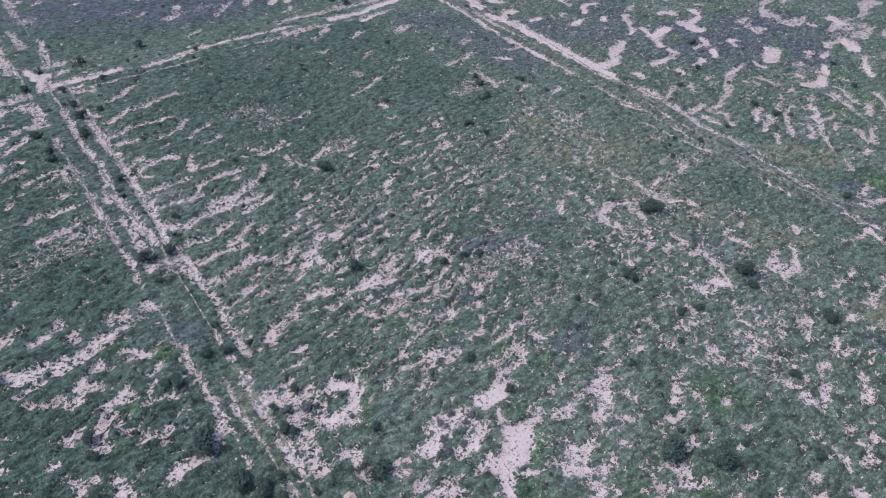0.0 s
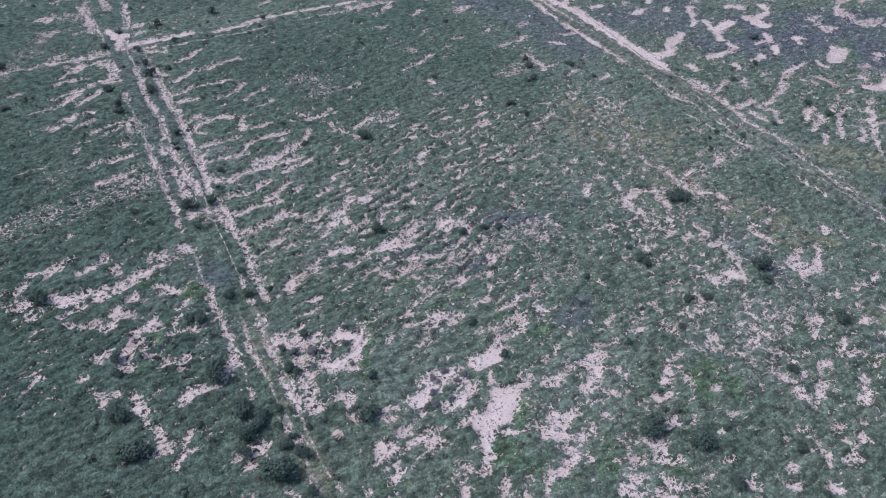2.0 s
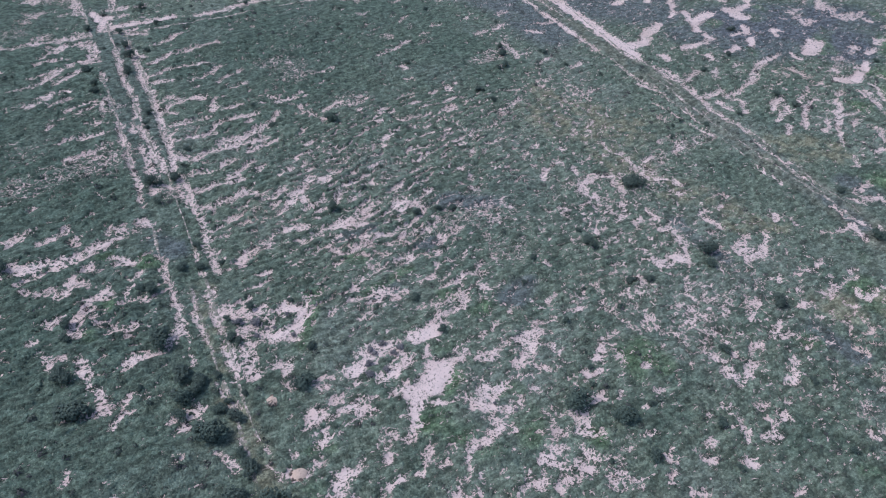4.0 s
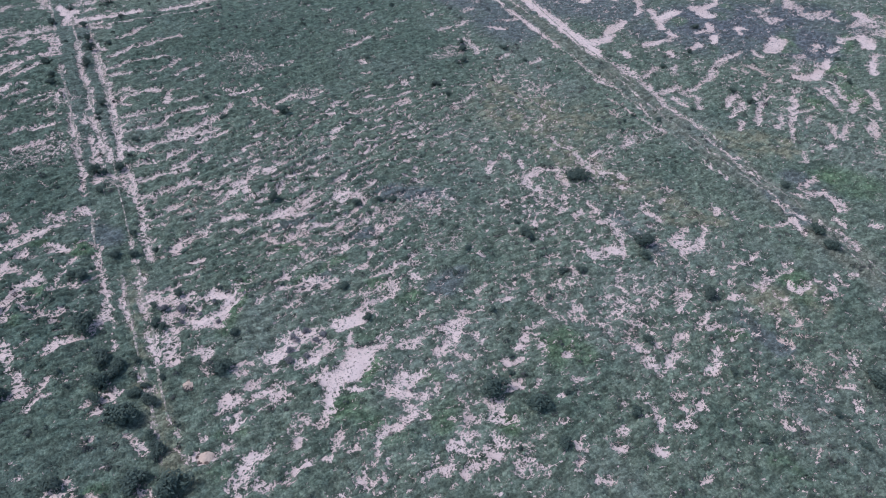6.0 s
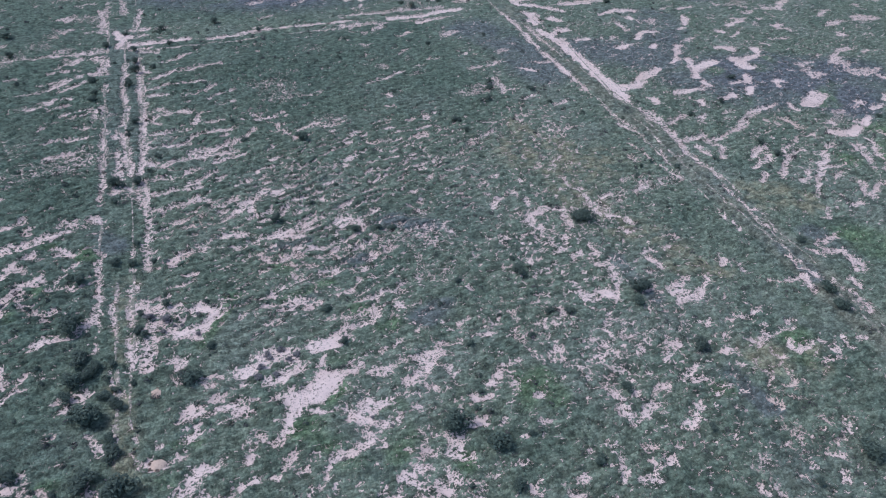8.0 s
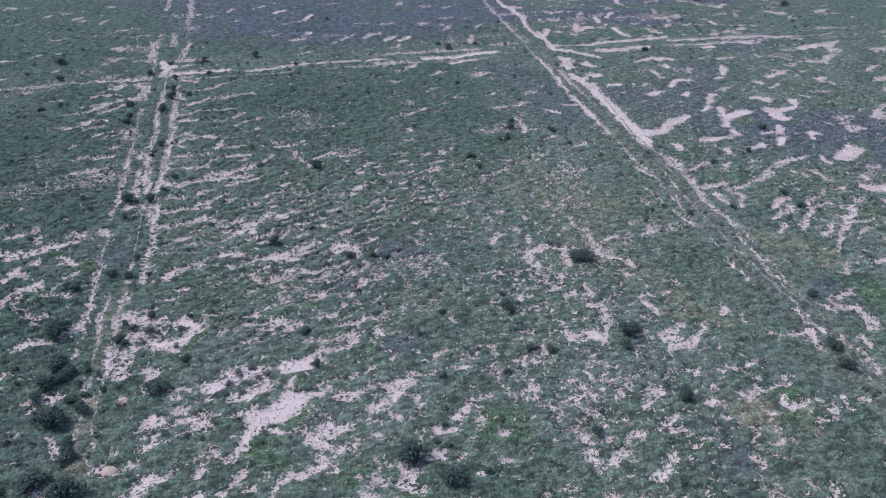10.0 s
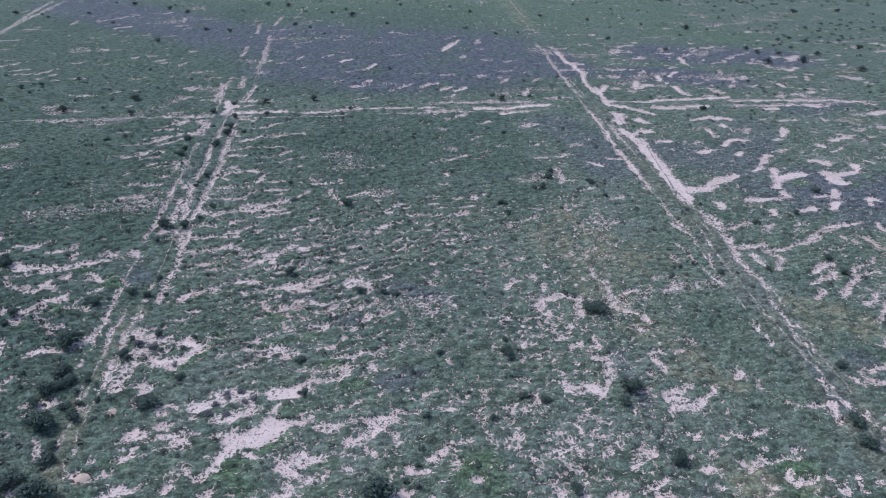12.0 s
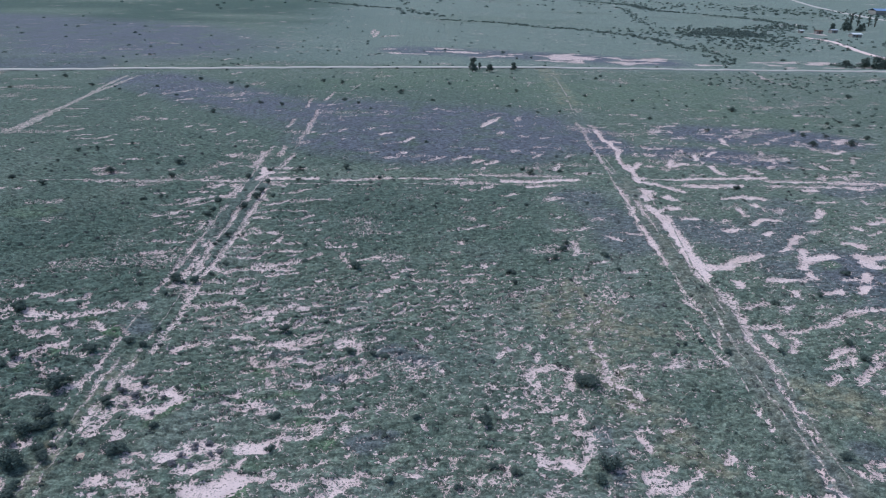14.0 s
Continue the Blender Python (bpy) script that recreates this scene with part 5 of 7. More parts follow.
streak(0.5, 24.4, -47.9, 25.4, -47.5)
streak(0.4, 32.2, -49.7, 34.2, -49.8)
streak(0.5, 36.7, -51.8, 37.4, -51.2)
streak(0.4, 35.3, -48.1, 36.6, -48.1)
streak(0.6, 26.1, -54.4, 27.1, -53.6, 28.5, -53.1)
broken(0.8, 25.9, -55.1, 26.8, -54.7)
streak(0.6, 29.3, -55.1, 30.4, -55.3)
streak(0.5, 34.1, -56.8, 35.0, -56.2)
streak(0.5, 31.8, -51.8, 32.0, -53.1)
streak(0.5, 37.8, -57.4, 38.6, -56.6)
broken(0.9, 17.8, -50.6, 18.4, -50.6)
streak(0.5, 15.4, -54.0, 16.1, -53.6)
streak(0.5, 15.6, -55.5, 16.6, -54.6)
streak(0.8, 12.9, -55.7, 14.3, -55.4)
streak(0.8, 16.5, -58.7, 17.9, -58.7, 18.9, -58.2)
streak(0.9, 12.4, -60.7, 13.8, -60.1, 15.4, -58.9, 16.0, -58.2)
streak(1, 11.8, -61.7, 13.4, -61.8)
streak(0.9, 13.5, -63.7, 14.5, -63.6, 15.7, -62.9)
streak(0.8, 17.1, -63.5, 17.8, -62.6)
streak(0.8, 18.1, -64.6, 18.9, -64.4, 19.9, -64.2)
pan(1, 14.1, -65.0, 15.4, -64.9)
streak(0.6, 23.5, -61.9, 25.2, -62.0)
streak(0.6, 23.0, -59.2, 24.2, -58.8)
streak(1, 18.3, -67.1, 19.8, -66.6, 20.8, -66.5)
streak(1, 15.6, -67.6, 17.4, -67.9, 18.8, -67.6)
streak(0.9, 22.3, -69.0, 23.5, -68.4, 24.6, -68.2, 24.9, -69.0)
streak(0.8, 24.6, -68.2, 25.5, -67.4)
streak(0.5, 37.6, -68.9, 38.5, -68.6, 39.3, -68.6)
streak(0.7, 40.9, -70.0, 41.7, -69.0)
streak(0.6, 41.8, -69.0, 43.4, -68.3, 44.7, -67.5)
streak(0.6, 43.2, -63.8, 44.2, -63.1)
streak(0.6, 46.3, -65.2, 46.8, -65.4)
streak(0.5, 41.2, -65.1, 42.0, -64.7)
streak(0.6, 45.0, -69.8, 44.9, -71.1)
streak(1, 43.3, -73.8, 44.6, -73.0, 45.5, -72.8, 46.3, -72.8)
streak(0.8, 43.0, -74.9, 44.2, -74.2)
streak(0.6, 41.8, -76.9, 42.7, -76.7)
streak(0.5, 39.2, -76.2, 40.0, -76.0)
streak(0.5, 34.0, -73.3, 34.5, -73.2)
streak(0.5, 33.8, -71.3, 34.5, -71.2)
streak(0.5, 35.0, -59.2, 35.9, -58.9)
streak(0.5, 36.3, -60.6, 35.5, -61.8)
streak(0.5, 37.0, -61.7, 37.9, -61.4)

# streaks and specks too small to name: thin soil below the steps, a net of veins elsewhere
def rank(v):
    """How much of the land lies below each value, from 0 to 1."""
    order = np.sort(v.ravel()[::37])
    return np.interp(v, order, np.linspace(0, 1, len(order)))


def corridor(x, y):
    """The smooth bed of the overgrown track."""
    return np.clip((3.2 - np.abs(x + 0.1)) / 1.0, 0, 1) * np.clip((12 - y) / 6, 0, 1)


bed = corridor(GX, GY)
beside = np.clip((GX - 2) / 3, 0, 1) * np.clip((34 - GX) / 14, 0, 1) * np.clip((GY + 56) / 10, 0, 1) * np.clip((-6 - GY) / 4, 0, 1)
beside += 0.45 * np.clip((-3 - GX) / 2, 0, 1) * np.clip((GX + 26) / 10, 0, 1) * np.clip((GY + 75) / 10, 0, 1) * np.clip((-6 - GY) / 4, 0, 1)
SPECK *= 1 - 0.8 * np.clip((-8 - GX) / 6, 0, 1) * np.clip((GY + 58) / 10, 0, 1) * np.clip((25 - GY) / 15, 0, 1)
stepped = np.clip((24 - GX) / 10, 0, 1) * np.clip((GX + 40) / 20, 0, 1) * np.clip((GY + 62) / 10, 0, 1) * np.clip((2 - GY) / 6, 0, 1)
SPECK = np.maximum(SPECK, 0.9 * beside) * (1 - 0.55 * stepped)
SPECK = np.maximum(SPECK, 0.72 * np.clip((GX - 77) / 3, 0, 1) * np.clip((170 - GX) / 30, 0, 1) * np.clip((GY + 85) / 15, 0, 1) * np.clip((4 - GY) / 5, 0, 1))
SPECK = np.maximum(SPECK, 0.74 * np.clip((GX - 6) / 6, 0, 1) * np.clip((66 - GX) / 8, 0, 1) * np.clip((-30 - GY) / 15, 0, 1))
thick = np.clip((GX - 10) / 8, 0, 1) * np.clip((58 - GX) / 10, 0, 1) * np.clip((GY + 48 + 0.15 * (GX - 20)) / 10, 0, 1)
SPECK *= (1 - 0.4 * thick) * (1 - 0.3 * np.clip((-5 - GX) / 4, 0, 1) * np.clip((-58 - GY) / 8, 0, 1))
axis = np.interp(GY, (-106, -88, -67, -43, -23, -2), (66.5, 68.5, 70, 71.5, 73.5, 74))
worn = np.clip((2.6 - np.abs(GX - axis)) / 0.8, 0, 1) * np.clip((6 - GY) / 6, 0, 1)
SPECK *= (1 - 0.9 * bed) * (1 - 0.8 * worn) * (1 - 0.6 * np.clip((GY - 4) / 6, 0, 1))
step = terraces(GX, GY)
gate = rank(layered(along * 0.75, over, 1.2, 37, 2))
ripple = np.clip((step - 1) / 0.175 + 2.9 * (gate - 1 + np.clip(0.88 * SPECK * (0.5 + 1.0 * layered(GX, GY, 6, 51, 2)), 0, 1)) + 0.25, -1, 0.55)
vein = 1 - np.abs(2 * layered(GX, GY, 1.3, 41, 3) - 1) * 4.0
mottle = rank(vein + 0.3 * layered(GX, GY, 0.55, 45, 1) + 0.35 * layered(GX, GY, 4.0, 47, 2))
share = 0.25 * (0.45 + 0.55 * np.clip((GY + 70) / 20, 0, 1) + 0.7 * np.clip((GX - 20) / 6, 0, 1) * np.clip((64 - GX) / 6, 0, 1) * np.clip((GY + 104) / 8, 0, 1)) * SPECK ** 2 * (0.2 + 1.6 * layered(GX, GY, 7, 53, 2))
mottle = np.clip((mottle - 1 + share) * 9.0, -0.95 + 0.3 * np.clip(SPECK, 0, 1), 0.40)
west = np.clip((40 - GX) / 25, 0, 1) * np.clip((GY + 92) / 14, 0, 1) + np.clip((GY + 76) / 22, 0, 1) * np.clip((56 - GX) / 16, 0, 1) + np.clip((GY - 2) / 6, 0, 1)
west = np.clip(west, 0, 1)
bare = np.maximum(bare, west * ripple + (1 - west) * (mottle - 0.2))
# broader patches past the cross track
broad = rank(layered(along * 0.55, over, 2.9, 141, 3))
open_land = np.clip((GX - 78) / 3, 0, 1) * np.clip((GY - 5) / 3, 0, 1) * np.clip((95 - GY) / 35, 0, 1) + 0.2 * np.clip((GX - 8) / 4, 0, 1) * np.clip((70 - GX) / 4, 0, 1) * np.clip((GY - 8) / 5, 0, 1) * np.clip((75 - GY) / 30, 0, 1)
open_land += 0.45 * np.clip((-4 - GX) / 6, 0, 1) * np.clip((GX + 150) / 60, 0, 1) * np.clip((GY + 30) / 20, 0, 1) * np.clip((120 - GY) / 40, 0, 1)
open_land += 2.2 * np.clip((GX - 112 - 0.25 * GY - 8) / 12, 0, 1) * np.clip((200 - GX) / 30, 0, 1) * np.clip((GY + 75) / 15, 0, 1) * np.clip((2 - GY) / 5, 0, 1)
bare = np.maximum(bare, np.clip((broad - 1 + 0.07 * open_land) * 15, -1, 0.5))
# the worn land past the gravel road
WASTE = np.zeros(GX.shape)
zone(WASTE, 34, 30, 238, 90, 228, 146, 214)
zone(WASTE, 24, 172, 208, 220, 218, 262, 224)
zone(DULL, 36, 30, 238, 90, 228, 146, 214)
# cloud shadow on the far left, put into the plants as mauve
zone(DULL, 130, -260, 340, -150, 300, -115, 235)
patches = rank(layered(GX * 0.45 + 0.15 * GY, GY - 0.2 * GX, 6.0, 151, 2))
bare = np.maximum(bare, np.clip((patches - 1 + 0.34 * WASTE) * 7, -1, 0.7))
ragged = layered(GX, GY, 0.7, 55, 3) - 0.5
bare = np.clip(bare - 0.12 + (1.3 - 0.6 * stepped) * ragged * np.clip(1.1 - np.abs(bare), 0.15, 1), -1, 0.9)

DENSE_AND_SHADE = np.maximum(0.4 * DENSE_AND_SHADE, (0.7 + 0.3 * np.clip((GY + 70) / 20, 0, 1)) * np.clip((-GX + 6) / 14, 0, 1) * np.clip((20 - GY) / 80, 0.55, 1) * np.clip((170 - GY) / 60, 0, 1))
DENSE_AND_SHADE = np.maximum(DENSE_AND_SHADE, 0.68 * np.clip((GX - 4) / 4, 0, 1) * np.clip((64 - GX) / 12, 0, 1) * np.clip((GY + 60) / 35, 0, 1) * np.clip((-1 - GY) / 3, 0, 1))
DENSE_AND_SHADE *= 0.45 + 1.0 * layered(GX, GY, 12, 57, 2)
STRAW *= 0.6 * np.clip(layered(GX, GY, 1.2, 59) * 3.0 - 1.0, 0, 1)
DENSE_AND_SHADE = np.maximum(DENSE_AND_SHADE, (0.5 - 0.35 * np.clip((GX - 60) / 20, 0, 1)) * np.clip((GY - 4) / 8, 0, 1) * np.clip((170 - GY) / 60, 0, 1))
# the same far-left cloud shadow, painted in as deeper green
DENSE_AND_SHADE = np.maximum(DENSE_AND_SHADE, 1.1 * np.clip((GY - 165) / 20, 0, 1) * np.clip((20 - GX) / 60, 0, 1) * np.clip(layered(GX, GY, 90, 67, 2) * 2.2 - 0.35, 0, 1))
DENSE_AND_SHADE = np.clip(DENSE_AND_SHADE + 0.75 * MAUVE * np.clip(GY / 20, 0, 1), 0, 1)
LUSH *= np.clip(layered(GX, GY, 4, 61) * 2.2 - 0.35, 0, 1)
MAUVE *= np.clip(layered(GX, GY, 9, 65) * 2.6 - 0.15, 0, 1)
LUSH *= 0.78 - 0.53 * np.clip((GY + 40) / 60, 0, 1)
MAUVE *= (0.85 - 0.7 * np.clip((-GY - 30) / 30, 0, 1) * np.clip((78 - GX) / 6, 0, 1)) * (1 - LUSH)
MAUVE *= 1 - 0.15 * np.clip(GY / 20, 0, 1)
MAUVE = np.maximum(MAUVE, DULL * (0.6 + 0.4 * np.clip((GY - 6) / 8, 0, 1)) * np.clip(layered(GX, GY, 5, 63) * 2.6 - 0.3, 0, 1))
MAUVE = np.maximum(MAUVE, np.maximum(0.18 * bed * np.clip((GY + 60) / 15, 0, 1), 0.22 * worn))
STRAW = np.maximum(STRAW, 0.38 * worn * np.clip(layered(GX, GY, 1.6, 59) * 2.4 - 0.5, 0, 1))
VEINS = np.clip(1.25 * SPECK, 0, 1) * np.clip((2 - GY) / 30, 0, 1) * (1 - bed) * (1 - worn) * (1 - 0.6 * stepped)
VEINS *= (1 - 0.75 * thick) * (1 - 0.4 * np.clip((-4 - GX) / 4, 0, 1))
# how much distance haze is painted into the far plants
FAR_HAZE = 0.5 * np.clip((GY - 172) / 15, 0, 1) * np.clip((GX + 90) / 60, 0, 1) * np.clip(layered(GX, GY, 70, 69, 2) * 2.0, 0.3, 1)
swell = (layered(GX, GY, 14, 71, 3) - 0.5) * 0.5 + (layered(GX, GY, 1.1, 75, 2) - 0.5) * 0.56 * np.clip(0.8 - bare, 0.15, 1)
sunk = np.clip((bare + 0.35) / 0.6, 0, 1)
swell += 0.20 * west * (1 - step) ** 1.5 * np.clip((70 - GY) / 60, 0, 1) * (1 - bed)
GZ = swell - (0.18 + 0.06 * stepped) * sunk * sunk * (3 - 2 * sunk)


def sheet(name, x, y, z, layers, material):
    """A mesh over a net of rows and columns of places."""
    rows, cols = x.shape
    mesh = bpy.data.meshes.new(name)
    mesh.vertices.add(rows * cols)
    mesh.vertices.foreach_set("co", np.stack([x, y, z], -1).astype(np.float32).ravel())
    k = np.arange(rows * cols).reshape(rows, cols)
    quads = np.stack([k[:-1, :-1], k[:-1, 1:], k[1:, 1:], k[1:, :-1]], -1).reshape(-1, 4)
    mesh.loops.add(quads.size)
    mesh.loops.foreach_set("vertex_index", quads.ravel().astype(np.int32))
    mesh.polygons.add(len(quads))
    mesh.polygons.foreach_set("loop_start", np.arange(0, quads.size, 4, dtype=np.int32))
    mesh.polygons.foreach_set("use_smooth", np.ones(len(quads), dtype=bool))
    mesh.update(calc_edges=True)
    for key, values in layers.items():
        mesh.attributes.new(key, "FLOAT", "POINT").data.foreach_set("value", values.astype(np.float32).ravel())
    mesh.materials.append(material)
    return new(name, mesh)


ground = sheet("ground", GX, GY, GZ, {"bare": bare, "lush": LUSH, "mauve": MAUVE, "dense_and_shade": DENSE_AND_SHADE, "straw": STRAW, "pale": FAR_HAZE, "veins": VEINS}, MAT_GROUND)
tagged(ground, "semi-arid plain of grey-green plants with bare pale soil patches", "ground", kind="structure")


def cell(x, y):
    """Row and column of the land's net at a place, for arrays too."""
    return (np.clip(np.searchsorted(ys, y), 1, NY - 1), np.clip(np.searchsorted(xs, x), 1, NX - 1))


def land(x, y):
    j, i = cell(x, y)
    u, v = (x - xs[i - 1]) / (xs[i] - xs[i - 1]), (y - ys[j - 1]) / (ys[j] - ys[j - 1])
    return (GZ[j - 1, i - 1] * (1 - u) + GZ[j - 1, i] * u) * (1 - v) + (GZ[j, i - 1] * (1 - u) + GZ[j, i] * u) * v


# the mat of low plants: small tufts of splayed leaves wherever the soil is covered
def tufts(name, count, size, seed, label):
    """Thick about the near fields, thinning out towards the distance."""
    r = np.random.RandomState(seed)
    y = -124 + 210 * r.rand(count) ** 2.1
    x = 32 + (y + 190) * 0.80 * np.sign(r.rand(count) - 0.5) * r.rand(count) ** 1.25
    j, i = cell(x, y)
    keep = bare[j, i] + 0.7 * (r.rand(count) - 0.5) < -0.22
    x, y, j, i = x[keep], y[keep], j[keep], i[keep]
    n, blades = len(x), 3
    z = land(x, y)
    s = size * r.uniform(0.55, 1.35, n) * (1 + (y + 124) * 0.004)
    co = np.zeros((n, blades, 4, 3), np.float32)
    start = r.uniform(0, 6.283, n)
    for b in range(blades):
        a = start + b * 6.283 / blades + r.uniform(-0.4, 0.4, n)
        out, rise, wide = s * r.uniform(0.5, 1.0, n), s * r.uniform(0.12, 0.45, n), s * r.uniform(0.22, 0.42, n)
        ca, sa = np.cos(a), np.sin(a)
        for k, (f, g, h) in enumerate(((0.0, 0.0, -0.15), (0.55, 0.5, 0.75), (1.0, 0.0, 0.55), (0.55, -0.5, 0.75))):
            co[:, b, k, 0] = x + ca * out * f - sa * wide * g * 2
            co[:, b, k, 1] = y + sa * out * f + ca * wide * g * 2
            co[:, b, k, 2] = z + rise * h
    mesh = bpy.data.meshes.new(name)
    total = n * blades * 4
    mesh.vertices.add(total)
    mesh.vertices.foreach_set("co", co.ravel())
    mesh.loops.add(total)
    mesh.loops.foreach_set("vertex_index", np.arange(total, dtype=np.int32))
    mesh.polygons.add(n * blades)
    mesh.polygons.foreach_set("loop_start", np.arange(0, total, 4, dtype=np.int32))
    mesh.update(calc_edges=True)
    for key, values in (("lush", LUSH), ("mauve", MAUVE), ("dense_and_shade", DENSE_AND_SHADE), ("straw", STRAW)):
        mesh.attributes.new(key, "FLOAT", "POINT").data.foreach_set("value", np.repeat(values[j, i], blades * 4).astype(np.float32))
    mesh.materials.append(MAT_TUFT)
    return tagged(new(name, mesh), label, "plants", kind="stuff")


tufts("ground_plants", 50000, 0.17, 5, "low grey-green plants covering the plain")


def clump_mounds(name, count, seed, label):
    """Low rounded plants side by side: six-sided mounds of uneven outline, sparser towards the distance."""
    r = np.random.RandomState(seed)
    y = -124 + 108 * r.rand(count)
    west, east = -22 - (y + 124) * 0.5, 78 + (y + 124) * 0.75
    x = west + (east - west) * r.rand(count)
    j, i = cell(x, y)
    keep = (r.rand(count) < (40 / (y + 164)) ** 0.9) & (bare[j, i] + 0.55 * (r.rand(count) - 0.5) < 0.02)
    x, y, j, i = x[keep], y[keep], j[keep], i[keep]
    n, sides = len(x), 6
    room = np.clip(0.75 - bare[j, i], 0.35, 1.2)
    s = r.uniform(0.06, 0.17, n) * room * (1 + (y + 124) * 0.004)
    z = land(x, y)
    co = np.zeros((n, sides + 1, 3), np.float32)
    lean = r.uniform(-0.25, 0.25, (2, n)) * s
    co[:, 0] = np.stack([x + lean[0], y + lean[1], z + s * r.uniform(0.6, 1.1, n)], -1)
    start = r.uniform(0, 6.283, n)
    for k in range(sides):
        a = start + 6.283 * k / sides
        w = s * r.uniform(0.7, 1.25, n)
        co[:, k + 1] = np.stack([x + np.cos(a) * w, y + np.sin(a) * w, z - 0.05], -1)
    base = np.arange(n)[:, None, None] * (sides + 1)
    tri = np.array([(0, k + 1, (k + 1) % sides + 1) for k in range(sides)])[None] + base
    mesh = bpy.data.meshes.new(name)
    mesh.vertices.add(n * (sides + 1))
    mesh.vertices.foreach_set("co", co.ravel())
    mesh.loops.add(tri.size)
    mesh.loops.foreach_set("vertex_index", tri.ravel().astype(np.int32))
    mesh.polygons.add(n * sides)
    mesh.polygons.foreach_set("loop_start", np.arange(0, tri.size, 3, dtype=np.int32))
    mesh.polygons.foreach_set("use_smooth", np.ones(n * sides, dtype=bool))
    mesh.update(calc_edges=True)
    for key, values in (("lush", LUSH), ("mauve", MAUVE), ("dense_and_shade", DENSE_AND_SHADE), ("straw", STRAW)):
        mesh.attributes.new(key, "FLOAT", "POINT").data.foreach_set("value", np.repeat(values[j, i], sides + 1).astype(np.float32))
    mesh.materials.append(MAT_MOUND)
    return tagged(new(name, mesh), label, "plants", kind="stuff")


clump_mounds("mounded_plants", 235000, 6, "low mounded grey-green plants side by side")


# low cushion plants that stand a little above the mat
def cushions(name, count, seed, label):
    r = np.random.RandomState(seed)
    y = -122 + 150 * r.rand(count) ** 1.7
    x = 24 + (y + 190) * 0.66 * r.uniform(-1, 1, count)
    j, i = cell(x, y)
    keep = (bare[j, i] < 0.35) & (layered(x, y, 11, 81, 2) + 0.25 * r.rand(count) > 0.55)
    x, y = x[keep], y[keep]
    n, leaves = len(x), 34
    z, s = land(x, y), r.uniform(0.16, 0.42, n) * (1 + (y + 122) * 0.003)
    d = r.normal(size=(n, leaves, 3))
    d /= np.linalg.norm(d, axis=-1, keepdims=True)
    d[..., 2] = np.abs(d[..., 2]) * 0.75
    middle = np.stack([x, y, z], -1)[:, None] + d * (s * 0.95)[:, None, None] * r.uniform(0.6, 1.05, (n, leaves, 1))
    side = np.cross(d, r.normal(size=(n, leaves, 3)))
    side /= np.linalg.norm(side, axis=-1, keepdims=True) + 1e-6
    other = np.cross(side, d)
    w = (s[:, None] * r.uniform(0.16, 0.34, (n, leaves)))[..., None]
    co = np.stack([middle - side * w, middle - other * w * 0.6, middle + side * w, middle + other * w * 0.6], 2).astype(np.float32)
    mesh = bpy.data.meshes.new(name)
    total = n * leaves * 4
    mesh.vertices.add(total)
    mesh.vertices.foreach_set("co", co.ravel())
    mesh.loops.add(total)
    mesh.loops.foreach_set("vertex_index", np.arange(total, dtype=np.int32))
    mesh.polygons.add(n * leaves)
    mesh.polygons.foreach_set("loop_start", np.arange(0, total, 4, dtype=np.int32))
    mesh.update(calc_edges=True)
    mesh.materials.append(MAT_CUSHION)
    return tagged(new(name, mesh), label, "plants", kind="stuff")


cushions("cushion_plants", 2600, 9, "small dark cushion plants dotted over the plain")

# ---- shrubs ----
def link_mesh(name, bm, material, parent=None, label=""):
    mesh = bpy.data.meshes.new(name)
    bm.to_mesh(mesh)
    bm.free()
    mesh.materials.append(material)
    ob = new(name, mesh)
    ob.parent = parent
    return tagged(ob, label)


def part(name, bm, material, parent, label=""):
    return link_mesh(name, bm, material, parent, label)


def limb(bm, a, b, ra, rb, sides=5):
    """A tapered branch from a to b."""
    a, b = Vector(a), Vector(b)
    q = (b - a).to_track_quat("Z", "Y")
    rings = []
    for p, r in ((a, ra), (b, rb)):
        rings.append([bm.verts.new(p + q @ Vector((r * math.cos(6.2832 * k / sides), r * math.sin(6.2832 * k / sides), 0))) for k in range(sides)])
    for k in range(sides):
        bm.faces.new((rings[0][k], rings[0][(k + 1) % sides], rings[1][(k + 1) % sides], rings[1][k]))
    bm.faces.new(rings[1])


def leaf_crown(bm, rnd, clumps, leaves, size):
    """Many small leaves round a number of twig ends, uneven and with gaps."""
    for cx, cy, cz, cr in clumps:
        for _ in range(leaves):
            d = Vector((rnd.gauss(0, 1), rnd.gauss(0, 1), rnd.gauss(0, 0.8)))
            d = d.normalized() * cr * rnd.uniform(0.45, 1.08)
            p = Vector((cx, cy, cz)) + d
            p.z = max(p.z, 0.03)
            n = (d.normalized() + Vector((rnd.uniform(-0.8, 0.8), rnd.uniform(-0.8, 0.8), rnd.uniform(0, 1.0)))).normalized()
            q = n.to_track_quat("Z", "Y") @ Euler((0, 0, rnd.uniform(0, 6.28))).to_quaternion()
            s = size * rnd.uniform(0.6, 1.4)
            vs = [bm.verts.new(p + q @ Vector(v)) for v in ((-s, 0, 0), (0, -s * 0.45, s * 0.12), (s, 0, 0), (0, s * 0.45, s * 0.12))]
            bm.faces.new(vs)


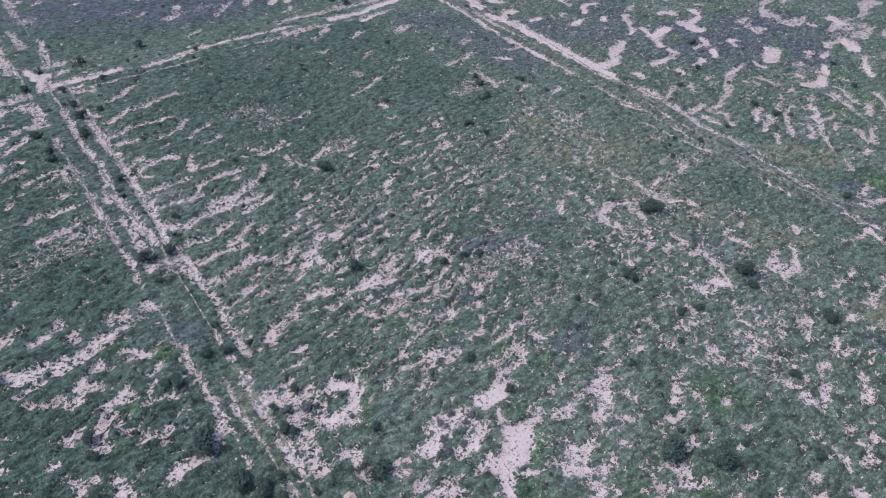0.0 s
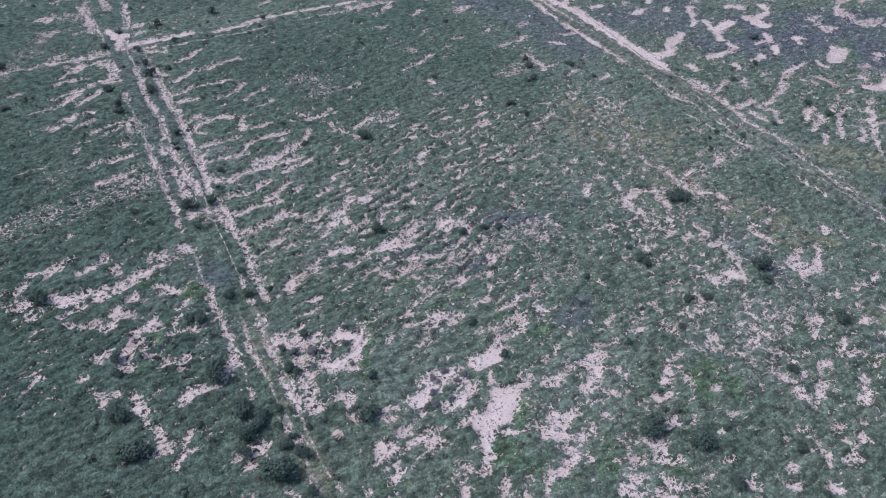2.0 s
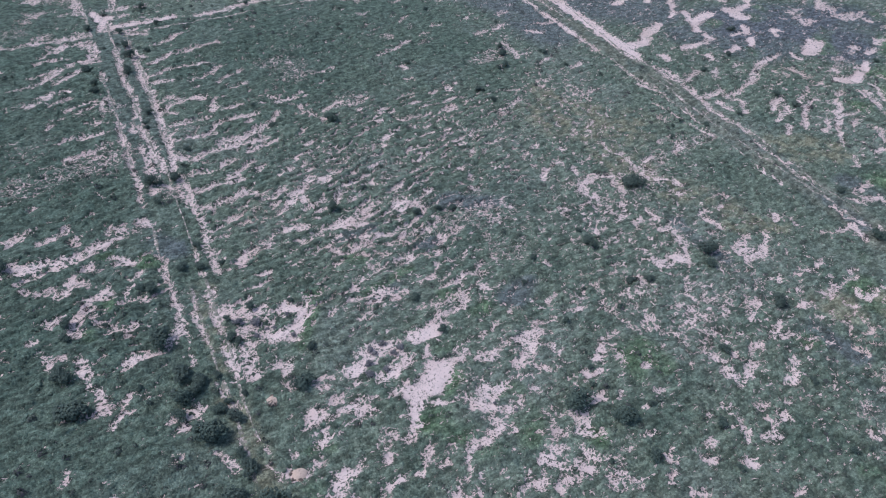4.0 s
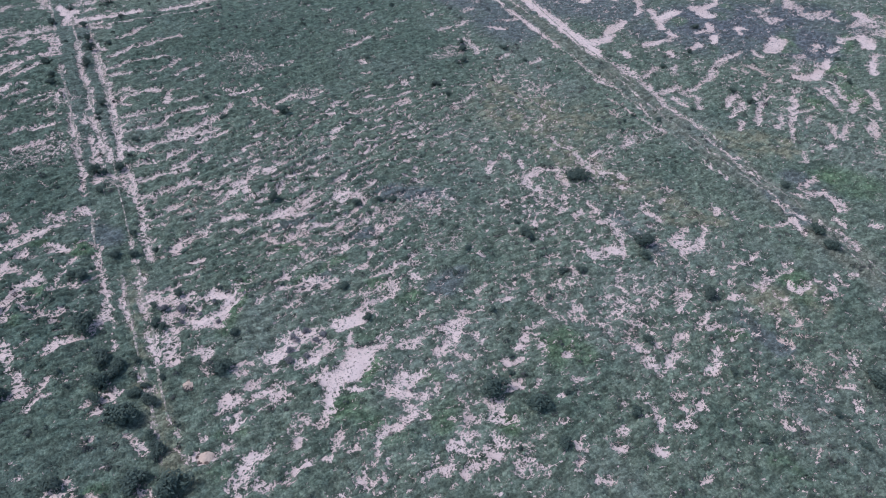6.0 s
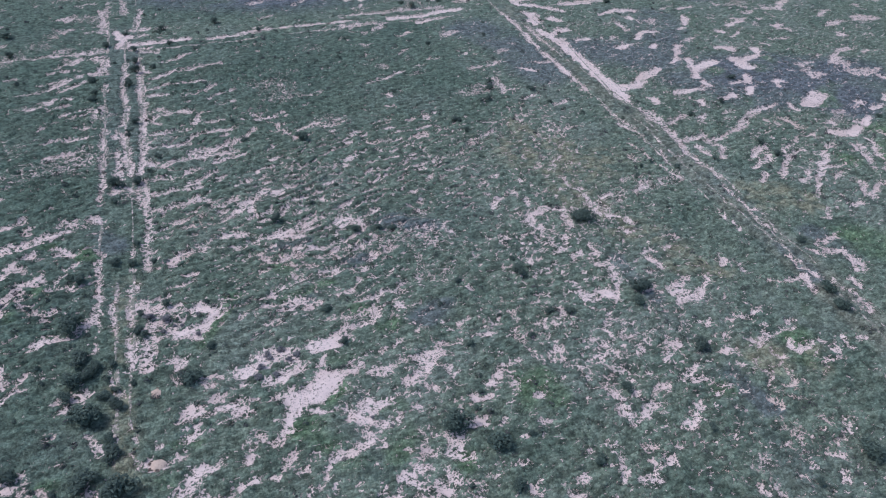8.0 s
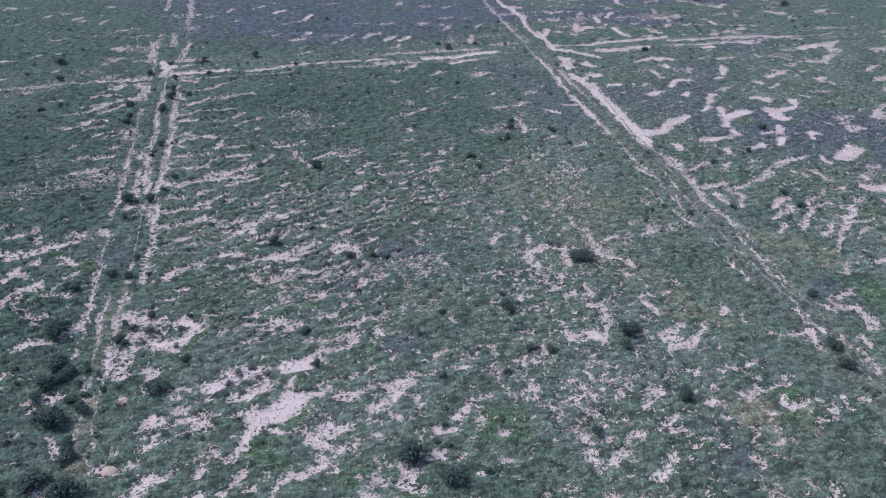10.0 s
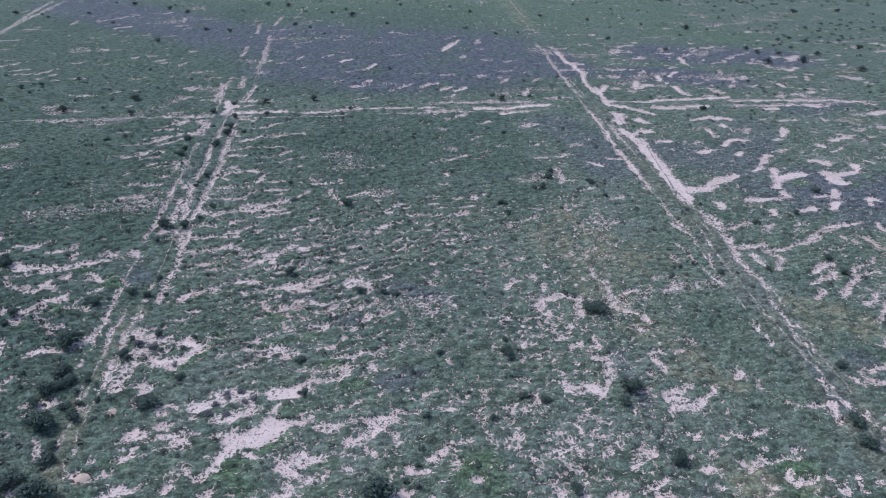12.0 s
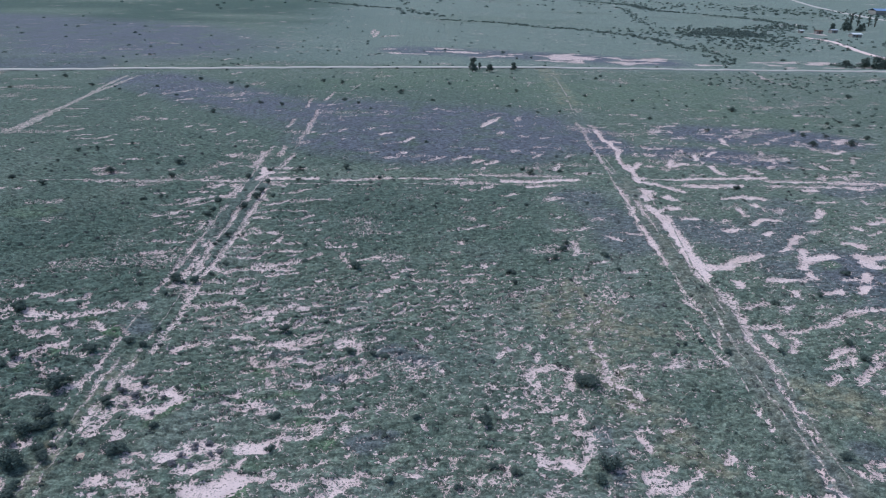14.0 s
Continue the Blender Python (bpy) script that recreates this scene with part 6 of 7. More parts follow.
def shrub_model(seed, material, leaves=165, leaf_size=0.050):
    """A rounded desert shrub one metre across: several stems and an open crown."""
    rnd = random.Random(seed)
    base = new("shrub")
    clumps = []
    for k in range(7):
        stems = bmesh.new()
        a, r = 6.283 * k / 7 + rnd.uniform(-0.4, 0.4), rnd.uniform(0.12, 0.36) if k % 3 else rnd.uniform(0, 0.12)
        h = rnd.uniform(0.26, 0.50) * (1.15 - r)
        tip = (r * math.cos(a), r * math.sin(a) , h)
        mid = (tip[0] * 0.45, tip[1] * 0.45, h * 0.5)
        limb(stems, (0.02 * math.cos(a), 0.02 * math.sin(a), -0.08), mid, 0.022, 0.014)
        limb(stems, mid, tip, 0.014, 0.006)
        part("stem", stems, MAT_BARK, base)
        clumps.append((*tip, rnd.uniform(0.17, 0.27)))
    crown = bmesh.new()
    leaf_crown(crown, rnd, clumps, leaves, leaf_size)
    part("crown", crown, material, base)
    return base


GREEN_SHRUBS = [shrub_model(s, MAT_SHRUB) for s in (1, 2, 3, 4)]
FAR_SHRUBS = [shrub_model(s, MAT_SHRUB, 55, 0.06) for s in (11, 12)]
DRY_SHRUBS = [shrub_model(s, MAT_DRY) for s in (7, 8)]
chance = random.Random(77)
used = set()


def bush(x, y, across, dry=False):
    """One shrub of that breadth, standing on the land."""
    model = chance.choice(DRY_SHRUBS if dry else FAR_SHRUBS if y > 0 else GREEN_SHRUBS)
    size = across * 1.12
    m = Matrix.Translation((x, y, float(land(np.array(x), np.array(y))))) @ pose(0, 0, 0, 0, 0, chance.uniform(0, 360))
    if model in used:
        ob = copy_thing(model, m)
    else:
        ob = model
        used.add(model)
    ob.matrix_basis = m @ Matrix.Diagonal((size, size, size * chance.uniform(0.62, 0.82), 1))
    if dry:
        label = "small dry mauve-grey shrub on pale soil"
    elif across > 1.8:
        label = "large dark green desert shrub with a rounded crown"
    else:
        label = "low dark green desert shrub among ground plants"
    return tagged(ob, label, "shrub", group="shrubs of the plain")

bush(-4.1, -76.0, 0.8)
bush(-8.9, -73.0, 0.7)
bush(-5.1, -69.6, 1.2)
bush(-12.4, -82.4, 2.7)
bush(-17.2, -60.5, 2.2)
bush(-12.2, -73.6, 1.2)
bush(-12.0, -71.8, 1.3)
bush(-12.9, -78.2, 2)
bush(132.5, 83.8, 2.8)
bush(189.8, 116.4, 3)
bush(145.3, 38.3, 3)
bush(134.1, 36.8, 2.6)
bush(137.1, 47.9, 2)
bush(143.5, 47.4, 1.6)
bush(154.7, 46.7, 2.2)
bush(172.9, 54.0, 2.5)
bush(155.1, 28.0, 2.6)
bush(162.3, 64.4, 2.2)
bush(154.5, 66.5, 1.8)
bush(159.8, 69.2, 1.8)
bush(209.9, 119.3, 2.4)
bush(112.5, 52.8, 2)
bush(123.3, 55.2, 0.9)
bush(137.4, 54.1, 1.8)
bush(168.5, 62.5, 1.2)
bush(180.1, 73.0, 1.2)
bush(62.2, 7.4, 1.4)
bush(54.2, 7.9, 1.6)
bush(55.6, 5.4, 1.8)
bush(97.0, -3.0, 1.6)
bush(-27.3, 63.6, 2.4)
bush(-30.7, 0.2, 2.8)
bush(-19.3, 7.8, 2.3)
bush(-39.7, -9.0, 1.6)
bush(-18.0, -17.1, 1.3)
bush(-44.2, 16.2, 1.6)
bush(-44.5, 7.2, 1.2)
bush(-41.5, 19.5, 1.3)
bush(-35.4, 24.2, 1.2)
bush(-21.8, 31.4, 1.2)
bush(-17.8, -2.0, 1.6)
bush(-34.7, 115.1, 2.2)
bush(-48.1, 123.7, 2.2)
bush(-78.8, 104.1, 2)
bush(-95.8, 121.8, 2.2)
bush(-27.8, 108.1, 2)
bush(-57.4, 104.9, 1.5)
bush(-67.3, 98.3, 1.3)
bush(0.3, 5.1, 1.3)
bush(-2.8, -0.8, 1.8)
bush(1.7, -4.1, 1.5)
bush(7.6, -3.8, 1.2)
bush(1.8, -10.3, 1.6)
bush(1.8, -14.7, 2)
bush(0.8, -20.3, 2)
bush(4.6, -13.8, 1.2)
bush(6.6, 5.3, 1.8)
bush(16.3, 6.0, 2.2)
bush(23.6, 0.0, 1.2)
bush(1.4, -34.1, 1.3)
bush(0.6, -36.6, 1)
bush(0.5, -38.3, 0.9)
bush(-4.7, -16.9, 1.8)
bush(-4.0, -22.3, 1.3)
bush(-4.4, -24.9, 1.6)
bush(4.0, -45.8, 1.1)
bush(-1.1, -51.6, 2)
bush(1.4, -51.7, 1.6)
bush(-1.1, -56.0, 0.9)
bush(25.4, 104.2, 3)
bush(18.7, 108.8, 1.8)
bush(23.4, 116.6, 1.6)
bush(7.8, 88.3, 1.8)
bush(16.9, 75.4, 1.3)
bush(36.0, 90.1, 1.8)
bush(42.9, 126.9, 1.6)
bush(3.5, 122.0, 2.2)
bush(-3.5, 123.9, 2.2)
bush(-17.2, 79.0, 2)
bush(-10.4, 77.2, 1.8)
bush(12.4, 84.0, 1.3)
bush(33.4, 32.4, 1.3)
bush(54.2, -38.1, 1.6)
bush(50.9, -42.6, 1.2)
bush(52.2, -42.4, 1.4)
bush(60.3, -40.5, 1.5)
bush(60.8, -46.0, 0.8)
bush(45.0, -51.0, 1.1)
bush(44.9, -47.1, 1.5)
bush(39.3, -34.8, 1.1)
bush(51.6, -15.8, 1.1)
bush(55.2, -35.8, 1.2)
bush(94.7, -46.5, 1.6)
bush(79.2, -56.2, 1.4)
bush(87.0, -53.5, 1.2)
bush(89.0, 103.9, 1.8)
bush(104.8, 100.2, 1.5)
bush(75.1, 76.2, 1.5)
bush(67.8, 74.3, 1.4)
bush(108.7, 130.5, 1.4)
bush(119.8, 90.1, 1.4)
bush(66.3, 113.1, 2)
bush(103.3, 148.1, 2)
bush(101.1, 68.7, 1.6)
bush(22.6, -46.8, 2)
bush(15.2, -44.6, 1.3)
bush(14.3, -38.5, 0.8)
bush(-1.1, -68.2, 1.3)
bush(-4.3, -70.3, 1.5)
bush(1.1, -64.9, 1)
bush(2.7, -69.0, 0.9)
bush(0.6, -68.8, 1.2)
bush(8.9, -59.8, 0.9)
bush(16.0, -65.2, 1.4)
bush(23.9, -70.0, 1)
bush(20.5, -62.9, 0.8)
bush(26.5, -70.1, 0.9)
bush(24.2, -59.6, 0.8)
bush(28.0, -70.8, 1.3)
bush(83.3, -66.7, 1.2)
bush(83.1, -70.4, 1.5)
bush(74.1, -68.6, 0.9)
bush(67.7, -69.0, 1.1)
bush(61.1, -69.7, 1)
bush(63.1, -67.5, 0.7)
bush(65.3, -66.5, 0.7)
bush(-4.8, -77.7, 2.4)
bush(-3.8, -82.0, 2)
bush(-2.5, -83.5, 1.5)
bush(-4.3, -84.9, 1.9)
bush(-3.1, -84.4, 1.6)
bush(-7.2, -82.1, 0.7)
bush(-6.8, -83.9, 0.6)
bush(-4.8, -86.2, 1.5)
bush(-1.8, -87.1, 1.3)
bush(-1.0, -86.4, 0.8)
bush(-1.2, -83.4, 0.9)
bush(0.4, -86.1, 0.7)
bush(-3.0, -89.5, 2.7)
bush(-1.0, -88.3, 1.5)
bush(-1.4, -91.8, 1.1)
bush(-1.1, -93.5, 1.8)
bush(-3.2, -95.7, 2.2)
bush(-0.8, -97.3, 2.7)
bush(-8.3, -93.2, 1.6)
bush(-6.7, -95.0, 0.6)
bush(-5.2, -95.9, 0.8)
bush(4.9, -87.6, 2.1)
bush(1.2, -77.1, 0.9)
bush(1.0, -79.6, 1.2)
bush(1.4, -80.4, 0.8)
bush(3.5, -76.4, 1.1)
bush(7.2, -77.3, 0.7)
bush(7.0, -83.8, 1)
bush(18.5, -87.0, 1.1)
bush(24.4, -99.4, 2.7)
bush(26.9, -102.5, 2.2)
bush(27.9, -96.7, 0.6)
bush(26.8, -98.5, 0.7)
bush(18.0, -82.2, 1.2)
bush(28.6, -84.9, 0.8)
bush(29.3, -91.1, 0.8)
bush(38.2, -89.3, 1.2)
bush(40.1, -90.0, 1.1)
bush(35.0, -91.8, 0.9)
bush(33.5, -88.1, 0.6)
bush(29.9, -102.3, 0.8)
bush(26.8, -106.4, 1.3)
bush(23.6, -105.2, 0.6)
bush(2.0, -78.1, 1, True)
bush(3.4, -78.7, 1.1, True)
bush(6.3, -79.0, 0.6, True)
bush(6.1, -81.6, 0.6, True)
bush(10.4, -89.0, 0.9, True)
bush(11.6, -86.3, 0.8, True)
bush(12.8, -86.1, 0.8, True)
bush(13.3, -87.5, 0.7, True)
bush(14.1, -87.3, 0.8, True)
bush(10.8, -87.8, 0.8, True)
bush(11.9, -89.0, 0.7, True)
bush(11.8, -86.9, 0.6, True)
bush(4.8, -80.0, 0.5, True)
bush(3.1, -80.2, 0.6, True)
bush(4.1, -79.8, 0.5, True)
bush(18.5, -96.3, 0.4, True)
bush(19.8, -97.6, 0.4, True)
bush(49.6, -75.9, 2.9)
bush(48.7, -89.3, 2.3)
bush(38.1, -82.7, 1.7)
bush(38.4, -80.3, 0.8)
bush(49.3, -98.3, 1.9)
bush(47.4, -90.9, 1.4)
bush(66.0, -98.3, 1.9)
bush(66.7, -95.9, 1.8)
bush(70.8, -87.9, 1.3)
bush(33.8, -106.4, 1.2)
bush(40.0, -100.4, 1.3)
bush(44.1, -106.6, 0.9)
bush(48.5, -113.6, 0.8)
bush(41.1, -112.9, 0.9)
bush(42.6, -113.4, 0.6)
bush(48.0, -116.8, 1.0)
bush(54.5, -112.8, 2.3)
bush(31.5, -82.0, 0.8)
bush(106.8, -65.5, 1.1)
bush(101.6, -71.9, 1.0)
bush(32.2, -110.0, 0.8)
bush(62.0, -84.4, 0.4)
bush(59.0, -82.9, 0.5)
bush(-47.4, -5.0, 1.5)
bush(106.9, 155.6, 2.0)
bush(-89.7, 189.4, 1.9)
bush(22.3, 165.6, 1.6)
bush(31.9, 184.3, 2.0)
bush(19.7, 183.8, 1.2)
bush(16.3, 175.4, 1.3)
bush(-9.6, 166.6, 1.2)
bush(-8.4, 222.1, 1.5)
bush(-14.1, 223.2, 1.5)
bush(89.0, 185.8, 1.8)
bush(86.9, 214.9, 2.0)
bush(79.3, 211.0, 1.9)
bush(183.2, 221.5, 2.6)
bush(177.4, 196.9, 2.0)
bush(-105.9, 121.8, 1.2)
bush(-101.5, 96.0, 1.5)


# ---- far gravel road ----
def strip(name, width, line, material, lift, step=4.0, ragged=0.15, seed=3):
    """A road along a line of x, y, laid on the land with a low crown and ragged verges."""
    px, py = np.array(line[0::2], float), np.array(line[1::2], float)
    run = np.concatenate([[0], np.cumsum(np.hypot(np.diff(px), np.diff(py)))])
    s = np.arange(0, run[-1], step)
    x, y = np.interp(s, run, px), np.interp(s, run, py)
    tx, ty = np.gradient(x), np.gradient(y)
    size = np.hypot(tx, ty)
    nx, ny = -ty / size, tx / size
    across = np.array([-0.5, -0.42, -0.2, 0.0, 0.2, 0.42, 0.5])
    crown = np.array([-0.35, 0.0, 0.05, 0.08, 0.05, 0.0, -0.35])
    w = width * (1 + ragged * (value_noise(s, s * 0, 12.0, seed) - 0.5))
    X, Y = x[:, None] + nx[:, None] * across * w[:, None], y[:, None] + ny[:, None] * across * w[:, None]
    Z = land(x, y)[:, None] + lift + crown
    return sheet(name, X[:, ::-1], Y[:, ::-1], Z[:, ::-1], {}, material)


tagged(strip("gravel_road", 3.4, (-900, 15, -125, 134, -78, 146, -2, 165, 97, 181.5, 178, 189, 256, 198, 700, 245), MAT_ROAD, 0.45),
       "straight pale gravel road crossing the plain", "road", kind="structure")


# ---- wheel ruts of the dirt tracks ----
def rut(bm, line, width, seed, cover):
    """One worn rut: a shallow strip whose width wanders and which plants close here and there."""
    px, py = np.array(line[0::2], float), np.array(line[1::2], float)
    run = np.concatenate([[0], np.cumsum(np.hypot(np.diff(px), np.diff(py)))])
    s = np.arange(0, run[-1], 0.45)
    x, y = np.interp(s, run, px), np.interp(s, run, py)
    tx, ty = np.gradient(x), np.gradient(y)
    size = np.hypot(tx, ty)
    nx, ny = -ty / size, tx / size
    sway = (layered(s, s * 0, 7.0, seed, 3) - 0.5) * 0.5
    x, y = x + nx * sway, y + ny * sway
    open_ = np.clip((layered(s, s * 0 + 7, 14.0, seed + 5, 3) - cover) * 6, 0, 1)
    half = width / 2 * open_ * (0.1 + 1.5 * value_noise(s, s * 0 + 3, 0.9, seed + 9))
    last = None
    for k in range(len(s)):
        if half[k] < 0.04:
            last = None
            continue
        row = []
        for side, z in ((-1, 0.0), (-0.5, 0.035), (0.5, 0.035), (1, 0.0)):
            a = half[k] * side * (0.85 + 0.3 * chance.random())
            X, Y = x[k] + nx[k] * a, y[k] + ny[k] * a
            row.append(bm.verts.new((X, Y, float(land(np.array(X), np.array(Y))) + z)))
        if last:
            for a in range(3):
                bm.faces.new((last[a], row[a], row[a + 1], last[a + 1]))
        last = row


def dirt_track(label, lines, width=0.42, cover=0.38, seed=100):
    base = new("dirt_track")
    for k, line in enumerate(lines):
        bm = bmesh.new()
        rut(bm, line, width, seed + 20 * k, cover)
        bm.normal_update()
        part("wheel_rut", bm, MAT_TRACK, base)
    return tagged(base, label, "track", kind="structure")


dirt_track("overgrown dirt track with pale broken wheel ruts and bushes between", (
    (0.2, 10, 0.3, -12, -0.2, -25, 0.2, -38, 0.3, -48),
    (2.6, 10.6, 2.5, -14, 2.5, -26, 2.1, -35, 1.7, -48, 1.9, -54, 2.1, -60, 2, -68),
    (-2.6, 12.7, -2.7, -13, -2.7, -30, -2.5, -43, -2.7, -53, -2.5, -61, -2.5, -71, -2.5, -76),
    (-0.5, -46, -0.7, -60, -1, -73),
    (0.9, -46, 0.8, -60, 0.7, -73),
    (-1, -72, -1.1, -77, -1, -84, -0.9, -87, -1, -96),
    (0.7, -72, 0.5, -77, 0.4, -83, 0, -90, 0.6, -93, 0.8, -96),
    (1.7, 5, 2.2, 20, 2.7, 42, 2.4, 61, 5.6, 91, 10.4, 123)))
dirt_track("straight dirt track with several parallel worn ruts", (
    (73.6, 12.8, 71.8, -2, 71.3, -15, 69.3, -32, 68.8, -43, 68.9, -49, 68.3, -55, 68.4, -60, 67.2, -68, 67, -72, 66.5, -78, 66, -88, 64.5, -106),
    (73.2, -10, 72.4, -27, 71.2, -44, 70.5, -56, 68.9, -71, 68.5, -77, 68.3, -87, 66.5, -106),
    (77.1, -2.6, 76.3, -23, 73, -43, 72.8, -55, 72, -67, 72, -73, 71.1, -79, 70.2, -85, 69.5, -90, 68.7, -95, 67.5, -106),
    (74.4, -10, 73.4, -27, 72.2, -44, 71.6, -56, 70.6, -71, 69.8, -80, 69, -88),
    (74.5, 2, 75.6, 27, 75.9, 48, 79, 75, 83, 103.5, 87, 147, 86.8, 172)), 0.38, 0.41, 300)
dirt_track("level cross track with pale parallel ruts", (
    (-0.2, -2.6, 21, -0.7, 37, 0, 57, 1, 78, 2.8, 100, 4.3, 127, 4.4, 160, 6),
    (4.8, -5.4, 31, -3.6, 50, -2.8, 77, -1.4, 97, -0.9, 122, 0.8, 160, 2),
    (-60, -8.5, -33, -5.2, -18, -3.8, -3, -4)), 0.7, 0.40, 500)
dirt_track("narrow pale track leading to the gravel road", (
    (-70, 30, -71, 61, -72, 83, -72.5, 130),
    (-68, 35, -70, 60, -75, 107, -76.5, 130)), 1.6, 0.22, 700)
tagged(strip("gravel_road", 7.0, (800, 1380, 655, 1011, 583, 793, 548, 657, 530, 560), MAT_ROAD, 0.45), "pale gravel road past distant buildings", "road", kind="structure")
tagged(strip("dirt_road", 4.0, (319, 392, 321, 359, 301, 295, 293, 257, 285, 200), MAT_DRIVE, 0.4), "pale dirt drive up to the far houses", "road", kind="structure")


# ---- trees ----
def tree(x, y, height, across, seed, label, slim=False):
    """A tapered trunk, limbs and a crown of many small leaf clumps."""
    rnd = random.Random(seed)
    base = new("tree")
    base.location = (x, y, float(land(np.array(x), np.array(y))) - 0.05)
    trunk = bmesh.new()
    limb(trunk, (0, 0, 0), (0.1, 0.05, height * 0.45), height * 0.035, height * 0.022, 8)
    limb(trunk, (0.1, 0.05, height * 0.45), (0.0, 0.1, height * 0.85), height * 0.022, height * 0.006, 6)
    part("trunk", trunk, MAT_BARK, base)
    clumps = []
    count = 16 if slim else 20
    for k in range(count):
        h = height * rnd.uniform(0.16, 0.90)
        r = across / 2 * (0.95 - 0.75 * (h / height) ** 2) * rnd.uniform(0.25, 0.85)
        a = k * 2.4 + rnd.uniform(-0.4, 0.4)
        tip = (r * math.cos(a), r * math.sin(a), h)
        branch = bmesh.new()
        limb(branch, (0.05, 0.05, h * 0.62), tip, height * 0.010, height * 0.004)
        part("limb", branch, MAT_BARK, base)
        clumps.append((*tip, across * rnd.uniform(0.14, 0.24)))
    crown = bmesh.new()
    leaf_crown(crown, rnd, clumps, 90, 0.035 * across + 0.05)
    part("crown", crown, MAT_SHRUB, base)
    return tagged(base, label, "tree", group="trees of the plain")


tree(54.3, 163, 6.4, 4.6, 1, "full dark green tree standing beside the gravel road")
tree(57.6, 169, 3.2, 1.8, 2, "slim young dark green tree beside the road", True)
tree(61.5, 163, 3.4, 3.4, 3, "small bushy dark green tree beside the road")
tree(72.6, 171, 3.4, 3.4, 4, "small rounded dark green tree beside the road")
for k, (x, y, h, w) in enumerate(((392, 470, 7, 7), (400, 477, 7, 8), (408, 474, 6, 7), (385, 476, 6, 6), (414, 480, 7, 6))):
    tree(x, y, h, w, 10 + k, "dark rounded tree behind the far houses")
for k, (x, y, h) in enumerate(((446, 552, 13), (451, 549, 14), (456, 540, 12), (461, 538, 13), (437, 545, 9))):
    tree(x, y, h, 5.0, 20 + k, "tall slim dark tree near the far houses", True)
for k, (x, y, h, w) in enumerate(((254, 212, 5, 6), (259, 211, 6, 7), (265, 213, 6, 6), (247, 217, 3, 5), (272, 214, 5, 7), (339, 326, 6, 8))):
    tree(x, y, h, w, 30 + k, "dark broad tree in a yard beside the gravel road")


# ---- far buildings ----
def box(bm, x0, x1, y0, y1, z0, z1):
    v = [bm.verts.new((x, y, z)) for z in (z0, z1) for x, y in ((x0, y0), (x1, y0), (x1, y1), (x0, y1))]
    for f in ((3, 2, 1, 0), (4, 5, 6, 7), (0, 1, 5, 4), (1, 2, 6, 5), (2, 3, 7, 6), (3, 0, 4, 7)):
        bm.faces.new([v[k] for k in f])


def house(x, y, turn, long, deep, tall, roof_material, label, category="house"):
    """A single-storey building: walls, low gabled roof with eaves, door and windows set into frames."""
    base = new("house")
    base.matrix_basis = Matrix.Translation((x, y, float(land(np.array(x), np.array(y))) - 0.1)) @ pose(0, 0, 0, 0, 0, turn)
    a, b = long / 2, deep / 2
    for n, (x0, x1, y0, y1) in enumerate(((-a, a, -b, -b + 0.3), (-a, a, b - 0.3, b), (-a, -a + 0.3, -b + 0.3, b - 0.3), (a - 0.3, a, -b + 0.3, b - 0.3))):
        bm = bmesh.new()
        box(bm, x0, x1, y0, y1, 0, tall)
        part("wall", bm, MAT_PLASTER, base)
    bm = bmesh.new()
    rise, over = deep * 0.16, 0.5
    prof = ((-b - over, tall - 0.05), (0, tall + rise), (b + over, tall - 0.05), (b + over, tall + 0.12), (0, tall + rise + 0.2), (-b - over, tall + 0.12))
    rings = [[bm.verts.new((px, py, pz)) for py, pz in prof] for px in (-a - over, a + over)]
    for k in range(6):
        bm.faces.new((rings[0][k], rings[0][(k + 1) % 6], rings[1][(k + 1) % 6], rings[1][k]))
    bm.faces.new(rings[0][::-1])
    bm.faces.new(rings[1])
    bmesh.ops.recalc_face_normals(bm, faces=bm.faces)
    part("roof", bm, roof_material, base)
    bm = bmesh.new()
    box(bm, -0.5, 0.5, -b - 0.06, -b - 0.004, 0.1, 2.15)
    part("door", bm, MAT_DOOR, base)
    for px in np.arange(-a + 1.6, a - 1.0, 3.2):
        if abs(px) > 1.3:
            bm = bmesh.new()
            box(bm, px - 0.65, px + 0.65, -b - 0.08, -b - 0.004, 0.95, 2.1)
            w = part("window", bm, MAT_PLASTER, base)
            bm = bmesh.new()
            box(bm, px - 0.55, px + 0.55, -b - 0.10, -b - 0.084, 1.05, 2.0)
            part("pane", bm, MAT_PANE, w)
    return tagged(base, label, category, group="far buildings")


house(365, 408, 8, 8, 4.5, 2.4, MAT_WHITE_ROOF, "low house with a bright white metal roof")
house(369, 446, 12, 5.5, 4, 2.4, MAT_GREY_ROOF, "low plastered house with a grey metal roof")
house(352, 437, 4, 5, 4, 2.2, MAT_DOOR, "low house with a dark brown roof")
house(337, 436, 15, 3.5, 2.5, 2.0, MAT_WHITE_ROOF, "small shed with a white metal roof", "shed")
house(632, 801, 10, 28, 14, 5.0, MAT_BLUE_ROOF, "long building with a blue metal roof")


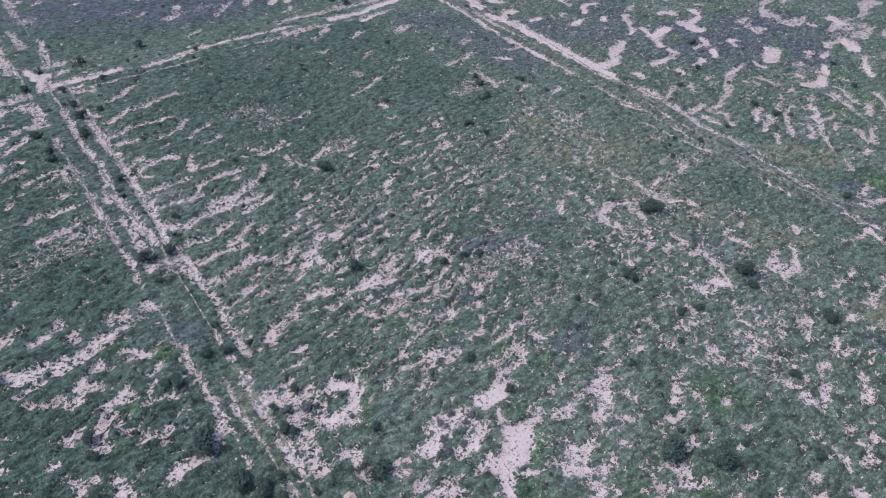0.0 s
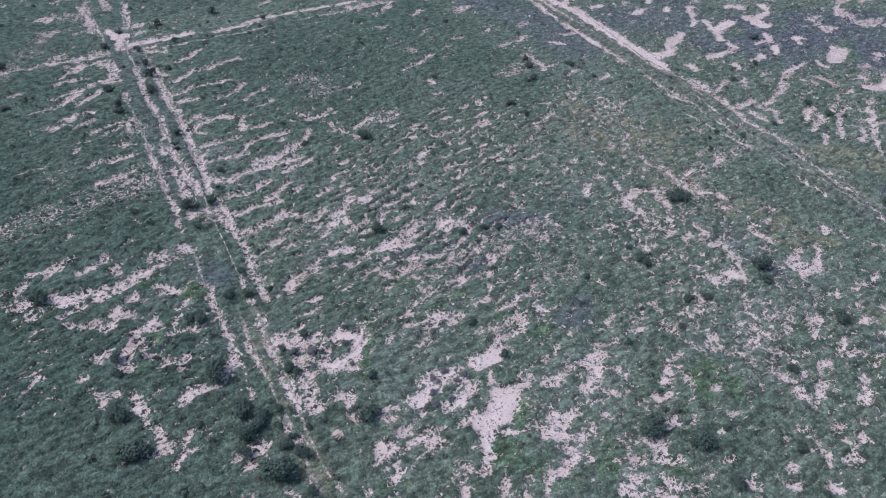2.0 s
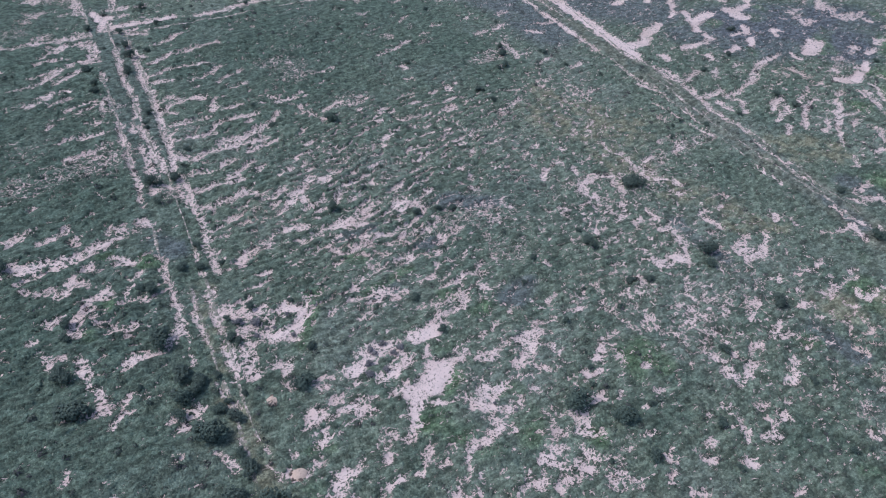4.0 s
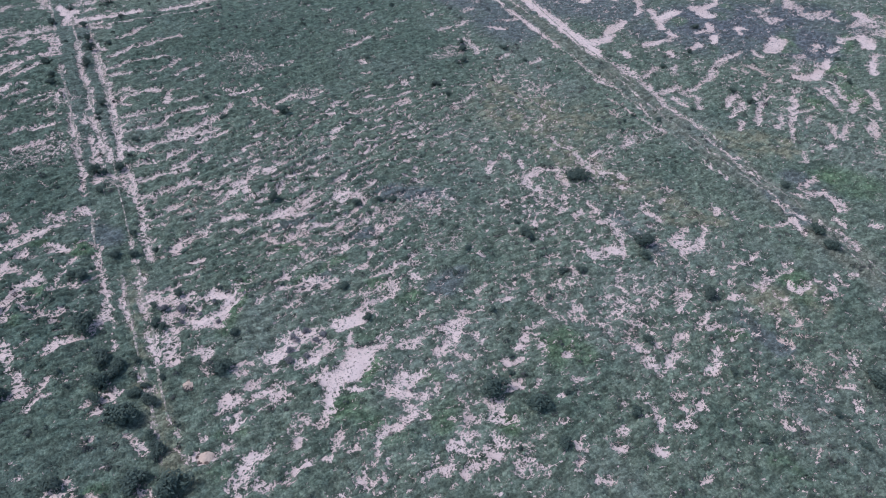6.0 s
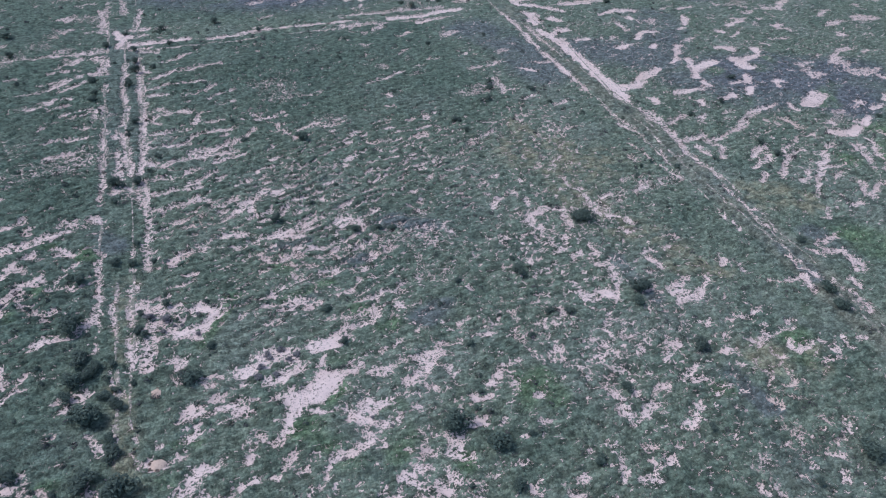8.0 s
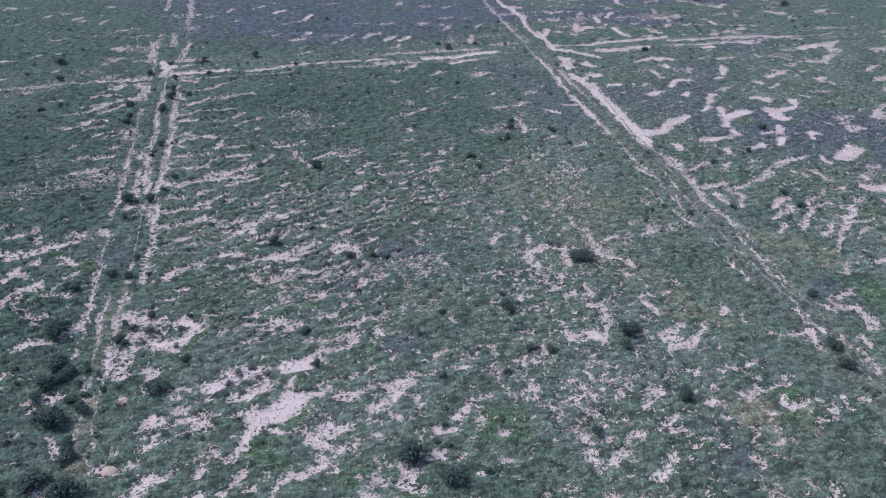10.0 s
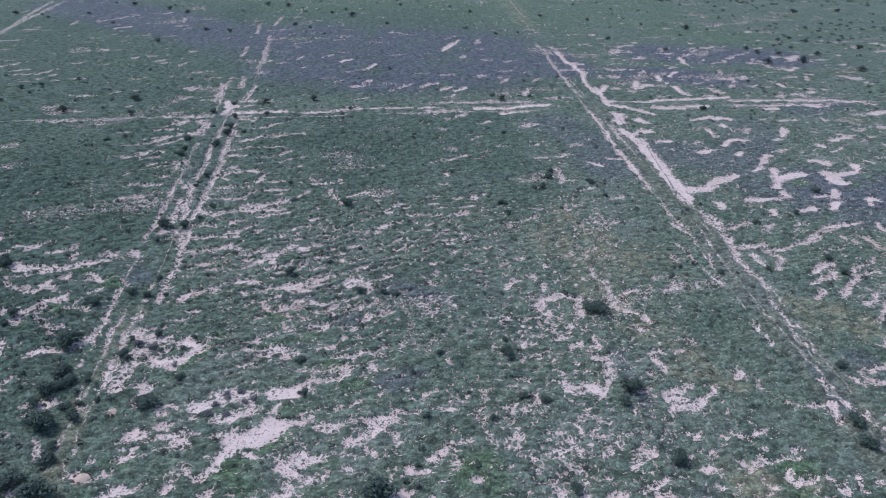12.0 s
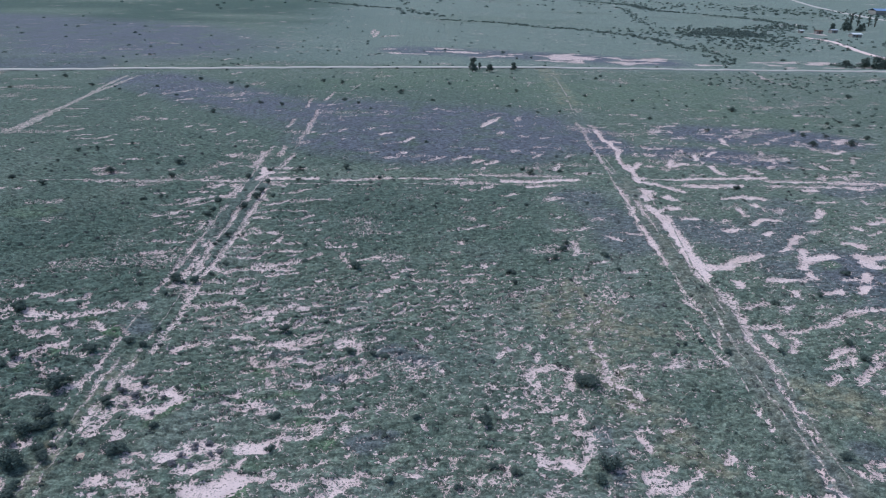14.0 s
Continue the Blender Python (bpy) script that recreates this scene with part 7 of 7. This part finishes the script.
# ---- belts of far shrubs ----
def scattered(name, spots, seed, label):
    """Many far shrubs in one mesh: leaf clumps on the land."""
    r = np.random.RandomState(seed)
    x, y, s = np.array(spots).T
    n, leaves = len(x), 24
    d = r.normal(size=(n, leaves, 3))
    d /= np.linalg.norm(d, axis=-1, keepdims=True)
    d[..., 2] = np.abs(d[..., 2]) * 0.7
    middle = np.stack([x, y, land(x, y)], -1)[:, None] + d * s[:, None, None] * r.uniform(0.55, 1.05, (n, leaves, 1))
    side = np.cross(d, r.normal(size=(n, leaves, 3)))
    side /= np.linalg.norm(side, axis=-1, keepdims=True) + 1e-6
    other = np.cross(side, d)
    w = (s[:, None] * r.uniform(0.22, 0.40, (n, leaves)))[..., None]
    co = np.stack([middle - side * w, middle - other * w * 0.6, middle + side * w, middle + other * w * 0.6], 2).astype(np.float32)
    mesh = bpy.data.meshes.new(name)
    total = n * leaves * 4
    mesh.vertices.add(total)
    mesh.vertices.foreach_set("co", co.ravel())
    mesh.loops.add(total)
    mesh.loops.foreach_set("vertex_index", np.arange(total, dtype=np.int32))
    mesh.polygons.add(n * leaves)
    mesh.polygons.foreach_set("loop_start", np.arange(0, total, 4, dtype=np.int32))
    mesh.update(calc_edges=True)
    mesh.materials.append(MAT_HAZY_SHRUB)
    return tagged(new(name, mesh), label, "shrubs", kind="stuff")


def belt(count, width, low, high, *line):
    """Places for shrubs strewn along a line."""
    px, py = np.array(line[0::2], float), np.array(line[1::2], float)
    run = np.concatenate([[0], np.cumsum(np.hypot(np.diff(px), np.diff(py)))])
    out = []
    for _ in range(count):
        s = chance.uniform(0, run[-1])
        out.append((np.interp(s, run, px) + chance.gauss(0, width / 2), np.interp(s, run, py) + chance.gauss(0, width / 2), chance.uniform(low, high)))
    return out


far = belt(390, 10, 0.78, 2.2, 250, 1000, 280, 946, 321, 857, 310, 721, 343, 683, 380, 607, 378, 531)
far += belt(420, 22, 0.8, 2.2, 232, 400, 262, 390, 285, 405, 262, 440)
far += belt(345, 7, 0.52, 1.6, 49, 474, 103, 450, 122, 422, 161, 399, 183, 361, 192, 307, 196, 262, 185, 211)
far += belt(90, 8, 0.65, 1.8, 281, 766, 227, 477)
far += belt(165, 12, 0.65, 2, -100, 720, 1, 619, 55, 512)
far += belt(430, 60, 0.6, 1.9, 195, 380, 290, 380, 230, 290)
far += belt(180, 25, 0.98, 2.4, 250, 430, 330, 470, 380, 520)
far += belt(240, 30, 0.33, 1.1, 150, 150, 220, 160, 270, 150)
far += belt(180, 40, 0.26, 0.96, 140, 100, 180, 60, 230, 90)
far += belt(70, 120, 0.39, 1.3, -60, 250, 60, 260, 0, 330)
far += belt(35, 110, 0.52, 1.6, -280, 430, -130, 280, -160, 320)
far += belt(90, 60, 0.33, 0.88, -90, 150, -20, 165, 40, 150)
far += belt(390, 160, 0.98, 3.2, 350, 900, 500, 800, 650, 700)
far += belt(240, 300, 0.98, 3.2, -200, 800, 100, 900, 400, 1100)
far += belt(45, 5, 0.9, 2.2, 240, 215, 276, 223)
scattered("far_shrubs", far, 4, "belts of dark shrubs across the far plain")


# ---- soil heaps beside the track ----
def heap(x, y, across, seed):
    rnd = random.Random(seed)
    base = new("soil_heap")
    base.location = (x, y, float(land(np.array(x), np.array(y))) - 0.03)
    bm = bmesh.new()
    rings = []
    for k, (r, z) in enumerate(((0.5, 0.0), (0.42, 0.07), (0.28, 0.14), (0.12, 0.17))):
        rings.append([bm.verts.new((across * r * math.cos(a) * rnd.uniform(0.85, 1.15), across * r * math.sin(a) * rnd.uniform(0.85, 1.15), across * z * rnd.uniform(0.8, 1.2))) for a in np.linspace(0, 6.283, 17)[:-1]])
    for a, b in zip(rings, rings[1:]):
        for k in range(16):
            bm.faces.new((a[k], a[(k + 1) % 16], b[(k + 1) % 16], b[k]))
    bm.faces.new(rings[-1])
    part("heap", bm, MAT_HEAP, base)
    for k in range(14):
        a, r, s = rnd.uniform(0.2, 5.0), across * rnd.uniform(0.40, 0.58), across * rnd.uniform(0.04, 0.09)
        bm = bmesh.new()
        bmesh.ops.create_icosphere(bm, subdivisions=1, radius=s)
        for v in bm.verts:
            v.co = Vector((v.co.x * rnd.uniform(0.8, 1.4), v.co.y * rnd.uniform(0.8, 1.4), v.co.z * 0.8)) + Vector((r * math.cos(a), r * math.sin(a), s * 0.6 + 0.03))
        part("clod", bm, MAT_CLOD, base)
    return tagged(base, "low heap of reddish soil with dark clods round it", "soil heap", group="soil heaps")


heap(2.2, -88.0, 1.1, 1)
heap(2.0, -95.5, 1.2, 2)
